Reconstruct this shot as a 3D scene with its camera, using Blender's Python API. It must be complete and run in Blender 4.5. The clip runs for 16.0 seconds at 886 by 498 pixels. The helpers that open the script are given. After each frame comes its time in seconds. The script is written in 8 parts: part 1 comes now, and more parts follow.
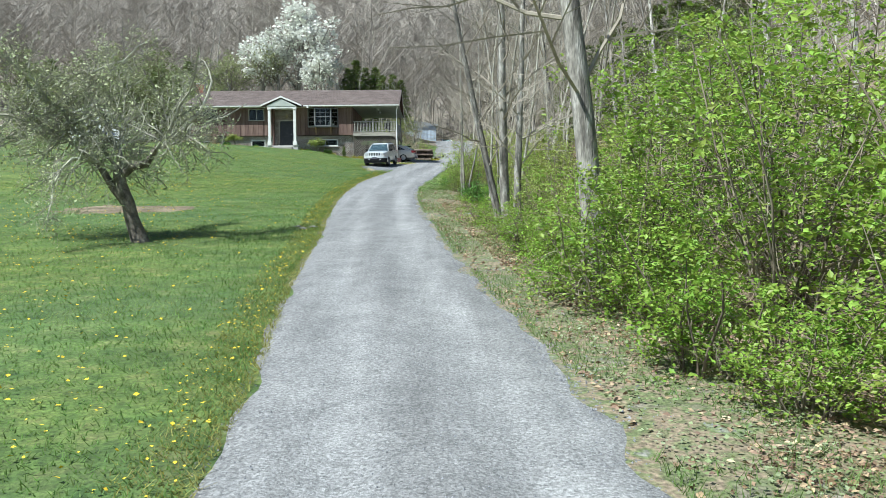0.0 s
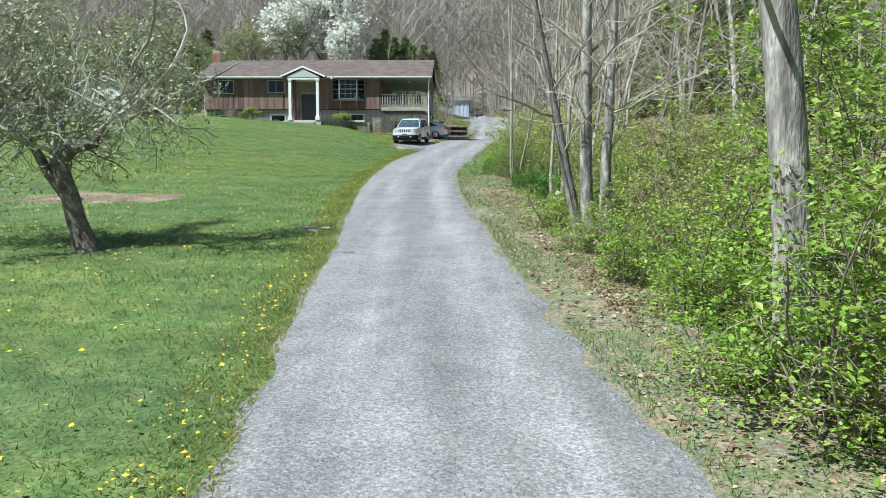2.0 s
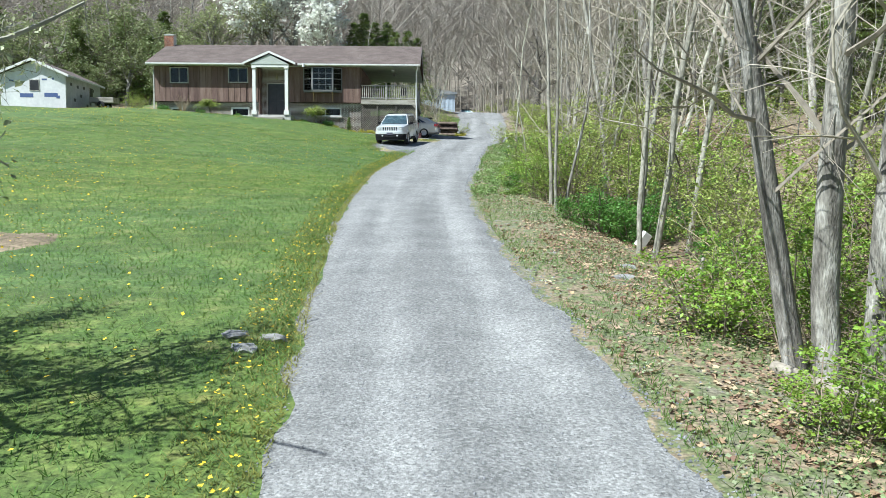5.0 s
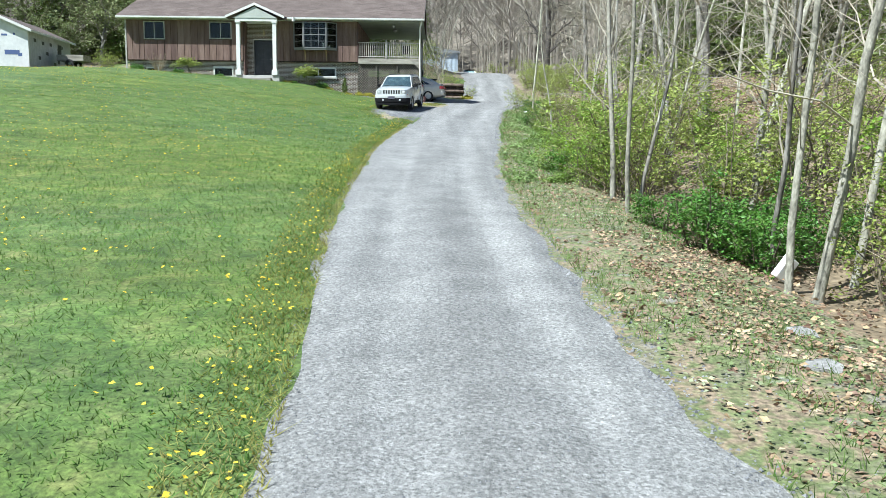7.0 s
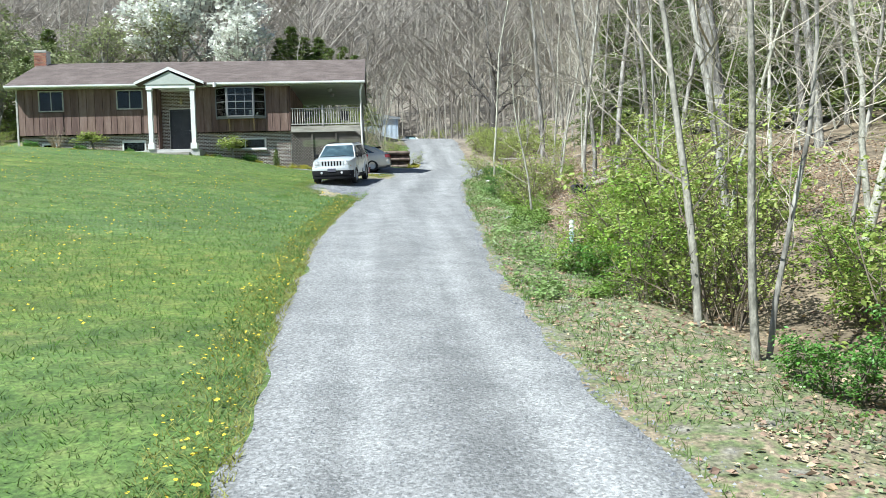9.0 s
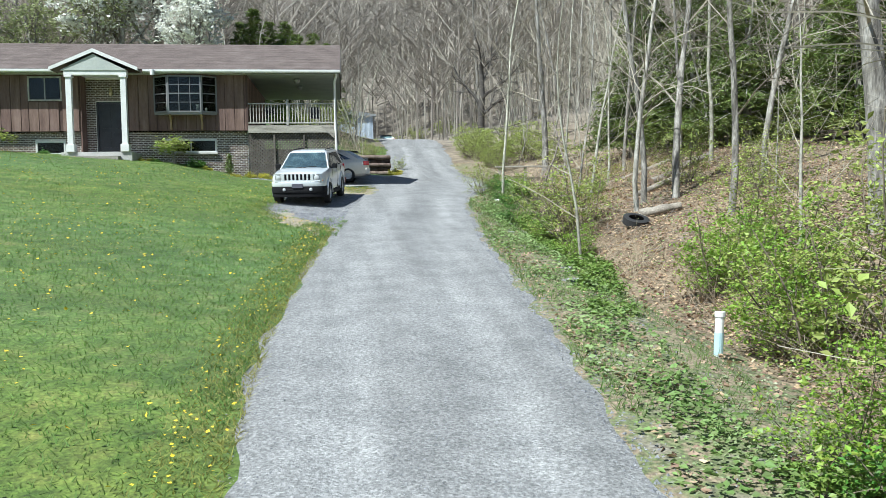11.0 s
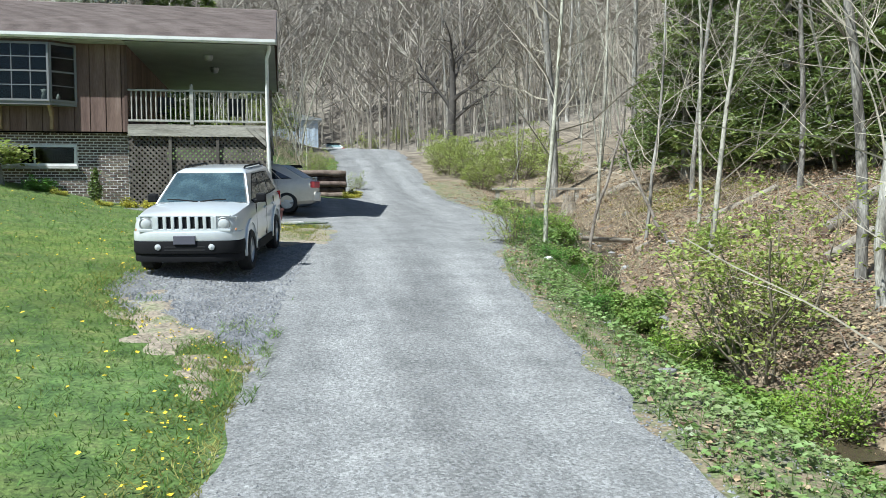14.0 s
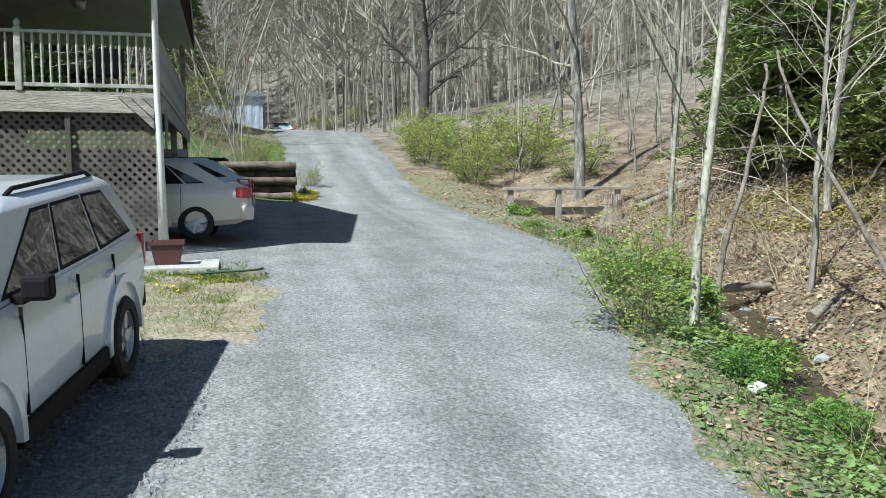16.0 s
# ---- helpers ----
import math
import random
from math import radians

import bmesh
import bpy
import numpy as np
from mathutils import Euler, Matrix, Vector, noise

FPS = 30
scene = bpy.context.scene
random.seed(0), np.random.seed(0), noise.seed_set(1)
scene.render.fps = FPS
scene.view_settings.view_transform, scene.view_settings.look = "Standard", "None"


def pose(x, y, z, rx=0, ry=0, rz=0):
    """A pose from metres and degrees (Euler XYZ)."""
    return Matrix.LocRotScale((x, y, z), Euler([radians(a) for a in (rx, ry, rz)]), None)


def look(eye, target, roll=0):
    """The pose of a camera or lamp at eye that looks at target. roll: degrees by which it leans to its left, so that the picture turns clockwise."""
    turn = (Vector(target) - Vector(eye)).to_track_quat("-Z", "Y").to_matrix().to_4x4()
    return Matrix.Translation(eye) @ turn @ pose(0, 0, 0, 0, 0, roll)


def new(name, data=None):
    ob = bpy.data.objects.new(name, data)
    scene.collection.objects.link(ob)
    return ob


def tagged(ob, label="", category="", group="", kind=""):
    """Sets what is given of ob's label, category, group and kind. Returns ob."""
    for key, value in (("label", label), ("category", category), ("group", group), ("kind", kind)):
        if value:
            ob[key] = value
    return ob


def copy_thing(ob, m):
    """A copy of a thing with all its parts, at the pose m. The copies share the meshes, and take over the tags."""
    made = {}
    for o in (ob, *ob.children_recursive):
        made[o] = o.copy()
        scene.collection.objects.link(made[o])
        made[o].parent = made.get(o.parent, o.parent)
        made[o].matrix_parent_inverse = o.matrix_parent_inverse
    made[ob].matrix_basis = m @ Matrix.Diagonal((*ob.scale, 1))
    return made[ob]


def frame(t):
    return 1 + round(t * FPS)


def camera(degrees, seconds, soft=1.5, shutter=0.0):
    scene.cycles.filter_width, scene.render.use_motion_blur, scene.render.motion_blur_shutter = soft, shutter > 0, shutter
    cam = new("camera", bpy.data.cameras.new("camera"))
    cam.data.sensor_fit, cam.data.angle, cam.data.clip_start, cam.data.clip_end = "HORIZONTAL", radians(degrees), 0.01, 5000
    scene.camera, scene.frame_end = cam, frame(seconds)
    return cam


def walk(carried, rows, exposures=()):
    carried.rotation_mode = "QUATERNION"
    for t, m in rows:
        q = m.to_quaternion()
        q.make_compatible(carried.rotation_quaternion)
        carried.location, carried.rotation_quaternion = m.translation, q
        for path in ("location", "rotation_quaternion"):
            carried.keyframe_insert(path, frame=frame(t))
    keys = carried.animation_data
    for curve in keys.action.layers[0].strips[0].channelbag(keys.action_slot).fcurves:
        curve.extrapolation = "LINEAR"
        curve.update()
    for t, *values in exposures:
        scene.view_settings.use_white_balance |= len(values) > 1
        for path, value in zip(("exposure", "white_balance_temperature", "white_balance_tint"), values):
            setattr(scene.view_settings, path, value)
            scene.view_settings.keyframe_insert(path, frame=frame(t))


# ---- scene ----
cam = camera(56.0, 16.0, soft=0.6)
PATH = [
    (0, (-0.024, 0.552, 2.671), (-0.017, 2.55, 2.57), -0.5),
    (0.5, (-0.151, 2.11, 2.741), (-0.154, 4.107, 2.632), -0.6),
    (1, (-0.307, 3.624, 2.855), (-0.352, 5.618, 2.711), -0.3),
    (1.5, (-0.456, 5.136, 2.982), (-0.508, 7.128, 2.809), -0.1),
    (2, (-0.629, 6.615, 3.113), (-0.686, 8.608, 2.956), 0.1),
    (2.5, (-0.799, 8.085, 3.241), (-0.855, 10.08, 3.12), 0.1),
    (3, (-0.983, 9.609, 3.342), (-1.042, 11.601, 3.167), -0.3),
    (3.5, (-1.158, 11.183, 3.479), (-1.211, 13.175, 3.302), -0.1),
    (4, (-1.354, 12.725, 3.595), (-1.386, 14.718, 3.437), 0.1),
    (6.3, (-2.387, 19.303, 4.238), (-2.371, 21.292, 4.033), 0.7),
    (6.5, (-2.431, 19.845, 4.262), (-2.418, 21.834, 4.048), 0.7),
    (7, (-2.46, 21.142, 4.354), (-2.448, 23.124, 4.092), 0.6),
    (7.5, (-2.55, 22.617, 4.486), (-2.492, 24.602, 4.254), -0.6),
    (8, (-2.727, 24.327, 4.617), (-2.634, 26.315, 4.416), -1.1),
    (8.5, (-2.894, 26.03, 4.726), (-2.771, 28.021, 4.576), -1.9),
    (9, (-3.012, 27.62, 4.82), (-2.856, 29.611, 4.711), -1.6),
    (9.2, (-3.045, 28.311, 4.854), (-2.892, 30.303, 4.771), -1.7),
    (11.3, (-3.382, 37.146, 5.935), (-3.114, 39.124, 5.811), -0.7),
    (11.5, (-3.391, 37.996, 5.974), (-3.09, 39.97, 5.847), -0.7),
    (12, (-3.396, 40.079, 6.117), (-3.02, 42.039, 5.984), -0.5),
    (12.5, (-3.417, 42.068, 6.284), (-3.046, 44.029, 6.154), -0.4),
    (13, (-3.372, 44.134, 6.445), (-2.992, 46.092, 6.305), -0.4),
    (13.5, (-3.337, 46.357, 6.61), (-2.962, 48.316, 6.468), -0.4),
    (14, (-3.259, 48.701, 6.798), (-2.885, 50.663, 6.701), -0.3),
    (14.5, (-3.122, 51.093, 6.966), (-2.75, 53.056, 6.877), -0.3),
    (15, (-2.941, 53.52, 7.156), (-2.542, 55.476, 7.036), -0.4),
    (15.5, (-2.761, 55.946, 7.339), (-2.338, 57.894, 7.173), -0.4),
    (16, (-2.519, 58.433, 7.573), (-2.034, 60.368, 7.429), -0.4),
]
walk(cam, [(t, look(eye, target, roll)) for t, eye, target, roll in PATH], exposures=[(0.0, 0.7, 5850, 3), (2.5, 0.74, 5850, 3), (4.0, 0.8, 5850, 3), (9.2, 0.98, 5850, 3), (11.3, 0.74, 5850, 3), (14.0, 0.68, 5850, 3), (15.0, 0.6, 5850, 3), (16.0, 0.6, 5850, 3)])

# ---- world and sun ----
SUN_DIR = Vector((-0.496, -0.336, 0.80)).normalized()
world = bpy.data.worlds.new("world")
scene.world = world
world.use_nodes = True
wn = world.node_tree.nodes
sky = wn.new("ShaderNodeTexSky")
sky.sky_type = "NISHITA"
sky.sun_disc = False
sky.sun_elevation = math.asin(SUN_DIR.z)
sky.sun_rotation = math.atan2(SUN_DIR.x, SUN_DIR.y)
sky.air_density, sky.dust_density, sky.ozone_density = 1.0, 0.7, 1.0
wn["Background"].inputs["Strength"].default_value = 0.062
world.node_tree.links.new(sky.outputs["Color"], wn["Background"].inputs["Color"])
sun = new("sun", bpy.data.lights.new("sun", "SUN"))
sun.data.energy, sun.data.angle, sun.data.color = 5.0, radians(0.55), (1.0, 0.965, 0.90)
sun.matrix_world = SUN_DIR.to_track_quat("Z", "Y").to_matrix().to_4x4()


# ---- materials ----
def material(name, colors, scale=4.0, rough=0.8, metal=0.0, bump=0.0, bump_scale=None, detail=4.0, distort=0.0, stretch=(1, 1, 1),
             fine=0.25, fine_scale=None, random_tint=0.0, island=False, spread=(0.3, 0.7), space="Object", spec=0.5, trans=0.0):
    """A two-scale noise material: colours along a ramp, a finer noise over it, bump and gloss."""
    m = bpy.data.materials.new(name)
    m.use_nodes = True
    nt = m.node_tree
    n, lk = nt.nodes, nt.links.new
    bsdf = n["Principled BSDF"]
    bsdf.inputs["Roughness"].default_value = rough
    bsdf.inputs["Metallic"].default_value = metal
    bsdf.inputs["Specular IOR Level"].default_value = spec
    if space == "World":
        src = n.new("ShaderNodeNewGeometry").outputs["Position"]
    else:
        src = n.new("ShaderNodeTexCoord").outputs["Object"]
    mp = n.new("ShaderNodeMapping")
    mp.inputs["Scale"].default_value = stretch
    lk(src, mp.inputs["Vector"])
    big = n.new("ShaderNodeTexNoise")
    big.inputs["Scale"].default_value = scale
    big.inputs["Detail"].default_value = detail
    big.inputs["Distortion"].default_value = distort
    lk(mp.outputs[0], big.inputs["Vector"])
    ramp = n.new("ShaderNodeValToRGB")
    el = ramp.color_ramp.elements
    k = len(colors)
    while len(el) < k:
        el.new(0.5)
    for i, c in enumerate(colors):
        el[i].position = spread[0] + (spread[1] - spread[0]) * (i / max(1, k - 1))
        el[i].color = (*c, 1)
    lk(big.outputs[0], ramp.inputs[0])
    small = n.new("ShaderNodeTexNoise")
    small.inputs["Scale"].default_value = fine_scale or scale * 9
    small.inputs["Detail"].default_value = 3
    lk(mp.outputs[0], small.inputs["Vector"])
    mr = n.new("ShaderNodeMapRange")
    mr.inputs["From Min"].default_value, mr.inputs["From Max"].default_value = 0.25, 0.75
    mr.inputs["To Min"].default_value, mr.inputs["To Max"].default_value = 1 - fine, 1 + fine
    lk(small.outputs[0], mr.inputs["Value"])
    hsv = n.new("ShaderNodeHueSaturation")
    lk(ramp.outputs[0], hsv.inputs["Color"])
    val = mr.outputs[0]
    if random_tint:
        if island:
            rnd = n.new("ShaderNodeNewGeometry").outputs["Random Per Island"]
        else:
            rnd = n.new("ShaderNodeObjectInfo").outputs["Random"]
        m2 = n.new("ShaderNodeMapRange")
        m2.inputs["To Min"].default_value, m2.inputs["To Max"].default_value = 1 - random_tint, 1 + random_tint
        lk(rnd, m2.inputs["Value"])
        mu = n.new("ShaderNodeMath")
        mu.operation = "MULTIPLY"
        lk(val, mu.inputs[0])
        lk(m2.outputs[0], mu.inputs[1])
        val = mu.outputs[0]
        m3 = n.new("ShaderNodeMapRange")
        m3.inputs["To Min"].default_value, m3.inputs["To Max"].default_value = 0.5 - random_tint * 0.05, 0.5 + random_tint * 0.05
        lk(rnd, m3.inputs["Value"])
        lk(m3.outputs[0], hsv.inputs["Hue"])
    lk(val, hsv.inputs["Value"])
    lk(hsv.outputs[0], bsdf.inputs["Base Color"])
    if bump:
        bp = n.new("ShaderNodeBump")
        bp.inputs["Strength"].default_value = min(1.0, bump)
        bp.inputs["Distance"].default_value = 0.02
        tex = small
        if bump_scale:
            tex = n.new("ShaderNodeTexNoise")
            tex.inputs["Scale"].default_value = bump_scale
            tex.inputs["Detail"].default_value = 4
            lk(mp.outputs[0], tex.inputs["Vector"])
        lk(tex.outputs[0], bp.inputs["Height"])
        lk(bp.outputs[0], bsdf.inputs["Normal"])
    if trans:
        mix = n.new("ShaderNodeMixShader")
        tl = n.new("ShaderNodeBsdfTranslucent")
        lk(hsv.outputs[0], tl.inputs["Color"])
        mix.inputs[0].default_value = trans
        lk(bsdf.outputs[0], mix.inputs[1])
        lk(tl.outputs[0], mix.inputs[2])
        lk(mix.outputs[0], n["Material Output"].inputs["Surface"])
    return m


def plain(name, color, rough=0.5, metal=0.0, coat=0.0, fine=0.06, scale=6.0, bump=0.0, spec=0.5):
    m = material(name, [tuple(c * 0.93 for c in color), tuple(min(1, c * 1.05) for c in color)], scale=scale, rough=rough, metal=metal, fine=fine, bump=bump, spec=spec)
    m.node_tree.nodes["Principled BSDF"].inputs["Coat Weight"].default_value = coat
    m.node_tree.nodes["Principled BSDF"].inputs["Coat Roughness"].default_value = 0.06
    return m


def glass_material(name, tint=(0.75, 0.82, 0.8), see=0.55, rough=0.02, ior=1.5):
    """A tinted pane: part clear, part mirror."""
    m = bpy.data.materials.new(name)
    m.use_nodes = True
    n, lk = m.node_tree.nodes, m.node_tree.links.new
    tr = n.new("ShaderNodeBsdfTransparent")
    tr.inputs[0].default_value = (*[c * see for c in tint], 1)
    gl = n.new("ShaderNodeBsdfGlossy")
    gl.inputs["Roughness"].default_value = rough
    gl.inputs["Color"].default_value = (0.9, 0.95, 1.0, 1)
    lw = n.new("ShaderNodeLayerWeight")
    lw.inputs["Blend"].default_value = 0.5
    pw = n.new("ShaderNodeMath")
    pw.operation = "POWER"
    pw.inputs[1].default_value = 4.0
    lk(lw.outputs["Facing"], pw.inputs[0])
    f0 = ((ior - 1) / (ior + 1)) ** 2
    fr = n.new("ShaderNodeMath")
    fr.operation = "MULTIPLY_ADD"
    fr.inputs[1].default_value = 1 - f0
    fr.inputs[2].default_value = f0
    lk(pw.outputs[0], fr.inputs[0])
    mix = n.new("ShaderNodeMixShader")
    lk(fr.outputs[0], mix.inputs[0])
    lk(tr.outputs[0], mix.inputs[1])
    lk(gl.outputs[0], mix.inputs[2])
    lk(mix.outputs[0], n["Material Output"].inputs["Surface"])
    return m


GRAVEL = material("gravel", [(0.192, 0.193, 0.193), (0.226, 0.226, 0.225), (0.26, 0.26, 0.257)], scale=1.6, rough=0.95, fine=0.34, fine_scale=26, bump=1.0, bump_scale=36, detail=8)
LAWN = material("lawn_grass", [(0.04, 0.082, 0.02), (0.07, 0.125, 0.032), (0.097, 0.147, 0.043), (0.15, 0.175, 0.07)], scale=2.6, rough=0.9, fine=0.5, fine_scale=20, bump=1.0, bump_scale=24, detail=10, spread=(0.28, 0.75))
VERGE = material("dusty_verge", [(0.25, 0.235, 0.205), (0.18, 0.165, 0.115), (0.12, 0.15, 0.06), (0.24, 0.185, 0.13), (0.13, 0.165, 0.065), (0.29, 0.28, 0.26)], scale=2.6, rough=0.95, fine=0.6, fine_scale=22, bump=1.0, bump_scale=24, detail=12, space="World", spread=(0.25, 0.75))
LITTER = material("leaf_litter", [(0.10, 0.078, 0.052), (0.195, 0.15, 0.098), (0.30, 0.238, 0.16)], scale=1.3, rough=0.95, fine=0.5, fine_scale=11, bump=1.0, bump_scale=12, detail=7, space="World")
SHRUBTWIG = material("shrub_stems", [(0.11, 0.09, 0.065), (0.27, 0.23, 0.17)], scale=1.0, rough=1.0, fine=0.2, random_tint=0.3)
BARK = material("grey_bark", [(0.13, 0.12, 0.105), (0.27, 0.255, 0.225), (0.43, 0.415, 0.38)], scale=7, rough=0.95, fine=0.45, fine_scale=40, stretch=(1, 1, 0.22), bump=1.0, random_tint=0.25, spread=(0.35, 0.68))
# pale and low in contrast: hillside haze is put into this bark colour
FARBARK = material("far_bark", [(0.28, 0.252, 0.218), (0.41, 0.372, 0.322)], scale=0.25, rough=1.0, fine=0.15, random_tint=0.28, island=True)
PALEBARK = material("pale_bark", [(0.18, 0.172, 0.14), (0.32, 0.31, 0.255), (0.45, 0.435, 0.365)], scale=6, rough=0.9, fine=0.35, fine_scale=26, stretch=(1, 1, 0.5), bump=0.6, random_tint=0.25)
TWIG = material("twig_bark", [(0.27, 0.24, 0.19), (0.41, 0.37, 0.30)], scale=1.0, rough=1.0, fine=0.2, random_tint=0.2)


def add_wear(m):
    """Wheel tracks: finer and paler stone where the attribute "wear" is high, darker where it is low."""
    n, lk = m.node_tree.nodes, m.node_tree.links.new
    at = n.new("ShaderNodeAttribute")
    at.attribute_name = "wear"
    mr = n.new("ShaderNodeMapRange")
    mr.inputs["To Min"].default_value, mr.inputs["To Max"].default_value = 0.84, 1.08
    lk(at.outputs["Fac"], mr.inputs["Value"])
    bsdf = n["Principled BSDF"]
    src = bsdf.inputs["Base Color"].links[0].from_socket
    mx = n.new("ShaderNodeMix")
    mx.data_type, mx.blend_type = "RGBA", "MULTIPLY"
    mx.inputs[0].default_value = 1.0
    lk(src, mx.inputs[6])
    lk(mr.outputs[0], mx.inputs[7])
    lk(mx.outputs[2], bsdf.inputs["Base Color"])


def add_haze_grey(m):
    """Past the clearing the leaf cover turns greyer: distance haze put into its base colour."""
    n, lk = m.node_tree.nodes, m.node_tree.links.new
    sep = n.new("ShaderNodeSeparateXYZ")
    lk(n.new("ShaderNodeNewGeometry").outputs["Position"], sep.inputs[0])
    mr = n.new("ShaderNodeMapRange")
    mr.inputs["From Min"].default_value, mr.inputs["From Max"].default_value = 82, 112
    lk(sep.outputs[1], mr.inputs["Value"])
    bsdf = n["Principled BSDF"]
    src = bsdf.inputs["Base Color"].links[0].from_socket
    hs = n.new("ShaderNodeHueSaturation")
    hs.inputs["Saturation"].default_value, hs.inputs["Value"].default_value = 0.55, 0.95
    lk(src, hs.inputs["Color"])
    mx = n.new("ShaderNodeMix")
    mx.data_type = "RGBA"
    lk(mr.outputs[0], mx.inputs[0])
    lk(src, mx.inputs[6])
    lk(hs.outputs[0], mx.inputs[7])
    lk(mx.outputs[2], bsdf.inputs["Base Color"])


def add_streaks(m, stretch, scale, lo, hi, tint=None):
    """Long uneven streaks laid over the base colour, or patches of another tint."""
    n, lk = m.node_tree.nodes, m.node_tree.links.new
    mp = n.new("ShaderNodeMapping")
    mp.inputs["Scale"].default_value = stretch
    lk(n.new("ShaderNodeNewGeometry").outputs["Position"], mp.inputs["Vector"])
    no = n.new("ShaderNodeTexNoise")
    no.inputs["Scale"].default_value, no.inputs["Detail"].default_value = scale, 5
    lk(mp.outputs[0], no.inputs["Vector"])
    mr = n.new("ShaderNodeMapRange")
    mr.inputs["From Min"].default_value, mr.inputs["From Max"].default_value = 0.35, 0.65
    mr.inputs["To Min"].default_value, mr.inputs["To Max"].default_value = (0.0, 1.0) if tint else (lo, hi)
    lk(no.outputs[0], mr.inputs["Value"])
    bsdf = n["Principled BSDF"]
    src = bsdf.inputs["Base Color"].links[0].from_socket
    mx = n.new("ShaderNodeMix")
    mx.data_type, mx.blend_type = "RGBA", "MULTIPLY"
    lk(src, mx.inputs[6])
    if tint:
        lk(mr.outputs[0], mx.inputs[0])
        mx.inputs[7].default_value = (*tint, 1)
    else:
        mx.inputs[0].default_value = 1.0
        lk(mr.outputs[0], mx.inputs[7])
    lk(mx.outputs[2], bsdf.inputs["Base Color"])


def add_stones(m, scale, lo, hi):
    """Single stones, each of its own lightness."""
    n, lk = m.node_tree.nodes, m.node_tree.links.new
    vo = n.new("ShaderNodeTexVoronoi")
    vo.inputs["Scale"].default_value = scale
    lk(n.new("ShaderNodeNewGeometry").outputs["Position"], vo.inputs["Vector"])
    sp = n.new("ShaderNodeSeparateColor")
    lk(vo.outputs["Color"], sp.inputs[0])
    mr = n.new("ShaderNodeMapRange")
    mr.inputs["To Min"].default_value, mr.inputs["To Max"].default_value = lo, hi
    lk(sp.outputs[0], mr.inputs["Value"])
    bsdf = n["Principled BSDF"]
    src = bsdf.inputs["Base Color"].links[0].from_socket
    mx = n.new("ShaderNodeMix")
    mx.data_type, mx.blend_type = "RGBA", "MULTIPLY"
    mx.inputs[0].default_value = 1.0
    lk(src, mx.inputs[6])
    lk(mr.outputs[0], mx.inputs[7])
    lk(mx.outputs[2], bsdf.inputs["Base Color"])


add_wear(GRAVEL)
add_streaks(GRAVEL, (2.6, 0.10, 1.0), 1.0, 0.88, 1.10)
add_streaks(GRAVEL, (0.9, 0.35, 1.0), 1.0, 0.92, 1.05)
add_stones(GRAVEL, 42, 0.70, 1.30)
add_streaks(LAWN, (0.10, 0.16, 0.1), 1.0, 0, 0, (1.26, 1.08, 0.68))
add_streaks(LAWN, (0.25, 1.1, 0.1), 1.0, 0.80, 1.16)
add_stones(LAWN, 9, 0.86, 1.12)
add_haze_grey(LITTER)


# ---- building helpers ----
def sm(a, b, v):
    t = np.clip((np.asarray(v, float) - a) / (b - a), 0, 1)
    return t * t * (3 - 2 * t)


def thing(name, label="", category="", group="", kind="", at=None):
    ob = new(name)
    ob.empty_display_size = 0.2
    if at is not None:
        ob.matrix_basis = at if isinstance(at, Matrix) else Matrix.Translation(at)
    return tagged(ob, label, category, group, kind)


def part(name, bm, mat, parent=None, label="", smooth=False, world=True):
    me = bm
    if isinstance(bm, bmesh.types.BMesh):
        me = bpy.data.meshes.new(name)
        bm.to_mesh(me)
        bm.free()
    if not me.materials:
        for m in (mat if isinstance(mat, (list, tuple)) else [mat]):
            me.materials.append(m)
    if smooth:
        me.polygons.foreach_set("use_smooth", [True] * len(me.polygons))
    ob = new(name, me)
    if parent is not None:
        ob.parent = parent
        if world and parent.type == "EMPTY":
            ob.matrix_parent_inverse = parent.matrix_basis.inverted()
    if label:
        ob["label"] = label
    return ob


def box(x0, y0, z0, x1, y1, z1, bevel=0.0, bm=None):
    """A block between two corners, its edges rounded by bevel."""
    b = bm or bmesh.new()
    made = bmesh.ops.create_cube(b, size=1.0, matrix=Matrix.LocRotScale(((x0 + x1) / 2, (y0 + y1) / 2, (z0 + z1) / 2), None, (abs(x1 - x0), abs(y1 - y0), abs(z1 - z0))))
    if bevel:
        vs = set(made["verts"])
        bmesh.ops.bevel(b, geom=[e for e in b.edges if e.verts[0] in vs and e.verts[1] in vs], offset=bevel, segments=2, affect="EDGES", profile=0.6)
    return b


def tube(points, radii, sides=8, cap=True, bm=None):
    """A round bar along points."""
    b = bm or bmesh.new()
    if not hasattr(radii, "__len__"):
        radii = [radii] * len(points)
    pts = [Vector(p) for p in points]
    rings = []
    side = None
    for i, p in enumerate(pts):
        d = (pts[min(i + 1, len(pts) - 1)] - pts[max(i - 1, 0)]).normalized()
        if side is None:
            side = d.orthogonal().normalized()
        else:
            side = (side - d * side.dot(d)).normalized()
        up = d.cross(side)
        rings.append([b.verts.new(p + (side * math.cos(a) + up * math.sin(a)) * radii[i]) for a in (2 * math.pi * k / sides for k in range(sides))])
    for r0, r1 in zip(rings, rings[1:]):
        for k in range(sides):
            b.faces.new((r0[k], r0[(k + 1) % sides], r1[(k + 1) % sides], r1[k]))
    if cap:
        b.faces.new(rings[0][::-1])
        b.faces.new(rings[-1])
    return b


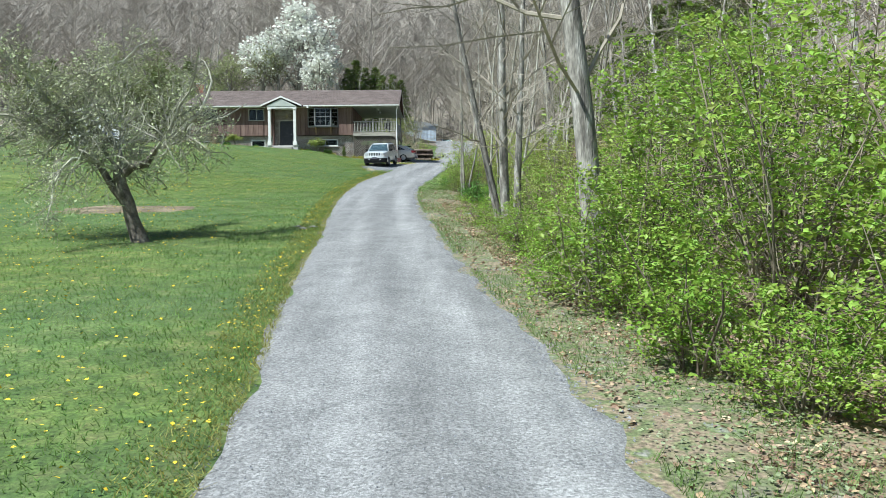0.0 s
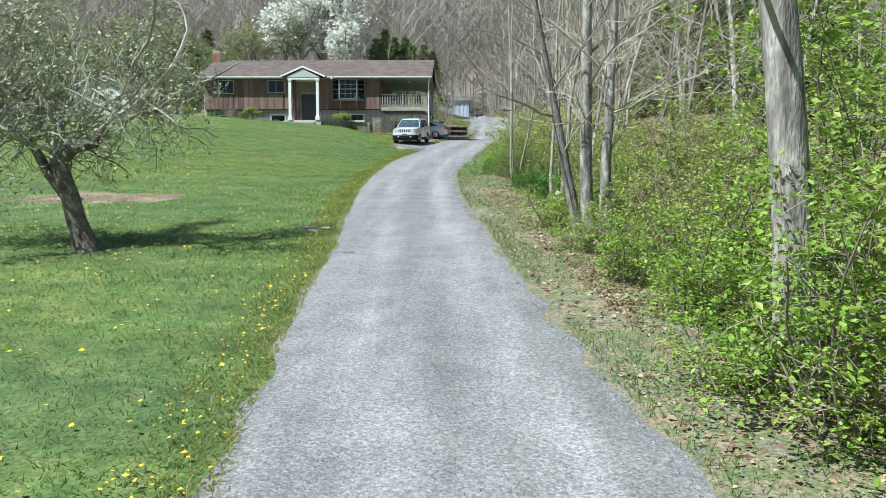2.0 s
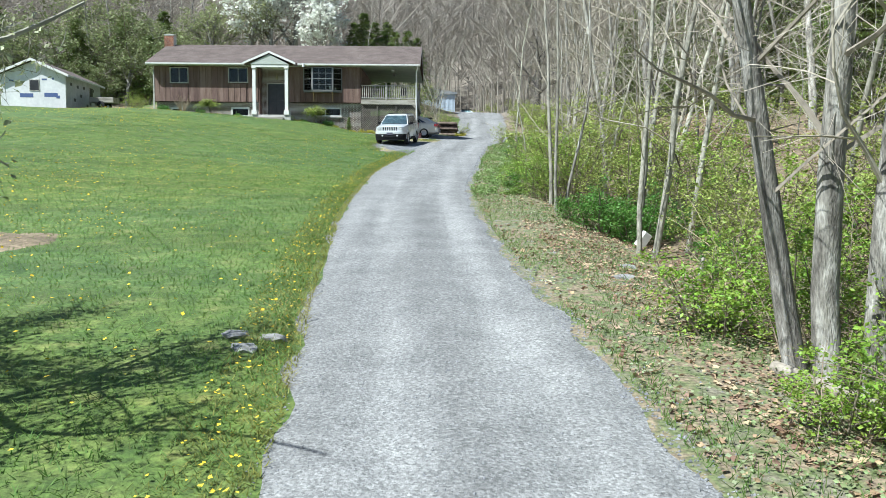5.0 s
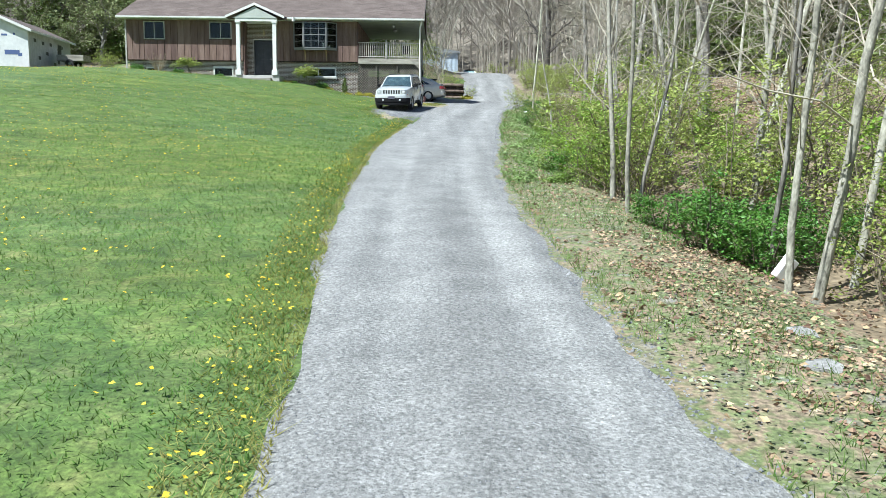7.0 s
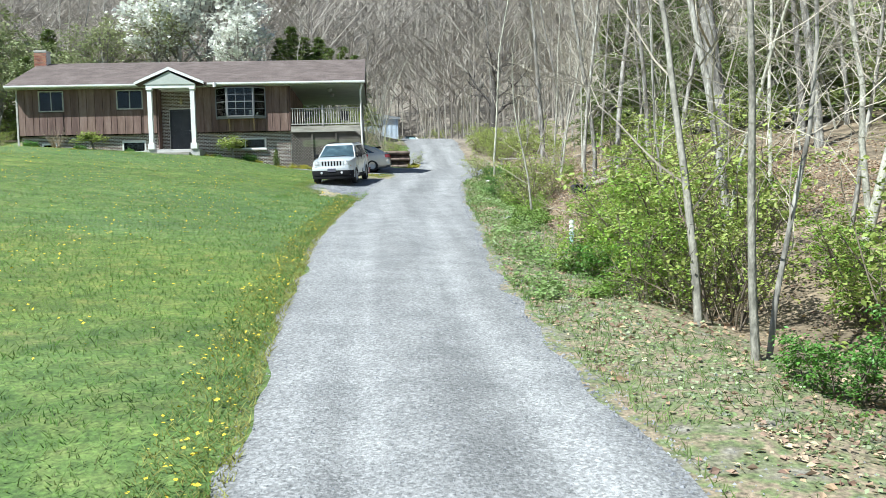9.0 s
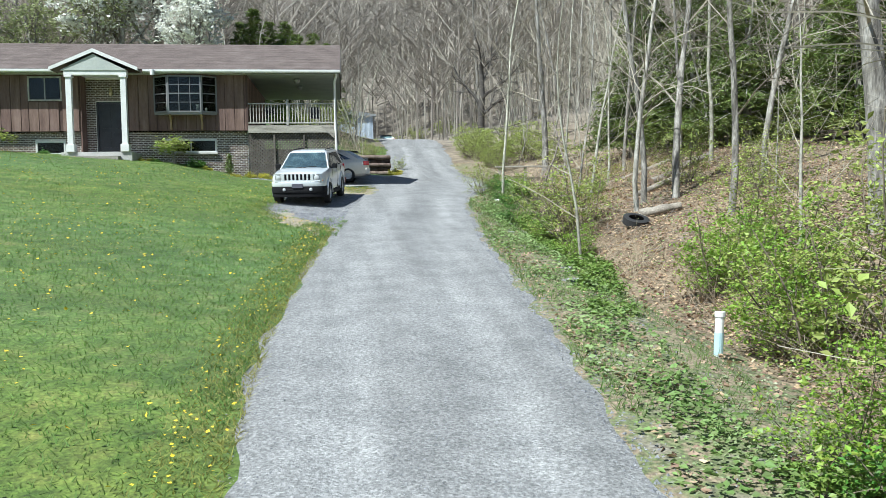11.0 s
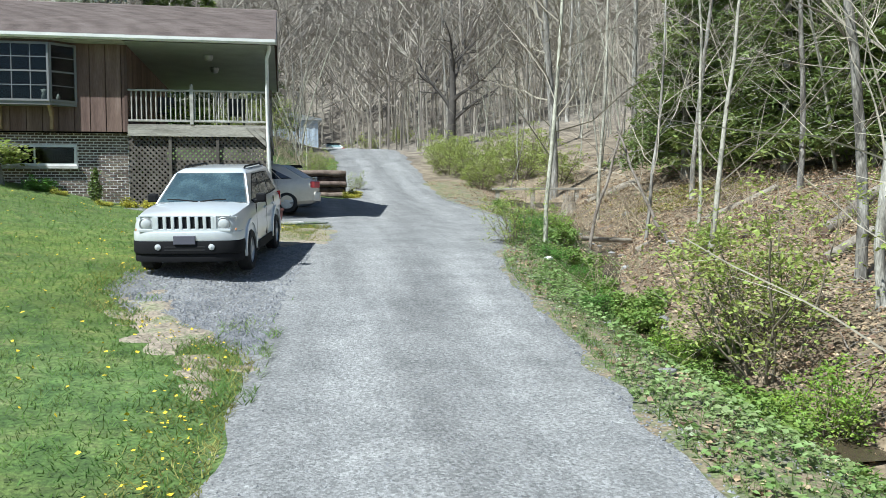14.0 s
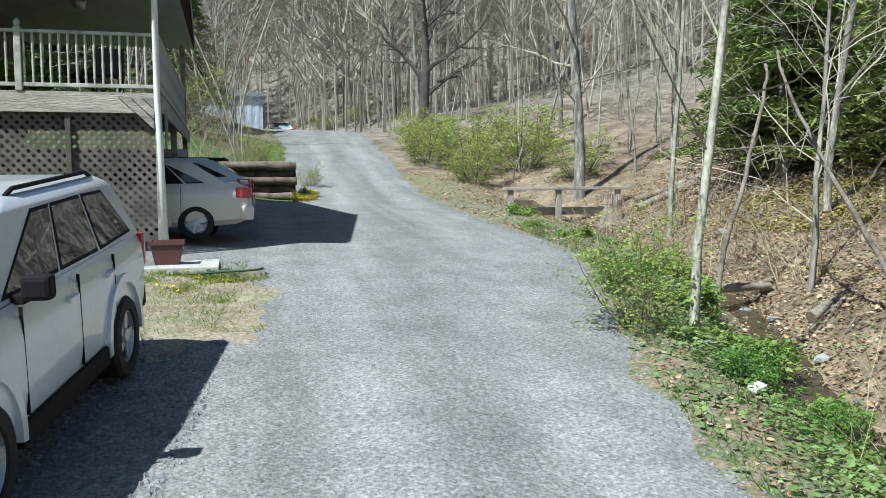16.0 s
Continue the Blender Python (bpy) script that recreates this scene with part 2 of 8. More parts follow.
def prism(outline, a, b_, axis="x", bm=None):
    """An outline of 2D points drawn out from a to b_ along an axis ("x": points are (y, z); "y": (x, z); "z": (x, y))."""
    b = bm or bmesh.new()
    put = {"x": lambda p, s: (s, p[0], p[1]), "y": lambda p, s: (p[0], s, p[1]), "z": lambda p, s: (p[0], p[1], s)}[axis]
    v0 = [b.verts.new(put(p, a)) for p in outline]
    v1 = [b.verts.new(put(p, b_)) for p in outline]
    n = len(outline)
    for i in range(n):
        b.faces.new((v0[i], v0[(i + 1) % n], v1[(i + 1) % n], v1[i]))
    b.faces.new(v0[::-1])
    b.faces.new(v1)
    bmesh.ops.recalc_face_normals(b, faces=b.faces[:])
    return b


def mesh_arrays(name, verts, faces, mat):
    me = bpy.data.meshes.new(name)
    me.from_pydata(np.asarray(verts).tolist(), [], np.asarray(faces).tolist() if not isinstance(faces, list) else faces)
    me.materials.append(mat)
    return me


# ---- the lie of the land ----
LEFT_Y = np.array([-30, 0, 7, 10.4, 13, 16, 18, 21.5, 24.7, 27, 29.5, 33.8, 37.5, 43, 46.6, 50.3, 52.2, 55.5, 57.4, 59.2, 62, 65, 68, 71.8, 76, 80, 84, 91, 98, 104, 112, 125], float)
ROAD_LEFT = np.array([-0.3, -1.5, -1.85, -2.1, -2.42, -2.72, -2.86, -3.08, -3.32, -3.6, -3.76, -4.08, -4.23, -4.3, -4.32, -4.15, -4.0, -3.8, -3.68, -3.48, -3.2, -2.78, -2.5, -2.2, -1.3, -0.7, -0.5, -0.2, 0.0, -0.3, -2, -7], float)
RIGHT_Y = np.array([-30, 0, 8.6, 11, 12.5, 15, 19, 21.7, 24.3, 27.5, 30, 33, 36.5, 41, 45.2, 47.5, 49.5, 51.7, 54.4, 57, 58.2, 60, 62, 63.5, 65.6, 66.5, 68, 70.5, 73, 79.5, 84, 91, 98, 104, 112, 125], float)
ROAD_RIGHT = np.array([3.7, 2.2, 1.46, 1.2, 1.0, 0.68, 0.24, -0.03, -0.22, -0.55, -0.76, -0.93, -1.1, -1.08, -0.83, -0.57, -0.47, -0.3, -0.16, 0.08, 0.22, 0.35, 0.52, 0.66, 1.1, 1.42, 2.0, 2.9, 3.35, 3.4, 3.4, 3.5, 3.8, 3.9, 2.6, -2], float)
RISE_Y = np.array([-40, 0, 6, 12, 18, 24, 30, 36, 42, 48, 54, 58, 62, 66, 70, 75, 84, 90, 96, 101, 105, 109, 120, 150], float)
RISE_Z = np.array([-1.2, 0.06, 0.49, 0.97, 1.48, 2.03, 2.59, 3.14, 3.68, 4.2, 4.7, 5.06, 5.52, 5.95, 6.28, 6.6, 7.2, 8.2, 9.3, 10.3, 10.85, 11.02, 11.05, 11.05], float)
FINE_Y = np.linspace(-40, 150, 3801)


def eased(ys, vs, width):
    raw = np.interp(FINE_Y, ys, vs)
    k = np.hanning(width)
    k /= k.sum()
    return np.convolve(np.pad(raw, width // 2, mode="edge"), k, mode="valid")[: len(FINE_Y)]


LEFT_F, RIGHT_F, RISE_F = eased(LEFT_Y, ROAD_LEFT, 71), eased(RIGHT_Y, ROAD_RIGHT, 71), eased(RISE_Y, RISE_Z, 171)


def road_left(y):
    return np.interp(y, FINE_Y, LEFT_F)


def road_right(y):
    return np.interp(y, FINE_Y, RIGHT_F)


def rise(y):
    return np.interp(y, FINE_Y, RISE_F)


def soft(v, w):
    return w * np.logaddexp(0, np.asarray(v, float) / w)


def wavy(x, y):
    """Gentle unevenness of open ground."""
    return 0.5 * np.sin(x * 0.9 + 1.3 * np.sin(y * 0.37)) * np.sin(y * 0.71 + 0.6 * np.sin(x * 0.53)) + 0.5 * np.sin(x * 2.3 + y * 1.1 + 2 * np.sin(y * 0.8)) * np.sin(y * 1.9 - x * 0.7)


def ground_z(x, y):
    """Height of the ground anywhere."""
    x, y = np.asarray(x, float), np.asarray(y, float)
    base = rise(y)
    d = np.maximum(0, road_left(y) - x)
    dd = d - 1.4 * (1 - np.exp(-d / 1.4))
    left = 0.125 * sm(28, 56, y) * (24 * (1 - np.exp(-dd / 24)))
    e = np.maximum(0, x - road_right(y))
    dep = np.interp(y, [0, 30, 45, 58, 66, 72, 80, 95], [0.1, 0.2, 0.45, 0.75, 0.95, 0.75, 0.5, 0.2])
    cen = np.interp(y, [0, 45, 60, 68, 80], [3.4, 3.2, 2.2, 2.6, 3.6])
    right = -dep * np.exp(-(((e - cen) / 1.1) ** 2)) + np.interp(y, [0, 25, 45, 60, 90], [0.06, 0.12, 0.26, 0.34, 0.3]) * (soft(e - 4.6, 0.6) - 0.72 * soft(e - 9.5, 1.0))
    far = 0.46 * soft(y - 131, 4) + 0.42 * soft(-x - 58, 4) + 0.25 * soft(e - 26, 4) + 0.06 * sm(85, 108, y) * soft(e - 7, 2)
    side = 0.5 * sm(76, 92, y) * soft(-x - 1.0 + road_left(y), 1.0) * np.exp(-np.maximum(0, -x - 8) / 30) * 0.5 * (1 - sm(-21, -27, x))
    mound = 0.34 * sm(-7.5, -10.5, x) * sm(60, 71, y) * (1 - sm(83, 90, y)) * sm(-28, -22, x)
    rough = mound + wavy(x, y) * 0.05 * np.clip(np.maximum(d, e) / 2.0, 0, 1)
    return base + left + right + np.minimum(far, 75) + np.minimum(side, 3.5) + rough


def gz(x, y):
    return float(ground_z(x, y))


def sheet(name, xs, ys, zfun, mat, kind, label, xfun=None, keep=None):
    """A ground sheet on a grid of rows along y and columns along x (or fractions, turned into x by xfun)."""
    gx, gy = np.meshgrid(np.asarray(xs, float), np.asarray(ys, float))
    if xfun is not None:
        gx = xfun(gx, gy)
    gzz = zfun(gx, gy)
    n, m = gx.shape
    v = np.stack([gx, gy, gzz], -1).reshape(-1, 3)
    i = np.arange(n * m).reshape(n, m)
    f = np.stack([i[:-1, :-1], i[:-1, 1:], i[1:, 1:], i[1:, :-1]], -1).reshape(-1, 4)
    me = mesh_arrays(name, v, f, mat)
    me.polygons.foreach_set("use_smooth", [True] * len(me.polygons))
    ob = new(name, me)
    return tagged(ob, label, name, kind=kind)


def graded(lo, hi, fine_lo, fine_hi, step, grow=1.25):
    out = list(np.arange(fine_lo, fine_hi + step / 2, step))
    s, v = step, fine_hi
    while v < hi:
        s *= grow
        v += s
        out.append(min(v, hi))
    s, v = step, fine_lo
    while v > lo:
        s *= grow
        v -= s
        out.insert(0, max(v, lo))
    return out


sheet("ground", graded(-400, 400, -26, 16, 0.36, 1.16), graded(-200, 600, -4, 112, 0.42, 1.16), lambda x, y: ground_z(x, y) - 0.03, LITTER, "structure", "woodland floor covered with brown dead leaves")


def ragged(x, y, s=1.0):
    return s * (0.16 * np.sin(y * 1.7 + np.sin(y * 0.77) * 2) + 0.09 * np.sin(y * 3.9 + 1.0 + x))


def pad_edge(y):
    """Outer edge of the gravel stand beside the drive and under the porch."""
    return 2.7 * sm(58.0, 61.8, y) * (1 - sm(66.6, 67.6, y)) + 5.2 * sm(70.6, 71.6, y) * (1 - sm(81.5, 83.5, y))


def road_sheet_z(x, y):
    u = np.minimum(x - road_left(y) + pad_edge(y), road_right(y) - x) + ragged(x, y, 0.6)
    w = road_right(y) - road_left(y)
    c = (x - road_left(y)) / w
    ruts = -0.03 * np.exp(-(((c - 0.27) / 0.09) ** 2)) - 0.03 * np.exp(-(((c - 0.73) / 0.09) ** 2)) + 0.02 * np.exp(-(((c - 0.5) / 0.12) ** 2))
    return ground_z(x, y) + np.clip(u / 0.3, -2.5, 1) * 0.03 + ruts * sm(0.1, 0.8, u)


def road_x(f, y):
    a, b_ = road_left(y), road_right(y)
    pad = pad_edge(y)
    return np.where(f < 0, a + f * (0.7 + pad), np.where(f > 1, b_ + (f - 1) * 0.7, a + f * (b_ - a)))


road = sheet("road", np.concatenate([np.linspace(-1, 0, 13), np.linspace(0, 1, 34)[1:], [1.25, 1.5, 1.75, 2.0]]), np.concatenate([np.arange(-30, 108, 0.3), np.arange(108, 124, 1.0)]), road_sheet_z, GRAVEL, "structure", "grey crushed gravel driveway with two wheel tracks", xfun=road_x)


_c = np.array([v.co for v in road.data.vertices])
_f = (_c[:, 0] - road_left(_c[:, 1])) / (road_right(_c[:, 1]) - road_left(_c[:, 1]))
_wob = 0.035 * np.sin(_c[:, 1] * 0.23) + 0.02 * np.sin(_c[:, 1] * 0.61)
_wear = 0.45 + 0.6 * np.exp(-(((_f - 0.27 - _wob) / 0.10) ** 2)) + 0.6 * np.exp(-(((_f - 0.74 - _wob) / 0.10) ** 2)) - 0.35 * np.exp(-(((_f - 0.5 - _wob) / 0.10) ** 2)) - 0.12 * sm(0.0, -0.5, _f)
_a = road.data.attributes.new("wear", "FLOAT", "POINT")
_a.data.foreach_set("value", np.clip(_wear, 0, 1).astype(np.float32))


def lawn_edge(y):
    """How far the mown lawn reaches towards the drive."""
    return road_left(y) - 0.26 - 0.85 * pad_edge(y) * (y < 69.5)


def lawn_z(x, y):
    u = lawn_edge(y) - x + ragged(x + 2, y + 3, 1.0) * (1 + 2.2 * sm(55, 58, y) * (1 - sm(64, 67, y)))
    u = np.minimum(u, 72.9 - y + 0.5 * sm(-21.5, -22.5, x) - 1.6 * sm(-7.6, -7.0, x))
    u = np.minimum(u, x + 58)
    u = np.minimum(u, 82 - y + 14 * sm(-22, -24, x))
    return ground_z(x, y) + np.clip(u / 0.6, -1.2, 1) * 0.02


sheet("lawn", np.concatenate([-np.geomspace(0.2, 58, 70)[::-1] + 0.2, [0.25, 0.6]]), np.arange(-30, 98, 0.35), lawn_z, LAWN, "structure", "mown green lawn dotted with yellow dandelions", xfun=lambda f, y: lawn_edge(y) + f)


def verge_z(x, y):
    e = x - road_right(y)
    w = np.interp(y, [0, 26, 50, 70, 100], [1.5, 1.9, 1.5, 1.2, -1.0])
    u = np.minimum(e, w - e) + ragged(x, y + 7, 0.8)
    return ground_z(x, y) + np.clip(u / 0.5, -2.5, 1) * 0.012


sheet("verge", np.linspace(-0.2, 2.6, 16), np.arange(-20, 90, 0.35), verge_z, VERGE, "structure", "dusty verge of stones, dry leaves and sparse weeds", xfun=lambda f, y: road_right(y) + f)


def patch_z(x, y):
    u = 1.0 - np.hypot((x + 11.2) / 2.6, (y - 30.5) / 1.5) + 0.25 * wavy(x * 2, y * 2)
    return ground_z(x, y) + np.clip(u / 0.25, -2.0, 1) * 0.03 + 0.015


sheet("bare_patch", np.linspace(-15, -7.4, 34), np.linspace(28, 33, 24), patch_z, LITTER, "structure", "bare brown earth patch in the lawn")


def stand_patch_z(x, y):
    u = 1.0 - np.hypot((x + 4.2 + 0.29 * (y - 57.7)) / 0.5, (y - 59.6) / 2.2) - 0.3 + 0.7 * wavy(x * 3, y * 3)
    return ground_z(x, y) + np.clip(u / 0.3, -2.5, 1) * 0.03 + 0.03


BARE = material("bare_tan_earth", [(0.22, 0.18, 0.135), (0.31, 0.26, 0.20), (0.20, 0.21, 0.12)], scale=3.0, rough=0.95, fine=0.5, fine_scale=20, bump=1.0, bump_scale=22, space="World")
sheet("bare_patch", np.linspace(-6.6, -3.2, 40), np.linspace(56.6, 62.6, 50), stand_patch_z, BARE, "structure", "bare tan earth between the lawn and the parking stand")

def slab_patch_z(x, y):
    u = 1.0 - np.hypot((x + 3.5) / 1.5, (y - 68.6) / 2.0) - 0.1 + 0.55 * wavy(x * 2.6, y * 2.2)
    return ground_z(x, y) + np.clip(u / 0.3, -2.5, 1) * 0.03 + 0.02


sheet("bare_patch", np.linspace(-5.2, -1.9, 40), np.linspace(66.2, 71.0, 50), slab_patch_z, BARE, "structure", "bare trodden earth between the parking stand and the slab")

# ---- the house ----
SIDING = material("brown_siding", [(0.10, 0.060, 0.049), (0.155, 0.097, 0.08), (0.21, 0.142, 0.12)], scale=1.6, rough=0.8, fine=0.22, fine_scale=18, stretch=(3, 3, 0.35), bump=0.35, random_tint=0.14)
DARKWOOD = material("dark_brown_paint", [(0.055, 0.030, 0.024), (0.095, 0.055, 0.042)], scale=2.5, rough=0.75, fine=0.2, stretch=(2, 2, 0.5), bump=0.2)
BRICK = material("brown_brick", [(0.075, 0.052, 0.043), (0.125, 0.09, 0.074), (0.19, 0.145, 0.12)], scale=2.2, rough=0.9, fine=0.3, fine_scale=40, bump=0.5, random_tint=0.35, space="World")
BRICKS_FAR = material("brown_brick_courses", [(0.075, 0.052, 0.043), (0.125, 0.09, 0.074), (0.19, 0.145, 0.12)], scale=2.2, rough=0.9, fine=0.3, fine_scale=40, bump=0.5, random_tint=0.35, island=True, space="World")
REDBRICK = material("red_brick", [(0.20, 0.085, 0.055), (0.29, 0.13, 0.085), (0.36, 0.18, 0.12)], scale=3.0, rough=0.9, fine=0.25, fine_scale=40, bump=0.5, random_tint=0.3, island=True)
MORTAR = material("mortar", [(0.66, 0.64, 0.60), (0.80, 0.78, 0.73)], scale=6, rough=0.95, fine=0.2, bump=0.4)
WHITE = material("white_paint", [(0.66, 0.66, 0.64), (0.80, 0.80, 0.78)], scale=2.0, rough=0.5, fine=0.06, bump=0.1)
OFFWHITE = material("weathered_white_paint", [(0.24, 0.23, 0.205), (0.40, 0.39, 0.355), (0.52, 0.51, 0.47)], scale=5, rough=0.7, fine=0.2, bump=0.3)
# ceiling colour lowered: the shade under the porch is put into it
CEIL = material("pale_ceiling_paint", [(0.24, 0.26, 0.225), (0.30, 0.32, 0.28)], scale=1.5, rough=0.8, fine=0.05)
PANEL = material("pale_grey_panel", [(0.40, 0.43, 0.40), (0.48, 0.51, 0.47)], scale=1.5, rough=0.7, fine=0.08, bump=0.1)
SHINGLE = material("brown_shingles", [(0.105, 0.082, 0.074), (0.135, 0.106, 0.096), (0.165, 0.133, 0.122)], scale=1.4, rough=0.95, fine=0.25, fine_scale=30, bump=0.5, random_tint=0.06, island=True)
DOORPAINT = material("near_black_door_paint", [(0.022, 0.022, 0.026), (0.04, 0.04, 0.046)], scale=2, rough=0.4, fine=0.1)
PANE = glass_material("window_glass", see=0.5, ior=1.4)
GREYWOOD = material("grey_weathered_wood", [(0.18, 0.165, 0.14), (0.29, 0.27, 0.235), (0.38, 0.355, 0.31)], scale=2, rough=0.9, fine=0.28, fine_scale=25, stretch=(0.4, 3, 3), bump=0.5, random_tint=0.15)
LATTICE = material("brown_lattice", [(0.07, 0.06, 0.05), (0.135, 0.12, 0.105)], scale=4, rough=0.9, fine=0.25, random_tint=0.15)
# near-black that stands for shade inside rooms, and for the bumper slots
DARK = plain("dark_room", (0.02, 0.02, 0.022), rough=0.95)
CONCRETE = material("concrete", [(0.36, 0.35, 0.33), (0.46, 0.45, 0.43), (0.54, 0.53, 0.50)], scale=2, rough=0.9, fine=0.15, bump=0.4)
METALGREY = plain("grey_metal", (0.42, 0.43, 0.44), rough=0.45, metal=0.6)
BLACKMETAL = plain("black_metal", (0.03, 0.03, 0.03), rough=0.5, metal=0.3)
BAYFRAME = plain("grey_window_frame", (0.20, 0.20, 0.205), rough=0.5)
BRACKETWOOD = material("tan_bracket_wood", [(0.28, 0.19, 0.11), (0.40, 0.28, 0.17)], scale=3, rough=0.8, fine=0.15)
GOLD = plain("tan_plaque", (0.5, 0.42, 0.26), rough=0.6)

HX0, HX1, HY, HYB = -21.45, -7.42, 72.8, 81.2
PORCH_X = -3.62
Z_SILL, Z_EAVE, Z_RIDGE, Z_DECK = 8.93, 11.30, 13.32, 9.15
RIDGE_Y = (HY - 0.5 + HYB + 0.5) / 2
house = thing("house", "brown board and brick raised ranch house with a covered side porch", "house", at=(-12.5, 72.8, 7.2))


def hp(name, bm, mat, parent=None, label="", smooth=False):
    return part(name, bm, mat, parent or house, label, smooth)


WINDOWS = [(-20.35, -19.08, 10.14, 11.22), (-16.4, -15.05, 10.2, 11.22)]
ENTRY = (-14.32, -12.46)
BAY = (-11.3, -8.7, 9.68, 11.28)
BASEMENT = [(-20.35, -19.6, 7.95, 8.5), (-16.25, -15.06, 7.98, 8.54), (-10.95, -8.8, 8.02, 8.58)]


def wall_with_holes(x0, x1, z0, z1, y0, y1, holes, bm=None):
    """A wall along x with rectangular openings through it."""
    b = bm or bmesh.new()
    xs = sorted({x0, x1, *[min(max(v, x0), x1) for h in holes for v in h[:2]]})
    zs = sorted({z0, z1, *[min(max(v, z0), z1) for h in holes for v in h[2:]]})
    corner = {}

    def at(i, k, y):
        if (i, k, y) not in corner:
            corner[i, k, y] = b.verts.new((xs[i], y, zs[k]))
        return corner[i, k, y]

    def solid(i, k):
        if not (0 <= i < len(xs) - 1 and 0 <= k < len(zs) - 1):
            return False
        cx, cz = (xs[i] + xs[i + 1]) / 2, (zs[k] + zs[k + 1]) / 2
        return not any(h[0] < cx < h[1] and h[2] < cz < h[3] for h in holes)

    for i in range(len(xs) - 1):
        for k in range(len(zs) - 1):
            if not solid(i, k):
                continue
            b.faces.new((at(i, k, y0), at(i + 1, k, y0), at(i + 1, k + 1, y0), at(i, k + 1, y0)))
            b.faces.new((at(i, k, y1), at(i, k + 1, y1), at(i + 1, k + 1, y1), at(i + 1, k, y1)))
            for di, dk, p, q in ((-1, 0, (i, k), (i, k + 1)), (1, 0, (i + 1, k + 1), (i + 1, k)), (0, -1, (i + 1, k), (i, k)), (0, 1, (i, k + 1), (i + 1, k + 1))):
                if not solid(i + di, k + dk):
                    b.faces.new((at(*p, y0), at(*q, y0), at(*q, y1), at(*p, y1)))
    bmesh.ops.recalc_face_normals(b, faces=b.faces[:])
    return b


# inner walls: upper frame wall and lower block wall
holes_up = WINDOWS + [(ENTRY[0], ENTRY[1], Z_SILL - 0.05, 11.27), (BAY[0] + 0.1, BAY[1] - 0.1, BAY[2], BAY[3])]
hp("upper_wall", wall_with_holes(HX0 + 0.03, HX1 - 0.02, Z_SILL + 0.02, Z_EAVE + 0.1, HY + 0.03, HY + 0.2, holes_up), DARKWOOD)
holes_dn = BASEMENT + [(ENTRY[0], ENTRY[1], 6.0, 8.95)]
wall_low = hp("brick_wall", wall_with_holes(ENTRY[1], HX1 - 0.03, 6.2, Z_SILL - 0.02, HY + 0.264, HY + 0.5, [BASEMENT[2]]), MORTAR, label="brown brick wall with pale mortar joints")
hp("brick_wall", wall_with_holes(HX0 + 0.1, ENTRY[0], 6.2, Z_SILL - 0.02, HY + 0.264, HY + 0.5, BASEMENT[:2]), MORTAR, label="brown brick wall with pale mortar joints")
b = box(HX0 + 0.03, HY + 0.21, Z_SILL + 0.02, HX0 + 0.2, HYB, Z_EAVE + 0.1)
box(HX1 - 0.2, HY + 0.21, Z_SILL + 0.02, HX1 - 0.02, HYB, Z_EAVE + 0.1, bm=b)
box(HX0 + 0.21, HYB - 0.18, Z_SILL, HX1 - 0.21, HYB, Z_EAVE + 0.1, bm=b)
hp("side_wall", b, DARKWOOD)
b = box(HX0 + 0.12, HY + 0.51, 6.2, HX0 + 0.35, HYB - 0.1, Z_SILL - 0.02)
box(HX1 - 0.3, HY + 0.51, 6.2, HX1 - 0.06, HYB - 0.1, Z_SILL - 0.02, bm=b)
box(HX0 + 0.36, HYB - 0.35, 6.2, PORCH_X, HYB - 0.1, Z_SILL - 0.3, bm=b)
hp("foundation_wall", b, MORTAR)
hp("floor_slab", box(HX0 + 0.05, HY + 0.91, Z_SILL - 0.02, HX1 - 0.05, HYB - 0.2, Z_SILL + 0.02), DARKWOOD)
# added near-black sheet: the darkness of the rooms behind the windows
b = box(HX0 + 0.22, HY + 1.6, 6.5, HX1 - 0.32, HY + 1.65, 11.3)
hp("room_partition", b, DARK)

# vertical siding boards
bw = 0.405
x = HX0
n = 0
while x < HX1 - 0.02:
    xe = min(x + bw, HX1)
    spans = [(Z_SILL, Z_EAVE)]
    for h in holes_up:
        if h[1] > x + 0.01 and h[0] < xe - 0.01:
            if h[0] <= x + 0.12 and h[1] >= xe - 0.12:
                spans = [s for lo, hi in spans for s in ((lo, min(hi, h[2] - 0.05)), (max(lo, h[3] + 0.05), hi)) if s[1] - s[0] > 0.03]
            elif h[0] > x + 0.12:
                xe = h[0]
            elif h[1] < xe - 0.12:
                x = h[1]
    for lo, hi in spans:
        if hi - lo > 0.03 and xe - x > 0.03:
            hp("siding_board", box(x + 0.012, HY, lo, xe - 0.012, HY + 0.028, hi, 0.006), SIDING)
    x = xe
    n += 1
for i in range(20):
    ya = HY + 0.03 + i * 0.41
    hp("siding_board", box(HX1 - 0.018, ya + 0.012, Z_SILL, HX1 + 0.01, ya + 0.395, Z_EAVE, 0.006), SIDING)
    hp("siding_board", box(HX0 - 0.01, ya + 0.012, Z_SILL, HX0 + 0.028, ya + 0.395, Z_EAVE, 0.006), SIDING)
hp("corner_trim", box(HX0 - 0.035, HY - 0.025, 8.2, HX0 + 0.06, HY - 0.002, Z_EAVE, 0.008), OFFWHITE, label="white corner trim and downpipe")
hp("corner_trim", box(HX1 - 0.06, HY - 0.02, Z_SILL, HX1 + 0.02, HY - 0.002, Z_EAVE, 0.006), DARKWOOD)


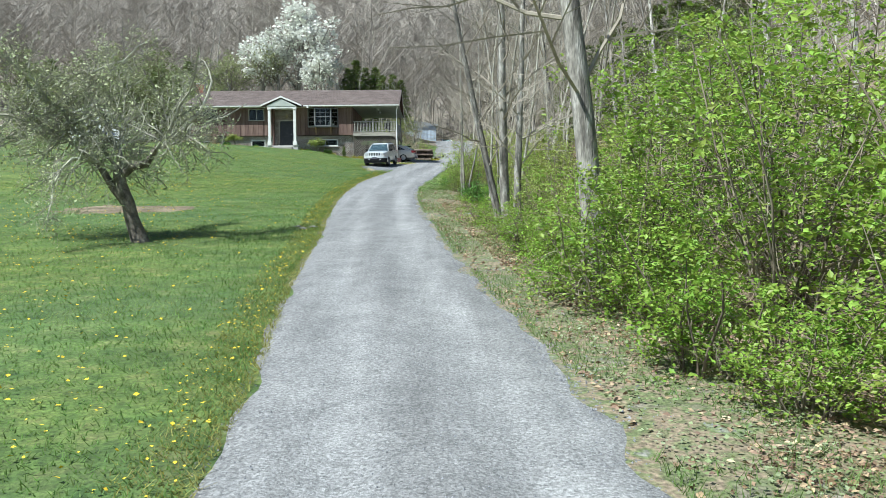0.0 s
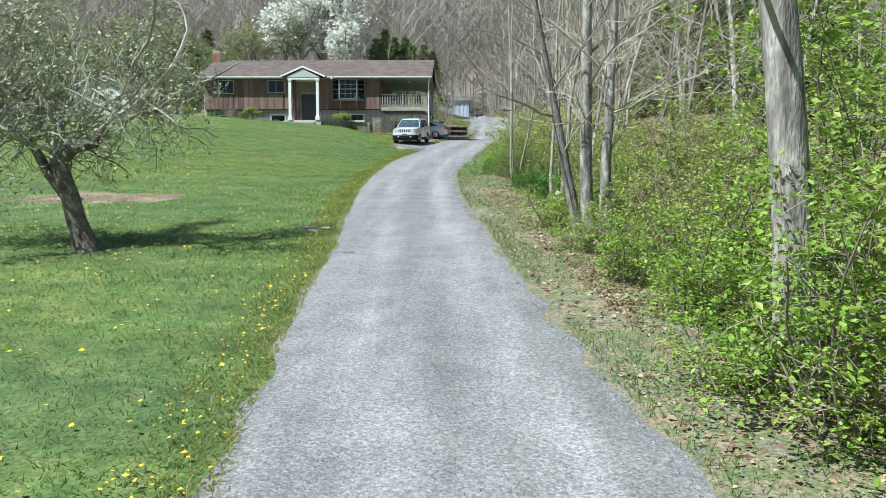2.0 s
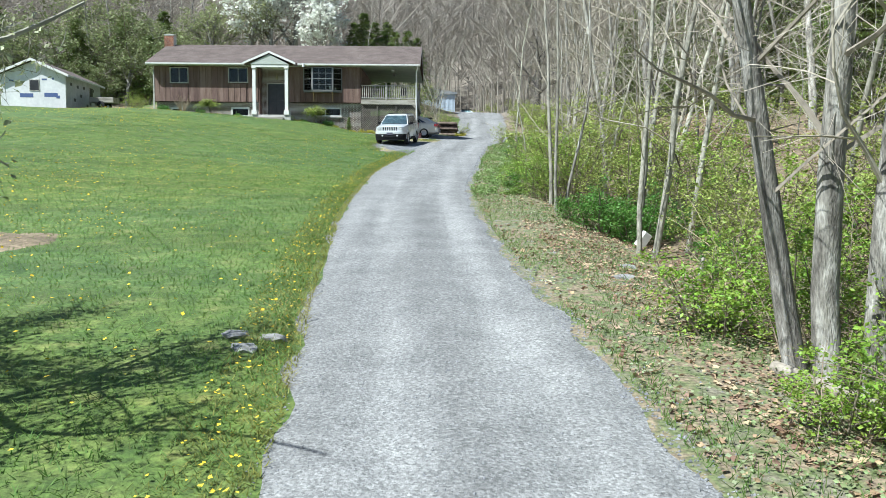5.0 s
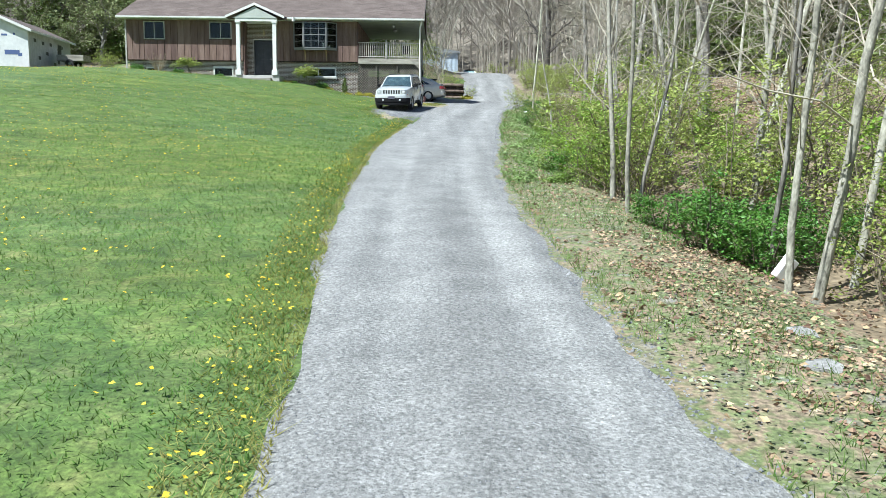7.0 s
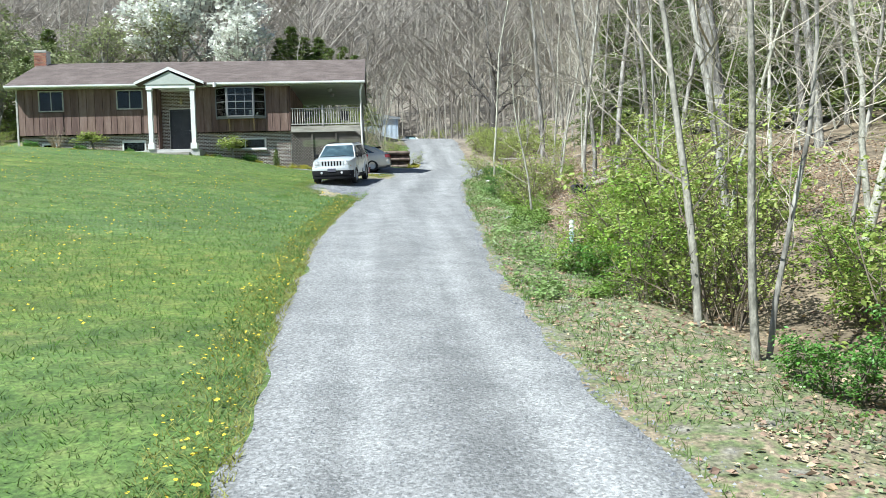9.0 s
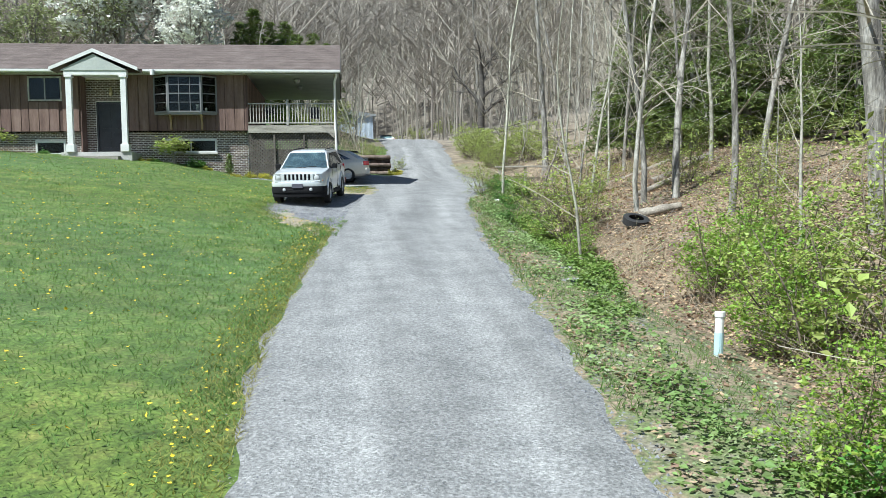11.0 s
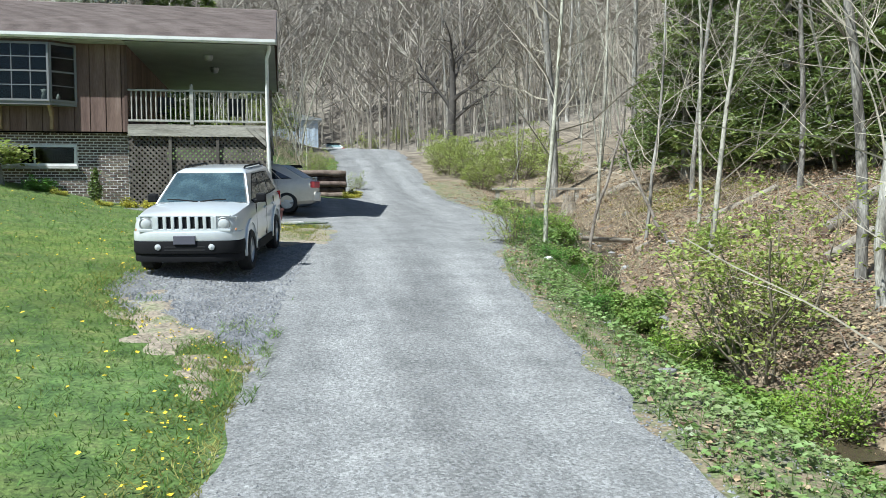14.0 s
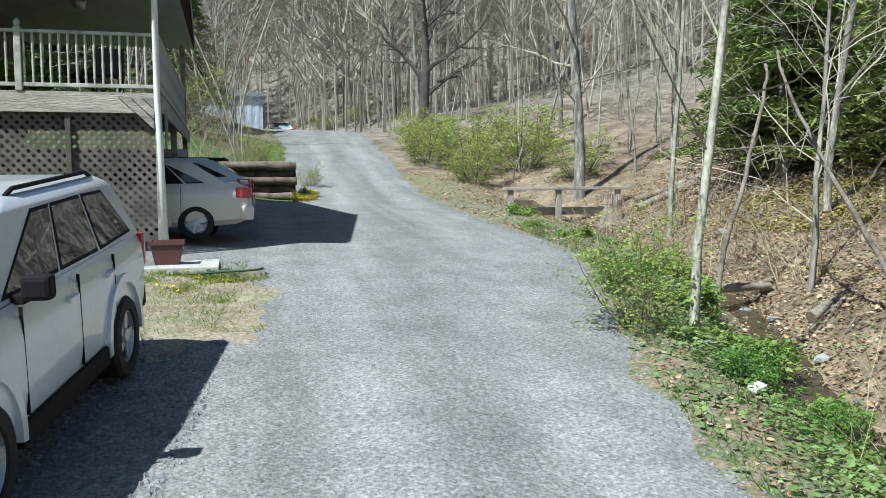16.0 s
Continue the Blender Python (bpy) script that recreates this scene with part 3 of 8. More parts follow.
# roof: two slopes laid in courses, gables, fascia, gutter
def slope_courses(x0, x1, y_low, y_high, z_low, z_high, rows, jag):
    b = bmesh.new()
    for r in range(rows):
        f0, f1 = r / rows, (r + 1.25) / rows
        xa = x0
        while xa < x1:
            w = jag * (0.8 + 0.4 * random.random())
            xb = min(xa + w, x1)
            lift = 0.012 + 0.004 * random.random()
            q = [(xa + 0.002, y_low + (y_high - y_low) * f0, z_low + (z_high - z_low) * f0 + lift), (xb - 0.002, y_low + (y_high - y_low) * f0, z_low + (z_high - z_low) * f0 + lift),
                 (xb - 0.002, y_low + (y_high - y_low) * min(1, f1), z_low + (z_high - z_low) * min(1, f1) + 0.002), (xa + 0.002, y_low + (y_high - y_low) * min(1, f1), z_low + (z_high - z_low) * min(1, f1) + 0.002)]
            top = [b.verts.new(v) for v in q]
            low = [b.verts.new((v[0], v[1], v[2] - 0.014)) for v in q[:2]]
            b.faces.new(top)
            b.faces.new((low[0], low[1], top[1], top[0]))
            xa = xb
    return b


RX0, RX1, YF, YB = HX0 - 0.35, PORCH_X + 0.2, HY - 0.5, HYB + 0.5
roof = hp("roof", prism([(YF, Z_EAVE + 0.16), (RIDGE_Y, Z_RIDGE), (YB, Z_EAVE + 0.16), (YB, Z_EAVE + 0.02), (RIDGE_Y, Z_RIDGE - 0.16), (YF, Z_EAVE + 0.02)], RX0, RX1), DARKWOOD, label="low gabled roof of faded brown shingles")
tagged(hp("shingles", slope_courses(RX0 - 0.02, RX1 + 0.02, YF - 0.02, RIDGE_Y, Z_EAVE + 0.16, Z_RIDGE + 0.005, 34, 0.9), SHINGLE, roof), kind="stuff")
hp("ridge_cap", prism([(RIDGE_Y - 0.14, Z_RIDGE - 0.045), (RIDGE_Y, Z_RIDGE + 0.03), (RIDGE_Y + 0.14, Z_RIDGE - 0.045), (RIDGE_Y, Z_RIDGE - 0.01)], RX0 - 0.03, RX1 + 0.03), SHINGLE, roof)
for xx in (HX0 + 0.1, PORCH_X - 0.12):
    hp("gable", prism([(HY + 0.25, Z_EAVE + 0.105), (RIDGE_Y, Z_RIDGE - 0.25), (HYB - 0.2, Z_EAVE + 0.105)], xx, xx + 0.1), SIDING)
for xx in (RX0 - 0.03, RX1 + 0.003):
    hp("rake_board", prism([(YF, Z_EAVE + 0.145), (RIDGE_Y, Z_RIDGE - 0.015), (YB, Z_EAVE + 0.145), (YB, Z_EAVE), (RIDGE_Y, Z_RIDGE - 0.2), (YF, Z_EAVE)], xx, xx + 0.027), OFFWHITE, roof)
hp("soffit", box(RX0, YF + 0.01, Z_EAVE - 0.012, HX1, HY - 0.006, Z_EAVE + 0.014), OFFWHITE, roof)
gut = [(YF - 0.13, Z_EAVE + 0.14), (YF - 0.13, Z_EAVE + 0.06), (YF - 0.09, Z_EAVE + 0.015), (YF - 0.012, Z_EAVE + 0.015), (YF - 0.012, Z_EAVE + 0.14), (YF - 0.03, Z_EAVE + 0.14), (YF - 0.03, Z_EAVE + 0.035), (YF - 0.11, Z_EAVE + 0.05), (YF - 0.11, Z_EAVE + 0.14)]
hp("gutter", prism(gut, RX0, -15.05), WHITE, roof, "white metal gutter")
hp("gutter", prism(gut, -11.6, RX1), WHITE, roof, "white metal gutter")
hp("vent_pipe", tube([(-11.2, HY - 0.66, 11.2), (-11.2, HY - 0.66, 11.42)], 0.09, 8), WHITE, roof)

# chimney
chimney = hp("chimney", box(-21.9, 76.6, 12.2, -21.25, 77.25, 13.95, 0.01), MORTAR, label="red brick chimney")
bb = bmesh.new()
for r in range(22):
    for k in range(4):
        o = 0.1 if r % 2 else 0
        xa = -21.91 + k * 0.165 + (o if k else 0)
        box(xa, 76.585, 12.25 + r * 0.075, min(xa + 0.155 + (0 if k else o), -21.24), 76.65, 12.31 + r * 0.075, bm=bb)
tagged(hp("brick_facing", bb, REDBRICK, chimney), kind="stuff")
hp("chimney_cap", box(-21.94, 76.56, 13.95, -21.21, 77.29, 14.03, 0.015), CONCRETE, chimney)


# windows
def sash(b, x0, x1, z0, z1, y, w=0.05, d=0.05):
    box(x0, y, z0, x0 + w, y + d, z1, bm=b)
    box(x1 - w, y, z0, x1, y + d, z1, bm=b)
    box(x0 + w, y, z0, x1 - w, y + d, z0 + w, bm=b)
    box(x0 + w, y, z1 - w, x1 - w, y + d, z1, bm=b)
    return b


def window(x0, x1, z0, z1, y, split="v", mat=WHITE, label="", depth=0.1, frame_w=0.06):
    w = hp("window", sash(bmesh.new(), x0, x1, z0, z1, y - 0.03, frame_w, depth), mat, label=label)
    if split == "v":
        part("mullion", box((x0 + x1) / 2 - 0.02, y - 0.01, z0 + frame_w, (x0 + x1) / 2 + 0.02, y + 0.03, z1 - frame_w), mat, w)
    elif split == "h":
        part("meeting_rail", box(x0 + frame_w, y - 0.01, (z0 + z1) / 2 - 0.02, x1 - frame_w, y + 0.03, (z0 + z1) / 2 + 0.02), mat, w)
    p = part("pane", box(x0 + frame_w * 0.8, y + 0.012, z0 + frame_w * 0.8, x1 - frame_w * 0.8, y + 0.018, z1 - frame_w * 0.8), PANE, w)
    p.visible_shadow = False
    return w


for x0, x1, z0, z1 in WINDOWS:
    window(x0, x1, z0, z1, HY, "v", OFFWHITE, "sliding window with white side trim")
for i, (x0, x1, z0, z1) in enumerate(BASEMENT):
    window(x0, x1, z0, z1, HY + 0.25, "" if i < 2 else "v", WHITE, "low white-framed basement window")
hp("window_sill", box(BASEMENT[2][0] - 0.06, HY + 0.12, 7.93, BASEMENT[2][1] + 0.06, HY + 0.27, 8.015, 0.008), CONCRETE)

# bay window: angled sides, gridded sashes, shelf and brackets
bx0, bx1, bz0, bz1 = BAY
cx0, cx1, yb = -10.66, -9.28, HY - 0.42
bay = hp("bay_window", prism([(bx0, HY - 0.002), (cx0, yb), (cx1, yb), (bx1, HY - 0.002)], bz0 - 0.09, bz0, "z"), BAYFRAME, label="projecting bay window with gridded panes")
part("bay_top", prism([(bx0, HY - 0.002), (cx0, yb), (cx1, yb), (bx1, HY - 0.002)], bz1 - 0.06, bz1, "z"), DARKWOOD, bay)


def slanted_window(xa, ya, xb, yb_, name):
    """One face of the bay between two plan points: frame, meeting rail, grid and pane."""
    b = bmesh.new()
    L = math.hypot(xb - xa, yb_ - ya)
    sash(b, 0, L, bz0, bz1 - 0.06, -0.03, 0.055, 0.06)
    box(0.05, -0.02, (bz0 + bz1) / 2 - 0.03, L - 0.05, 0.02, (bz0 + bz1) / 2 + 0.01, bm=b)
    rot = pose(xa, ya, 0, 0, 0, math.degrees(math.atan2(yb_ - ya, xb - xa)))
    bmesh.ops.transform(b, matrix=rot, verts=b.verts[:])
    f = part(name, b, BAYFRAME, bay)
    cols = 3 if L > 1 else 1
    bars = [(L * k / cols - 0.01, bz0 + 0.05, L * k / cols + 0.01, bz1 - 0.1, 0.0) for k in range(1, cols)]
    bars += [(0.05, zz - 0.01, L - 0.05, zz + 0.01, 0.004) for zz in (bz0 + 0.42, bz0 + 1.16)]
    for xa_, za_, xb_, zb_, out_ in bars:
        g = box(xa_, -0.012 - out_, za_, xb_, 0.006 - out_, zb_)
        bmesh.ops.transform(g, matrix=rot, verts=g.verts[:])
        part("glazing_bar", g, BAYFRAME, f)
    p = box(0.04, 0.008, bz0 + 0.04, L - 0.04, 0.014, bz1 - 0.1)
    bmesh.ops.transform(p, matrix=rot, verts=p.verts[:])
    part("pane", p, PANE, f).visible_shadow = False


slanted_window(bx0, HY - 0.01, cx0, yb, "side_sash")
slanted_window(cx0, yb, cx1, yb, "front_sash")
slanted_window(cx1, yb, bx1, HY - 0.01, "side_sash")
for xx in (cx0 + 0.05, cx1 - 0.05):
    part("bracket", prism([(HY - 0.4, bz0 - 0.09), (HY - 0.01, bz0 - 0.09), (HY - 0.01, 8.98), (HY - 0.1, 8.98), (HY - 0.13, 9.3), (HY - 0.3, 9.52)], xx - 0.035, xx + 0.035), BRACKETWOOD, bay, "curved wooden bracket")
tagged(part("vase", tube([(-9.45, yb + 0.2, bz0 + 0.002), (-9.45, yb + 0.2, bz0 + 0.1), (-9.45, yb + 0.2, bz0 + 0.25), (-9.45, yb + 0.2, bz0 + 0.33)], [0.06, 0.09, 0.07, 0.11], 12), WHITE, None, smooth=True), "white ceramic vase on the bay window shelf", "vase")
tagged(part("vase", tube([(-9.12, yb + 0.25, bz0 + 0.002), (-9.12, yb + 0.25, bz0 + 0.12), (-9.12, yb + 0.25, bz0 + 0.22)], [0.05, 0.06, 0.04], 12), WHITE, None, smooth=True), "small white ceramic pot on the bay window shelf", "vase")

# entry: recess, door, portico
ENT_Y = HY + 0.75
hp("entry_wall", wall_with_holes(ENTRY[0], ENTRY[1], 7.6, 11.28, ENT_Y, ENT_Y + 0.15, [(-13.86, -12.68, 8.1, 10.2)]), MORTAR)
b = box(ENTRY[0] - 0.02, HY + 0.03, 7.6, ENTRY[0] + 0.03, ENT_Y, 11.28)
box(ENTRY[1] - 0.03, HY + 0.03, 7.6, ENTRY[1] + 0.02, ENT_Y, 11.28, bm=b)
hp("entry_side", b, SIDING)
hp("entry_ceiling", box(ENTRY[0], HY - 1.3, 11.27, ENTRY[1], ENT_Y + 0.1, 11.295), WHITE)
bb = bmesh.new()
for r in range(47):
    z = 7.66 + r * 0.0755
    for k in range(10):
        xa = ENTRY[0] + 0.04 + (k - (0.5 if r % 2 else 0)) * 0.2
        xb = xa + 0.19
        xa, xb = max(xa, ENTRY[0] + 0.035), min(xb, ENTRY[1] - 0.035)
        if z < 10.24:
            if xb > -13.9 and xa < -12.64:
                if xa < -13.95:
                    xb = -13.9
                elif xb > -12.6:
                    xa = -12.64
                else:
                    continue
        if xb - xa > 0.02:
            box(xa, ENT_Y - 0.014, z, xb - 0.012, ENT_Y + 0.01, z + 0.054, bm=bb)
tagged(hp("brick_facing", bb, BRICKS_FAR), kind="stuff")
door = hp("front_door", box(-13.8, ENT_Y + 0.03, 8.12, -12.74, ENT_Y + 0.08, 10.16, 0.006), DOORPAINT, label="closed near-black front door")
for zz0, zz1 in ((8.3, 8.95), (9.1, 9.95)):
    for xa in (-13.66, -13.22):
        part("door_panel", box(xa, ENT_Y + 0.018, zz0, xa + 0.36, ENT_Y + 0.031, zz1, 0.01), DOORPAINT, door)
part("door_handle", tube([(-12.84, ENT_Y + 0.03, 9.1), (-12.84, ENT_Y - 0.04, 9.1)], 0.03, 10), METALGREY, door)
hp("door_frame", sash(bmesh.new(), -13.88, -12.66, 8.02, 10.24, ENT_Y - 0.02, 0.075, 0.1), DOORPAINT)
hp("wall_plaque", tube([(-13.25, ENT_Y - 0.02, 10.48), (-13.25, ENT_Y - 0.035, 10.62), (-13.25, ENT_Y - 0.02, 10.9)], [0.03, 0.09, 0.02], 8), GOLD, label="pale ornament on the brick above the door")
porch = hp("entry_platform", box(-14.75, HY - 1.35, 7.0, -11.95, HY + 0.74, 7.98, 0.015), CONCRETE, label="pale concrete entry platform")
part("step", box(-14.3, HY - 1.75, 6.9, -12.4, HY - 1.36, 7.8, 0.015), GREYWOOD, porch)
PGY = HY - 1.25
for cx in (-14.36, -12.22):
    col = hp("column", box(cx - 0.11, PGY - 0.11, 8.28, cx + 0.11, PGY + 0.11, 11.08, 0.012), WHITE, label="square white portico column")
    part("column_base", box(cx - 0.17, PGY - 0.17, 7.982, cx + 0.17, PGY + 0.17, 8.29, 0.015), WHITE, col)
    part("column_cap", box(cx - 0.15, PGY - 0.15, 11.0, cx + 0.15, PGY + 0.15, 11.075, 0.01), WHITE, col)
hp("portico_beam", box(-14.52, PGY - 0.13, 11.085, -12.06, PGY + 0.13, 11.26, 0.01), WHITE)
PK, PX0, PX1 = 12.12, -15.05, -11.62
pr = hp("portico_roof", prism([(PX0, 11.36), ((PX0 + PX1) / 2, PK), (PX1, 11.36), (PX1, 11.28), ((PX0 + PX1) / 2, PK - 0.1), (PX0, 11.28)], PGY - 0.19, RIDGE_Y - 1.9, "y"), SHINGLE, label="small gabled portico roof with white trim")
part("pediment", prism([(PX0 + 0.4, 11.265), ((PX0 + PX1) / 2, PK - 0.2), (PX1 - 0.4, 11.265)], PGY - 0.16, PGY, "y"), PANEL, pr, "pale grey gable panel")
part("rake_board", prism([(PX0 - 0.02, 11.385), ((PX0 + PX1) / 2, PK + 0.02), (PX1 + 0.02, 11.385), (PX1 + 0.02, 11.25), ((PX0 + PX1) / 2, PK - 0.13), (PX0 - 0.02, 11.25)], PGY - 0.23, PGY - 0.191, "y"), WHITE, pr)

# side porch: deck, ceiling, railing, posts, lattice
hp("porch_deck", box(HX1 + 0.012, HY - 0.02, Z_DECK - 0.06, PORCH_X, HYB, Z_DECK, 0.005), GREYWOOD, label="weathered wooden porch deck")
hp("deck_beam", box(HX1 + 0.012, HY - 0.06, Z_DECK - 0.33, PORCH_X + 0.04, HY - 0.021, Z_DECK - 0.05, 0.006), GREYWOOD, label="weathered grey deck fascia board")
hp("deck_beam", box(PORCH_X - 0.002, HY - 0.02, Z_DECK - 0.33, PORCH_X + 0.04, HYB, Z_DECK - 0.05, 0.006), GREYWOOD)
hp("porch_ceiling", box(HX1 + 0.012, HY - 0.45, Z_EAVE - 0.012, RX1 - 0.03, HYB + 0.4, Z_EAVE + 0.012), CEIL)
for yy in (HY + 1.2, HY + 3.4):
    hp("ceiling_light", tube([(-5.35, yy, Z_EAVE - 0.014), (-5.35, yy, Z_EAVE - 0.05), (-5.35, yy, Z_EAVE - 0.16), (-5.35, yy, Z_EAVE - 0.19)], [0.13, 0.14, 0.11, 0.03], 14), METALGREY, label="small grey porch ceiling light", smooth=True)
hp("corner_post", box(PORCH_X - 0.1, HY - 0.06, 6.55, PORCH_X - 0.01, HY - 0.061 + 0.09, Z_EAVE - 0.015, 0.006), GREYWOOD)
hp("downpipe", tube([(PORCH_X + 0.03, HY - 0.42, Z_EAVE + 0.04), (PORCH_X + 0.03, HY - 0.34, Z_EAVE - 0.1), (PORCH_X - 0.05, HY - 0.14, Z_EAVE - 0.3), (PORCH_X - 0.05, HY - 0.13, 9.0), (PORCH_X - 0.03, HY - 0.14, 8.5), (PORCH_X + 0.02, HY - 0.17, 6.6)], 0.05, 8), WHITE, label="white metal downpipe", smooth=True)
hp("corner_post", box(PORCH_X - 0.14, HYB - 0.15, 6.6, PORCH_X - 0.02, HYB - 0.03, Z_EAVE - 0.015, 0.006), GREYWOOD)
hp("corner_post", box(PORCH_X - 0.14, HY + 4.0, 6.6, PORCH_X - 0.02, HY + 4.12, Z_DECK - 0.07, 0.006), GREYWOOD)
for side in range(2):
    for k in range(3):
        if side == 0:
            q = prism([(PORCH_X - 0.66 + k * 0.18, 9.09), (PORCH_X - 0.50 + k * 0.18, 9.09), (PORCH_X - 0.11, 8.71 + k * 0.17), (PORCH_X - 0.11, 8.56 + k * 0.17)], HY - 0.085 - 0.002 * k, HY - 0.063, "y")
        else:
            q = prism([(HY + 0.6 - k * 0.18, 8.8), (HY + 0.44 - k * 0.18, 8.8), (HY + 0.03, 8.38 + k * 0.15), (HY + 0.03, 8.25 + k * 0.15)], PORCH_X + 0.042, PORCH_X + 0.065, "x")
        hp("corner_brace", q, GREYWOOD, label="grey corner brace board")
rail = hp("railing", box(HX1 + 0.03, HY - 0.045, 10.05, PORCH_X - 0.11, HY + 0.045, 10.1, 0.01), OFFWHITE, label="white turned-spindle porch railing")
part("bottom_rail", box(HX1 + 0.03, HY - 0.03, Z_DECK + 0.07, PORCH_X - 0.11, HY + 0.03, Z_DECK + 0.13, 0.008), OFFWHITE, rail)
spx = [(0, 0.02), (0.06, 0.02), (0.1, 0.026), (0.14, 0.018), (0.3, 0.024), (0.45, 0.018), (0.58, 0.024), (0.66, 0.018), (0.7, 0.026), (0.74, 0.02), (0.82, 0.02)]
b = tube([(0, 0, Z_DECK + 0.125 + h * 0.975) for h, r in spx], [r for h, r in spx], 6)
sp_me = bpy.data.meshes.new("spindle")
b.to_mesh(sp_me)
b.free()
for k in range(29):
    xx = HX1 + 0.12 + k * 0.128
    if abs(xx + 5.72) > 0.06 and xx < PORCH_X - 0.14:
        o = part("spindle", sp_me, OFFWHITE, rail)
        o.location = (xx, HY, 0)
mp_ = part("newel_post", box(-5.77, HY - 0.05, Z_DECK, -5.67, HY + 0.05, 10.14, 0.012), OFFWHITE, rail)
part("finial", tube([(-5.72, HY, 10.14), (-5.72, HY, 10.17), (-5.72, HY, 10.22), (-5.72, HY, 10.27)], [0.03, 0.05, 0.05, 0.01], 10), OFFWHITE, mp_, smooth=True)
srail = hp("railing", box(PORCH_X - 0.08, HY + 0.06, 10.05, PORCH_X - 0.01, HYB - 0.16, 10.1, 0.01), OFFWHITE, label="white turned-spindle porch railing")
for k in range(62):
    o = part("spindle", sp_me, OFFWHITE, srail)
    o.location = (PORCH_X - 0.045, HY + 0.14 + k * 0.128, 0)
    if k > 58:
        break
part("bottom_rail", box(PORCH_X - 0.075, HY + 0.06, Z_DECK + 0.07, PORCH_X - 0.015, HYB - 0.16, Z_DECK + 0.13, 0.008), OFFWHITE, srail)
lat = hp("lattice", box(HX1 + 0.02, HY + 0.02, 6.75, PORCH_X - 0.11, HY + 0.05, 6.84), LATTICE, label="brown diagonal garden lattice below the porch")
LX0, LX1, LZ0, LZ1 = HX1 + 0.02, PORCH_X - 0.11, 6.6, Z_DECK - 0.07
for slant in (1, -1):
    b = bmesh.new()
    s = LX0 - (LZ1 - LZ0)
    while s < LX1 + (LZ1 - LZ0):
        xa, za, xb, zb = (s, LZ0, s + (LZ1 - LZ0), LZ1) if slant > 0 else (s, LZ1, s + (LZ1 - LZ0), LZ0)
        t0, t1 = max(0, (LX0 - xa) / (xb - xa)), min(1, (LX1 - xa) / (xb - xa))
        if t1 > t0 + 0.02:
            p0 = (xa + (xb - xa) * t0, za + (zb - za) * t0)
            p1 = (xa + (xb - xa) * t1, za + (zb - za) * t1)
            w = 0.028
            off = (-w * 0.7071 * slant, w * 0.7071)
            yy = HY + 0.055 + (0.009 if slant > 0 else 0)
            prism([(p0[0] - off[0], p0[1] - off[1]), (p1[0] - off[0], p1[1] - off[1]), (p1[0] + off[0], p1[1] + off[1]), (p0[0] + off[0], p0[1] + off[1])], yy, yy + 0.008, "y", bm=b)
        s += 0.15
    tagged(part("lattice_work", b, LATTICE, lat), kind="stuff")
for xx in (-6.31, -5.04):
    part("lattice_post", box(xx - 0.04, HY - 0.02, 6.6, xx + 0.04, HY + 0.019, Z_DECK - 0.34, 0.005), LATTICE, lat)

# brick courses of the lower wall: nearest ones singly, the rest joined
far_b = bmesh.new()
brick_me = {}
count = 0
for r in range(30):
    z = 6.66 + r * 0.0755
    if z + 0.066 > Z_SILL:
        break
    k = 0
    xa = HX0 + 0.1 - (0.1 if r % 2 else 0)
    while xa < HX1 - 0.03:
        x0, x1 = max(xa, HX0 + 0.1), min(xa + 0.19, HX1 - 0.03)
        xa += 0.2
        clash = [h for h in holes_dn if h[0] - 0.02 < x1 and h[1] + 0.02 > x0 and h[2] - 0.02 < z + 0.066 and h[3] + 0.02 > z]
        for h in clash:
            if x0 < h[0] - 0.05:
                x1 = h[0] - 0.02
            elif x1 > h[1] + 0.05:
                x0 = h[1] + 0.02
            else:
                x1 = x0
        if x1 - x0 < 0.03:
            continue
        w = round(x1 - x0, 3)
        if x0 > -9.9 and z > 7.0 and count < 300 and not clash:
            if w not in brick_me:
                t = box(0, 0, 0, w - 0.014, 0.05, 0.052)
                bm_ = bpy.data.meshes.new("brick")
                t.to_mesh(bm_)
                t.free()
                brick_me[w] = bm_
            o = part("brick", brick_me[w], BRICK, wall_low)
            o.location = (x0, HY + 0.255 + random.uniform(-0.004, 0.004), z)
            count += 1
        else:
            box(x0, HY + 0.255 + random.uniform(-0.004, 0.004), z, x1 - 0.014, HY + 0.3, z + 0.052, bm=far_b)
tagged(hp("brick_facing", far_b, BRICKS_FAR, wall_low), kind="stuff")

# ---- vehicles ----
def car_paint(name, color, metal=0.35):
    m = plain(name, color, rough=0.38, metal=metal, coat=0.8, fine=0.04, scale=1.5)
    return m


SILVER = car_paint("silver_white_paint", (0.70, 0.73, 0.755), 0.25)
TAN = car_paint("champagne_paint", (0.66, 0.61, 0.53), 0.2)
WHITECAR = car_paint("white_paint_car", (0.72, 0.73, 0.74), 0.0)
BLACKTRIM = plain("black_trim_plastic", (0.014, 0.014, 0.016), rough=0.75, fine=0.15, bump=0.1, spec=0.15)
RUBBER = plain("tyre_rubber", (0.022, 0.022, 0.023), rough=0.85, fine=0.2, scale=12, bump=0.3)
RIM = plain("alloy_rim", (0.5, 0.51, 0.52), rough=0.35, metal=0.8)
CARGLASS = glass_material("car_glass", (0.86, 0.95, 0.96), see=0.95, ior=2.0)
LENS = plain("clear_lamp_lens", (0.52, 0.54, 0.55), rough=0.12, coat=1.0)
REDLENS = plain("red_lamp_lens", (0.42, 0.02, 0.02), rough=0.2, coat=0.8)
AMBER = plain("amber_lamp_lens", (0.62, 0.32, 0.18), rough=0.25, coat=0.6)
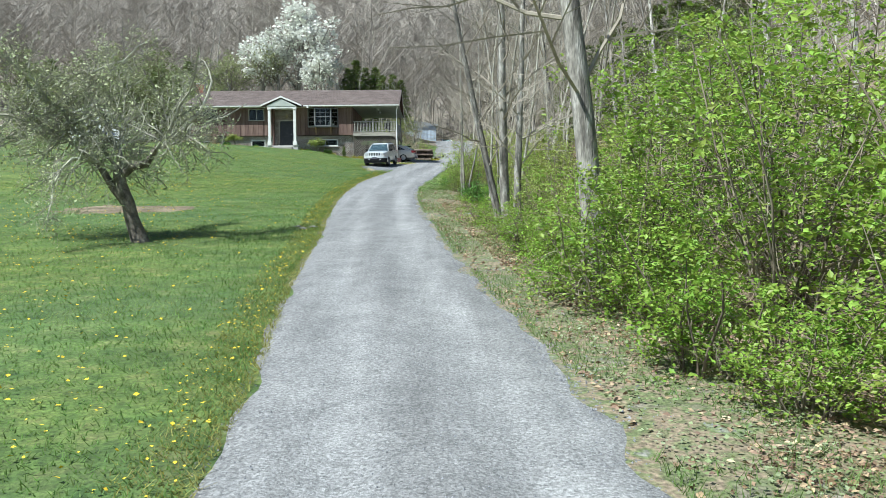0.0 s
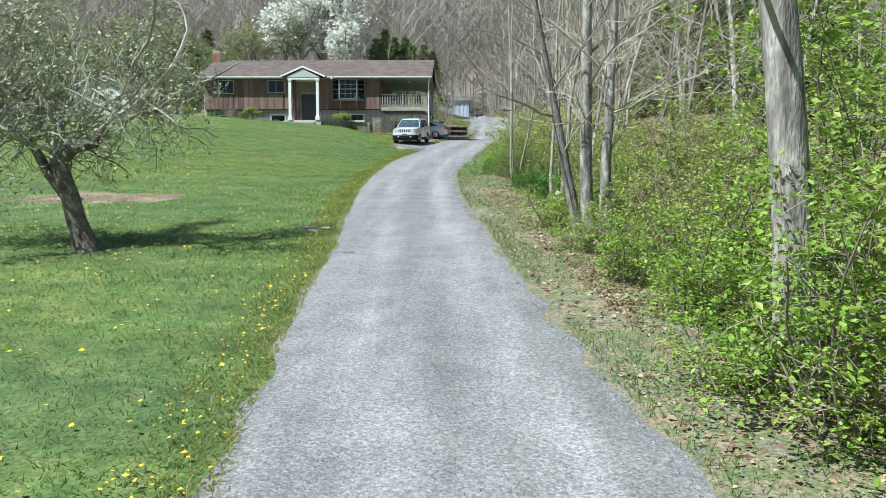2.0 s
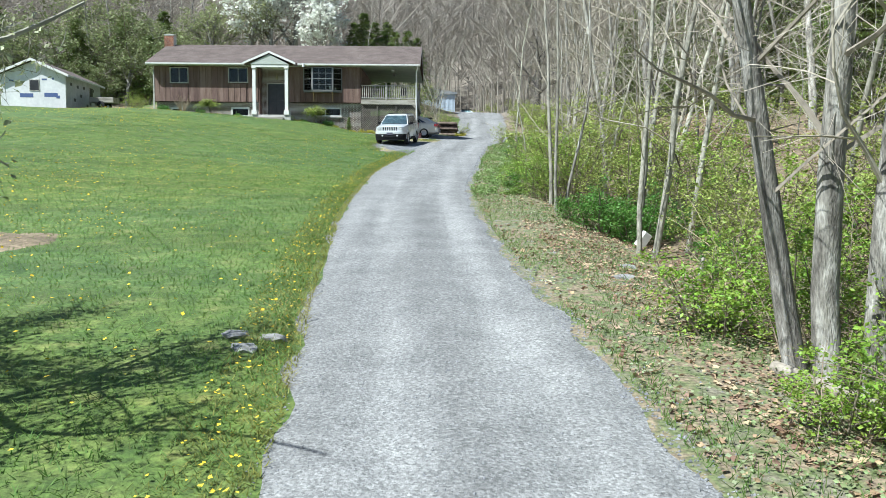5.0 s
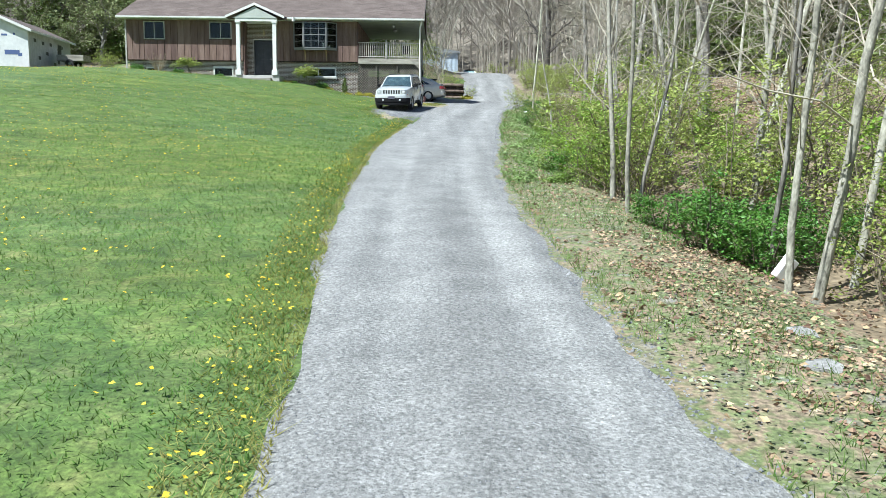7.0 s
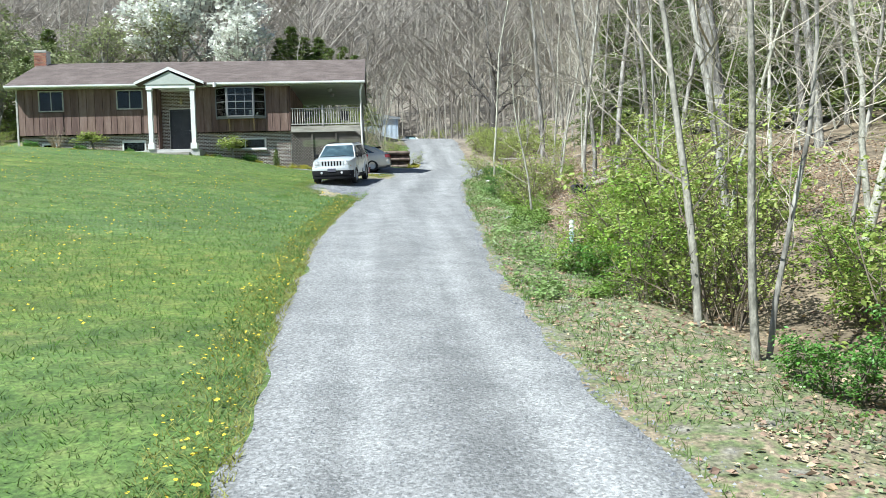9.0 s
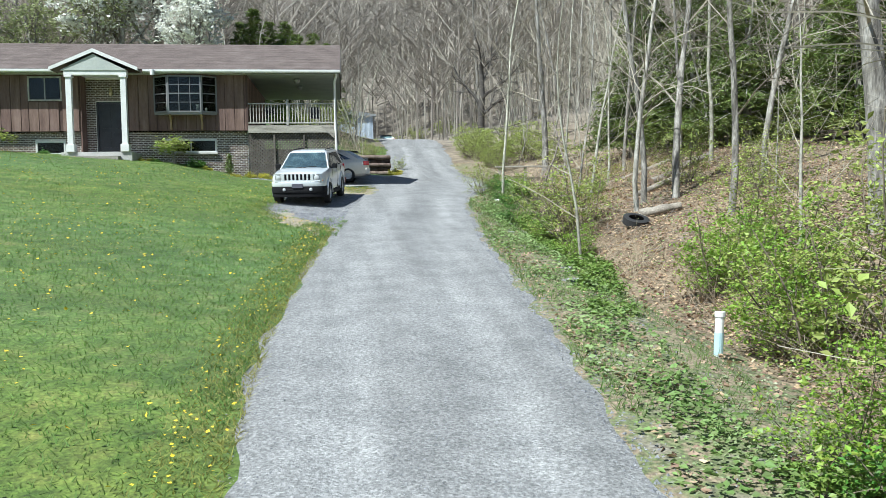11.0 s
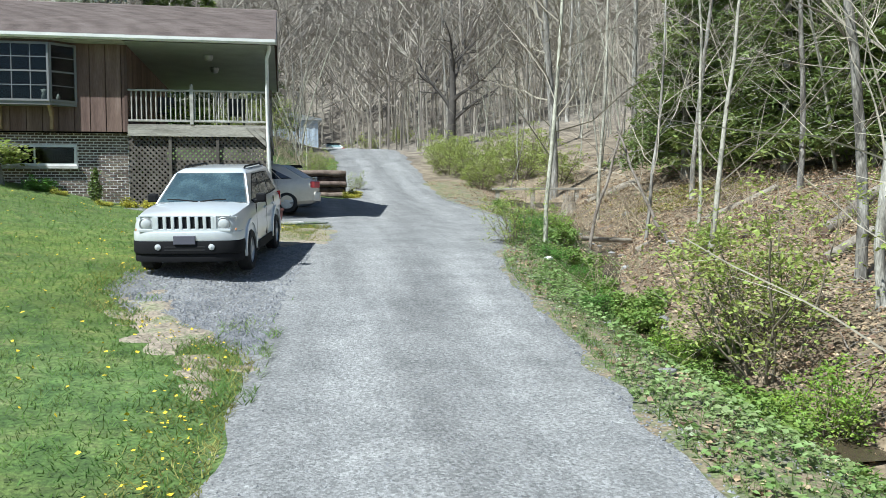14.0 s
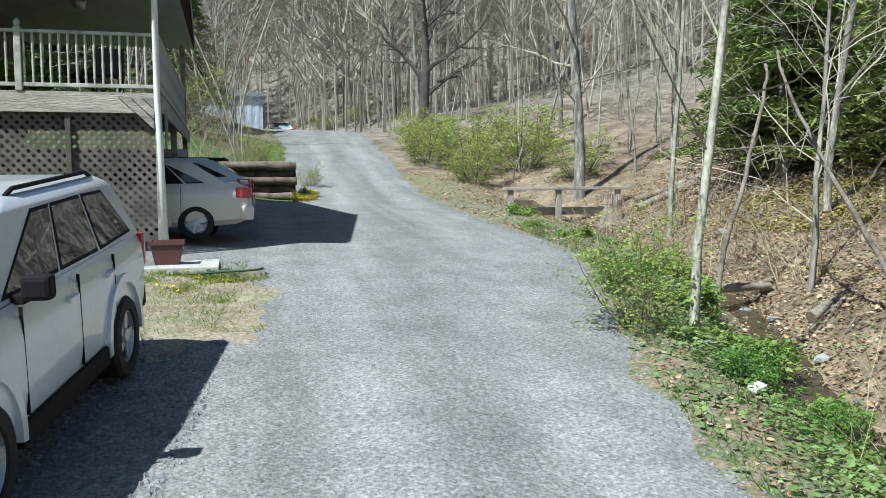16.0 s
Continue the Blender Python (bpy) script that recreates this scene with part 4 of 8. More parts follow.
PLATE = plain("dark_plate", (0.10, 0.10, 0.13), rough=0.6)
# mottled grey: windscreen reflections and dim cabin painted as one colour
SCREENREFLECT = material("dim_cabin", [(0.05, 0.056, 0.06), (0.10, 0.112, 0.118), (0.20, 0.215, 0.22)], scale=2.6, rough=0.8, fine=0.3, detail=2)
SEAT = plain("dark_seat_cloth", (0.10, 0.10, 0.105), rough=0.9)


def sharpen(ob, deg=32):
    ob.data.polygons.foreach_set("use_smooth", [True] * len(ob.data.polygons))
    ob.data.set_sharp_from_angle(angle=radians(deg))
    return ob


def hull(sections, bm=None):
    """A closed body through mirrored half sections: (y, [(x, z), ...]) from rear to front."""
    b = bm or bmesh.new()
    rings = []
    for y, half in sections:
        pts = [(x, z) for x, z in half] + [(-x, z) for x, z in half[::-1] if x > 1e-6]
        rings.append([b.verts.new((x, y, z)) for x, z in pts])
    n = len(rings[0])
    for r0, r1 in zip(rings, rings[1:]):
        for k in range(n):
            b.faces.new((r0[k], r0[(k + 1) % n], r1[(k + 1) % n], r1[k]))
    b.faces.new(rings[0])
    b.faces.new(rings[-1][::-1])
    bmesh.ops.recalc_face_normals(b, faces=b.faces[:])
    return b


def half_section(w, zb, zt, crown=0.03, round_=0.06):
    return [(0, zb), (w - 0.14, zb), (w - 0.03, zb + 0.09), (w, zb + 0.3), (w, zt - 0.22), (w - 0.012, zt - round_ * 1.6), (w - round_, zt - 0.012), (w * 0.55, zt + crown * 0.7), (0, zt + crown)]


def lathe(profile, steps=28, bm=None, centre=(0, 0, 0)):
    """Turned round the x axis: (x, radius) pairs."""
    b = bm or bmesh.new()
    rings = []
    for x, r in profile:
        rings.append([b.verts.new((centre[0] + x, centre[1] + r * math.cos(a), centre[2] + r * math.sin(a))) for a in (2 * math.pi * k / steps for k in range(steps))])
    for r0, r1 in zip(rings, rings[1:]):
        for k in range(steps):
            b.faces.new((r0[k], r0[(k + 1) % steps], r1[(k + 1) % steps], r1[k]))
    return b


def quad_point(c, u, v):
    return (c[0] * (1 - u) + c[1] * u) * (1 - v) + (c[3] * (1 - u) + c[2] * u) * v


def quad_panel(c, pts, off, thick=0.006):
    """A thin panel on the plane of corners c (lower left, lower right, upper right, upper left), outlined in (u, v)."""
    c = [Vector(p) for p in c]
    nrm = (c[1] - c[0]).cross(c[3] - c[0]).normalized()
    b = bmesh.new()
    lo = [b.verts.new(quad_point(c, u, v) + nrm * (off - thick)) for u, v in pts]
    hi = [b.verts.new(quad_point(c, u, v) + nrm * off) for u, v in pts]
    n = len(pts)
    for i in range(n):
        b.faces.new((lo[i], lo[(i + 1) % n], hi[(i + 1) % n], hi[i]))
    b.faces.new(hi)
    b.faces.new(lo[::-1])
    return b


def cut_away(ob, cutters):
    """Subtract cutter meshes from ob for good."""
    for cb in cutters:
        bmesh.ops.recalc_face_normals(cb, faces=cb.faces[:])
        me = bpy.data.meshes.new("cutter")
        cb.to_mesh(me)
        cb.free()
        cut = new("cutter", me)
        md = ob.modifiers.new("cut", "BOOLEAN")
        md.operation, md.solver, md.object = "DIFFERENCE", "EXACT", cut
        bpy.context.view_layer.update()
        res = bpy.data.meshes.new_from_object(ob.evaluated_get(bpy.context.evaluated_depsgraph_get()))
        ob.modifiers.clear()
        ob.data = res
        bpy.data.objects.remove(cut)
        bpy.data.meshes.remove(me)
    return ob


def wheel(parent, x, y, r, width, side, spokes=5, rim_r=None):
    rim_r = rim_r or r * 0.64
    s = side
    tyre = part("wheel", lathe([(-width / 2 * s, rim_r), (-width / 2 * s, r * 0.9), (-width * 0.36 * s, r), (width * 0.36 * s, r), (width / 2 * s, r * 0.92), (width / 2 * s, rim_r * 1.03), (width * 0.38 * s, rim_r * 0.98)], 32, centre=(x, y, r)), RUBBER, parent, "black tyre on an alloy rim", world=False)
    sharpen(tyre, 40)
    b = lathe([(width * 0.40 * s, rim_r * 1.0), (width * 0.43 * s, rim_r * 0.93), (width * 0.2 * s, rim_r * 0.86), (0.0, rim_r * 0.84), (0.0, 0.01)], 28, centre=(x, y, r))
    part("rim", b, RIM, tyre, world=False)
    for k in range(spokes):
        a = 2 * math.pi * k / spokes + 0.3
        q = box(x + width * 0.28 * s - 0.02, -0.035, 0.02, x + width * 0.36 * s + 0.012, 0.035, rim_r * 0.93, 0.012)
        bmesh.ops.transform(q, matrix=Matrix.Translation((0, y, r)) @ Matrix.Rotation(a, 4, "X"), verts=q.verts[:])
        part("spoke", q, RIM, tyre, world=False)
    part("hub_cap", lathe([(width * 0.26 * s, 0.07), (width * 0.44 * s, 0.065), (width * 0.46 * s, 0.03), (width * 0.46 * s, 0.005)], 14, centre=(x, y, r)), RIM, tyre, world=False)
    return tyre


def vehicle(name, label, category, m, paint, p):
    """A car from its measures p; forward is +y."""
    car = thing(name, label, category, at=m)
    P = lambda nm, bm, mat, parent=None, lb="": part(nm, bm, mat, parent or car, lb, world=False)
    body = P("body", hull([(y, half_section(w, zb, zt, cr, rd)) for y, w, zb, zt, cr, rd in p["sections"]]), paint)
    cuts = []
    for ya in (p["axle"], -p["axle"]):
        for s in (1, -1):
            cuts.append(lathe([(s * (p["track"] - 0.16), 0.001), (s * (p["track"] - 0.16), p["arch"]), (s * 1.2, p["arch"]), (s * 1.2, 0.001)], 28, centre=(0, ya, p["r"] + 0.03)))
    for c in cuts:
        bmesh.ops.holes_fill(c, edges=c.edges[:], sides=0)
    cut_away(body, cuts)
    sharpen(body, 28)
    for ya in (p["axle"], -p["axle"]):
        for s in (1, -1):
            wheel(car, s * (p["track"] - p["tw"] / 2 + 0.04), ya, p["r"], p["tw"], s, p.get("spokes", 5))
            if p.get("flare"):
                arc = [radians(a) for a in range(-8, 189, 14)]
                ring = [(ya + (p["arch"] - 0.002) * math.cos(a), p["r"] + 0.03 + (p["arch"] - 0.002) * math.sin(a)) for a in arc]
                ring += [(ya + (p["arch"] + 0.07) * math.cos(a), p["r"] + 0.03 + (p["arch"] + 0.07) * math.sin(a)) for a in arc[::-1]]
                b = prism(ring, s * (p["half"] - 0.05), s * (p["half"] + 0.022), "x")
                P("wheel_flare", b, paint)
    # glasshouse: lower ring, upper ring, roof
    g = p["house"]
    zl, zu, zr_ = g["zl"], g["zu"], g["zr"]
    lo = [Vector((-g["wl"], g["yf"], zl)), Vector((g["wl"], g["yf"], zl)), Vector((g["wl"], g["yr"], zl)), Vector((-g["wl"], g["yr"], zl))]
    up = [Vector((-g["wu"], g["yfu"], zu)), Vector((g["wu"], g["yfu"], zu)), Vector((g["wu"], g["yru"], zu)), Vector((-g["wu"], g["yru"], zu))]
    # corner pillars and roof as one shell with open sides
    b = bmesh.new()
    lv, uv = [b.verts.new(v) for v in lo], [b.verts.new(v) for v in up]
    rv = [b.verts.new((v.x * 0.86, v.y + (-0.22 if i < 2 else 0.16), zr_)) for i, v in enumerate(up)]
    faces = [b.faces.new((lv[i], lv[(i + 1) % 4], uv[(i + 1) % 4], uv[i])) for i in range(4)]
    for i in range(4):
        b.faces.new((uv[i], uv[(i + 1) % 4], rv[(i + 1) % 4], rv[i]))
    b.faces.new(rv)
    bmesh.ops.recalc_face_normals(b, faces=b.faces[:])
    bmesh.ops.bevel(b, geom=[e for e in b.edges if min(e.verts[0].co.z, e.verts[1].co.z) > zl + 0.1], offset=0.045, segments=3, affect="EDGES", profile=0.5)
    cabin = P("cabin", b, paint)
    sharpen(cabin, 30)
    front = (lo[1], lo[0], up[0], up[1])
    back = (lo[3], lo[2], up[2], up[3])
    right = (lo[2], lo[1], up[1], up[2])
    left = (lo[0], lo[3], up[3], up[0])
    P("windscreen", quad_panel(front, [(0.035, 0.04), (0.965, 0.04), (0.955, 0.955), (0.045, 0.955)], 0.012), CARGLASS, cabin, "tinted windscreen")
    P("rear_window", quad_panel(back, [(0.08, 0.12), (0.92, 0.12), (0.9, 0.9), (0.1, 0.9)], 0.012), CARGLASS, cabin)
    L_ = g["yf"] - g["yr"]
    for c, flip in ((right, False), (left, True)):
        for pts in g["side"]:
            q = [((1 - u) if flip else u, v) for u, v in pts]
            if flip:
                q = q[::-1]
            big = quad_panel(c, [((u - 0.5) * 1.0 + 0.5, v) for u, v in q], 0.008, 0.006)
            P("side_window", big, CARGLASS, cabin)
            mu = sum(u for u, v in q) / len(q)
            mv = sum(v for u, v in q) / len(q)
            # black rim and full sheet behind the pane: cabin darkness on a solid shell
            fr = quad_panel(c, [(mu + (u - mu) * 1.07, mv + (v - mv) * 1.13) for u, v in q], 0.004, 0.004)
            P("window_surround", fr, BLACKTRIM, cabin)
    # sheet behind the windscreen, its reflections painted in mottled grey
    fr = quad_panel(front, [(0.02, 0.01), (0.98, 0.01), (0.97, 0.975), (0.03, 0.975)], 0.005, 0.004)
    P("window_surround", fr, SCREENREFLECT, cabin)
    # seams and handles of the doors
    for s in (1, -1):
        for yd in p["seams"]:
            P("door_seam", box(s * (p["half"] - 0.02), yd - 0.004, 0.42, s * (p["half"] + 0.0015), yd + 0.004, zl - 0.02), BLACKTRIM, body)
        for yd in p["handles"]:
            P("door_handle", box(s * (p["half"] - 0.01), yd - 0.09, zl - 0.17, s * (p["half"] + 0.03), yd + 0.09, zl - 0.13, 0.012), paint, body)
        P("sill", box(s * (p["half"] - 0.1), -p["axle"] + p["arch"] + 0.04, 0.25, s * (p["half"] + 0.008), p["axle"] - p["arch"] - 0.04, 0.4, 0.02), p["lower"], body)
        mr_ = P("wing_mirror", box(s * (p["half"] - 0.02), g["yf"] - 0.42, zl + 0.0, s * (p["half"] + 0.15), g["yf"] - 0.29, zl + 0.15, 0.03), p["mirror"])
        P("mirror_arm", box(s * (g["wl"] - 0.03), g["yf"] - 0.4, zl - 0.02, s * (p["half"] + 0.0), g["yf"] - 0.3, zl + 0.04, 0.012), p["mirror"], mr_)
    return car, body, cabin, P


# silver-white boxy sport utility, facing downhill
jz = gz(-4.45, 64.55)
jm = Matrix.Translation((-4.47, 64.62, jz + 0.02)) @ pose(0, 0, 0, 0, 0, 171.5) @ pose(0, 0, 0, -5.2, 0, 0)
JP = dict(axle=1.3175, track=0.86, r=0.345, tw=0.215, arch=0.43, half=0.875, flare=True, lower=BLACKTRIM, mirror=BLACKTRIM, seams=(0.72, -0.28, -1.12), handles=(-0.1, -0.98),
          sections=[(-2.2, 0.76, 0.42, 1.06, 0.02, 0.05), (-2.14, 0.84, 0.34, 1.1, 0.03, 0.06), (-1.6, 0.872, 0.28, 1.12, 0.02, 0.06), (0.55, 0.875, 0.27, 1.1, 0.02, 0.06), (0.95, 0.875, 0.27, 1.1, 0.035, 0.07),
                    (1.5, 0.87, 0.27, 1.065, 0.04, 0.08), (1.85, 0.86, 0.28, 1.03, 0.035, 0.09), (2.0, 0.835, 0.29, 1.015, 0.03, 0.09), (2.1, 0.79, 0.3, 1.0, 0.02, 0.07), (2.15, 0.73, 0.36, 0.985, 0.01, 0.05)],
          house=dict(zl=1.095, zu=1.6, zr=1.665, wl=0.8, wu=0.62, yf=0.98, yfu=0.3, yr=-2.16, yru=-1.95,
                     side=[[(0.66, 0.1), (0.94, 0.1), (0.79, 0.86), (0.66, 0.86)], [(0.38, 0.1), (0.63, 0.1), (0.63, 0.86), (0.385, 0.86)], [(0.07, 0.14), (0.345, 0.1), (0.35, 0.86), (0.15, 0.84)]]))
suv, sbody, scabin, P = vehicle("sport_utility_car", "parked silver-white boxy sport utility car on the gravel", "car", jm, SILVER, JP)
gr = bmesh.new()
for k in range(8):
    xx = -0.4375 + k * 0.125
    box(xx - 0.026, 2.15, 0.795, xx + 0.026, 2.19, 0.985, 0.006, bm=gr)
box(-0.72, 2.12, 0.983, 0.72, 2.178, 1.012, 0.014, bm=gr)
box(-0.72, 2.14, 0.748, 0.72, 2.186, 0.797, 0.01, bm=gr)
for s in (1, -1):
    box(s * 0.44, 2.15, 0.79, s * 0.5, 2.188, 0.99, 0.006, bm=gr)
P("grille", gr, SILVER, None, "silver grille with seven upright slots")
P("grille_backing", box(-0.46, 2.13, 0.79, 0.46, 2.156, 0.99), BLACKTRIM)
for s in (1, -1):
    P("headlamp_panel", prism([(s * 0.5, 2.04), (s * 0.79, 1.98), (s * 0.785, 2.06), (s * 0.72, 2.125), (s * 0.5, 2.172)], 0.75, 0.972, "z"), SILVER)
    hl = bmesh.new()
    lathe([(0.0, 0.108), (0.04, 0.108), (0.05, 0.098), (0.03, 0.094)], 24, bm=hl)
    bmesh.ops.transform(hl, matrix=Matrix.Translation((s * 0.605, 2.13, 0.872)) @ Matrix.Rotation(math.pi / 2, 4, "Z"), verts=hl.verts[:])
    h = P("headlamp", hl, METALGREY, None, "round clear headlamp")
    hl = lathe([(0.03, 0.094), (0.046, 0.08), (0.056, 0.048), (0.06, 0.004)], 24)
    bmesh.ops.transform(hl, matrix=Matrix.Translation((s * 0.605, 2.13, 0.872)) @ Matrix.Rotation(math.pi / 2, 4, "Z"), verts=hl.verts[:])
    sharpen(P("lens", hl, LENS, h), 60)
    P("turn_signal", box(s * 0.735, 2.03, 0.758, s * 0.80, 2.115, 0.80, 0.012), AMBER)
    fg = lathe([(0.0, 0.05), (0.045, 0.05), (0.055, 0.034), (0.06, 0.004)], 18)
    bmesh.ops.transform(fg, matrix=Matrix.Translation((s * 0.42, 2.185, 0.51)) @ Matrix.Rotation(math.pi / 2, 4, "Z"), verts=fg.verts[:])
    sharpen(P("fog_lamp", fg, LENS), 50)
    P("roof_rail", tube([(s * 0.53, 0.02, 1.64), (s * 0.535, -0.12, 1.69), (s * 0.535, -1.6, 1.695), (s * 0.53, -1.75, 1.65)], 0.017, 8), BLACKTRIM)
    P("tail_lamp", box(s * 0.72, -2.225, 0.8, s * 0.845, -2.15, 1.1, 0.02), REDLENS)
    P("wiper", tube([(s * 0.02 + 0.05, 1.02, 1.135), (s * 0.35 + 0.1, 0.97, 1.165), (s * 0.5 + 0.1, 0.96, 1.165)], 0.011, 6), BLACKTRIM)
NOSE = [(-0.87, 1.8), (0.87, 1.8), (0.865, 1.98), (0.82, 2.09), (0.72, 2.165), (0.45, 2.215), (-0.45, 2.215), (-0.72, 2.165), (-0.82, 2.09), (-0.865, 1.98)]
for nm_, z0, z1, k, mat_ in (("bumper", 0.60, 0.752, 1.0, SILVER), ("lower_bumper", 0.40, 0.605, 1.004, BLACKTRIM), ("skid_strip", 0.265, 0.402, 0.992, BLACKTRIM)):
    b = prism([(x * k, y * k if y > 1.9 else y) for x, y in NOSE], z0, z1, "z")
    bmesh.ops.bevel(b, geom=[e for e in b.edges if abs(e.verts[0].co.z - e.verts[1].co.z) < 1e-6], offset=0.022, segments=2, affect="EDGES", profile=0.6)
    sharpen(P(nm_, b, mat_), 40)
for zz in (0.45, 0.50):
    P("bumper_slot", box(-0.32, 2.2, zz, 0.32, 2.228, zz + 0.022, 0.006), DARK)
P("number_plate", box(-0.17, 2.216, 0.555, 0.17, 2.25, 0.69, 0.006), PLATE, None, "dark blank number plate")
P("rear_bumper", box(-0.82, -2.26, 0.4, 0.82, -2.1, 0.68, 0.04), BLACKTRIM)
for s in (1, -1):
    P("seat", box(s * 0.18, -0.35, 0.75, s * 0.62, -0.12, 1.42, 0.05), SEAT)
P("dashboard", box(-0.7, 0.45, 0.98, 0.7, 0.85, 1.13, 0.03), SEAT)

# champagne sedan, nose under the porch
SP = dict(axle=1.3, track=0.81, r=0.31, tw=0.195, arch=0.37, half=0.85, lower=TAN, mirror=TAN, seams=(0.75, -0.25, -1.05), handles=(-0.08, -0.92), spokes=6,
          sections=[(-2.26, 0.66, 0.46, 0.86, 0.01, 0.06), (-2.2, 0.76, 0.36, 0.95, 0.02, 0.07), (-2.0, 0.82, 0.28, 1.02, 0.03, 0.08), (-1.5, 0.848, 0.24, 1.02, 0.04, 0.09), (-0.4, 0.85, 0.22, 0.99, 0.03, 0.08), (0.7, 0.85, 0.22, 0.96, 0.03, 0.09),
                    (1.4, 0.84, 0.22, 0.88, 0.05, 0.12), (1.95, 0.8, 0.24, 0.76, 0.05, 0.12), (2.18, 0.7, 0.28, 0.66, 0.03, 0.08), (2.24, 0.6, 0.34, 0.58, 0.02, 0.06)],
          house=dict(zl=0.98, zu=1.4, zr=1.475, wl=0.76, wu=0.56, yf=0.95, yfu=0.12, yr=-1.86, yru=-1.22,
                     side=[[(0.6, 0.1), (0.92, 0.1), (0.7, 0.86), (0.61, 0.88)], [(0.28, 0.1), (0.575, 0.1), (0.585, 0.88), (0.36, 0.86)], [(0.14, 0.12), (0.25, 0.1), (0.33, 0.82), (0.29, 0.75)]]))
sz = gz(-3.1, 74.6)
sedan, dbody, dcabin, P = vehicle("sedan_car", "parked champagne-coloured sedan with its nose under the porch", "car", Matrix.Translation((-4.44, 74.62, sz + 0.03)) @ pose(0, 0, 0, 0, 0, 88) @ pose(0, 0, 0, 0, 2.0, 0), TAN, SP)
for s in (1, -1):
    P("tail_lamp", box(s * 0.5, -2.27, 0.74, s * 0.832, -1.99, 0.93, 0.03), REDLENS)
P("rear_bumper", box(-0.8, -2.3, 0.34, 0.8, -2.05, 0.62, 0.06), TAN)
P("number_plate", box(-0.16, -2.275, 0.7, 0.16, -2.25, 0.82, 0.006), PLATE)
P("boot_spoiler", box(-0.6, -2.2, 1.04, 0.6, -2.06, 1.07, 0.012), TAN, dcabin)

# white hatchback beyond it, and another far up the drive
WP = dict(JP)
WP.update(half=0.86, lower=WHITECAR, mirror=WHITECAR, flare=False, spokes=5,
          house=dict(zl=1.08, zu=1.52, zr=1.6, wl=0.8, wu=0.6, yf=0.98, yfu=0.25, yr=-2.1, yru=-1.5,
                     side=[[(0.62, 0.1), (0.92, 0.1), (0.76, 0.86), (0.63, 0.86)], [(0.34, 0.1), (0.59, 0.1), (0.6, 0.86), (0.36, 0.86)], [(0.1, 0.14), (0.31, 0.1), (0.33, 0.86), (0.22, 0.8)]]))
wz = gz(-3.0, 77.7)
hatch, wbody, wcabin, P = vehicle("hatchback_car", "parked white hatchback with a black roof spoiler", "car", Matrix.Translation((-4.35, 77.7, wz + 0.02)) @ pose(0, 0, 0, 0, 0, 86) @ Matrix.Diagonal((1, 1, 0.86, 1)), WHITECAR, WP)
for s in (1, -1):
    P("tail_lamp", box(s * 0.6, -2.25, 0.84, s * 0.89, -1.98, 1.06, 0.03), REDLENS)
P("roof_spoiler", box(-0.56, -1.72, 1.55, 0.56, -1.38, 1.6, 0.015), BLACKTRIM, wcabin)
P("roof_panel", box(-0.5, -1.4, 1.598, 0.5, 0.0, 1.612, 0.005), BLACKTRIM, wcabin)
P("rear_bumper", box(-0.8, -2.28, 0.36, 0.8, -2.05, 0.66, 0.05), WHITECAR)
copy_thing(hatch, Matrix.Translation((0.85, 124.0, gz(0.85, 124.0) + 0.03)) @ pose(0, 0, 0, 0, 0, 8) @ Matrix.Diagonal((1, 1, 0.9, 1)))

# ---- trees and shrubs ----
LEAF = material("fresh_green_leaves", [(0.15, 0.255, 0.03), (0.25, 0.375, 0.05), (0.37, 0.46, 0.10)], scale=1.2, rough=0.5, fine=0.1, random_tint=0.35, island=True, trans=0.38)
LEAFMID = material("mid_green_leaves", [(0.13, 0.215, 0.04), (0.20, 0.295, 0.06), (0.28, 0.36, 0.09)], scale=1.2, rough=0.55, fine=0.1, random_tint=0.3, island=True, trans=0.3)
LEAFDARK = material("deep_green_leaves", [(0.08, 0.19, 0.03), (0.14, 0.28, 0.045)], scale=1.2, rough=0.5, fine=0.1, random_tint=0.3, island=True, trans=0.3)
LEAFYELLOW = material("yellow_green_leaves", [(0.25, 0.31, 0.065), (0.38, 0.43, 0.12)], scale=1.2, rough=0.6, fine=0.1, random_tint=0.3, island=True, trans=0.35)
BUD = material("grey_green_buds", [(0.32, 0.36, 0.18), (0.50, 0.53, 0.34)], scale=1.2, rough=0.8, fine=0.1, random_tint=0.3, island=True, trans=0.25)
BLOSSOM = material("white_blossom", [(0.70, 0.72, 0.64), (0.86, 0.86, 0.82)], scale=0.8, rough=0.9, fine=0.1, random_tint=0.15, island=True, trans=0.3)
NEEDLE = material("hemlock_needles", [(0.08, 0.12, 0.035), (0.16, 0.215, 0.055), (0.28, 0.33, 0.10)], scale=0.6, rough=0.6, fine=0.15, random_tint=0.35, island=True, trans=0.2)
APPLEBARK = material("apple_bark", [(0.07, 0.06, 0.05), (0.15, 0.13, 0.105), (0.24, 0.22, 0.18)], scale=5, rough=0.95, fine=0.35, fine_scale=30, bump=0.8)
APPLETWIG = material("apple_twigs", [(0.22, 0.215, 0.17), (0.40, 0.395, 0.32)], scale=1.5, rough=0.95, fine=0.2, random_tint=0.25, island=True)
DARKBARK = material("dark_bark", [(0.045, 0.04, 0.036), (0.10, 0.09, 0.08)], scale=2, rough=0.95, fine=0.3, bump=0.6)
rng = np.random.default_rng(7)


TALL = [(11, 0.05, 0.04, 20, 0.16, 52, 0.28, 0.2), (5, 0.16, 0.05, 8, 0.2, 46, 0.5, 0.25), (3, 0.16, 0.03, 6, 0.15, 38, 0.55, 0.4), (1, 0.15, 0.02, 0, 0, 0, 0, 0.4)]


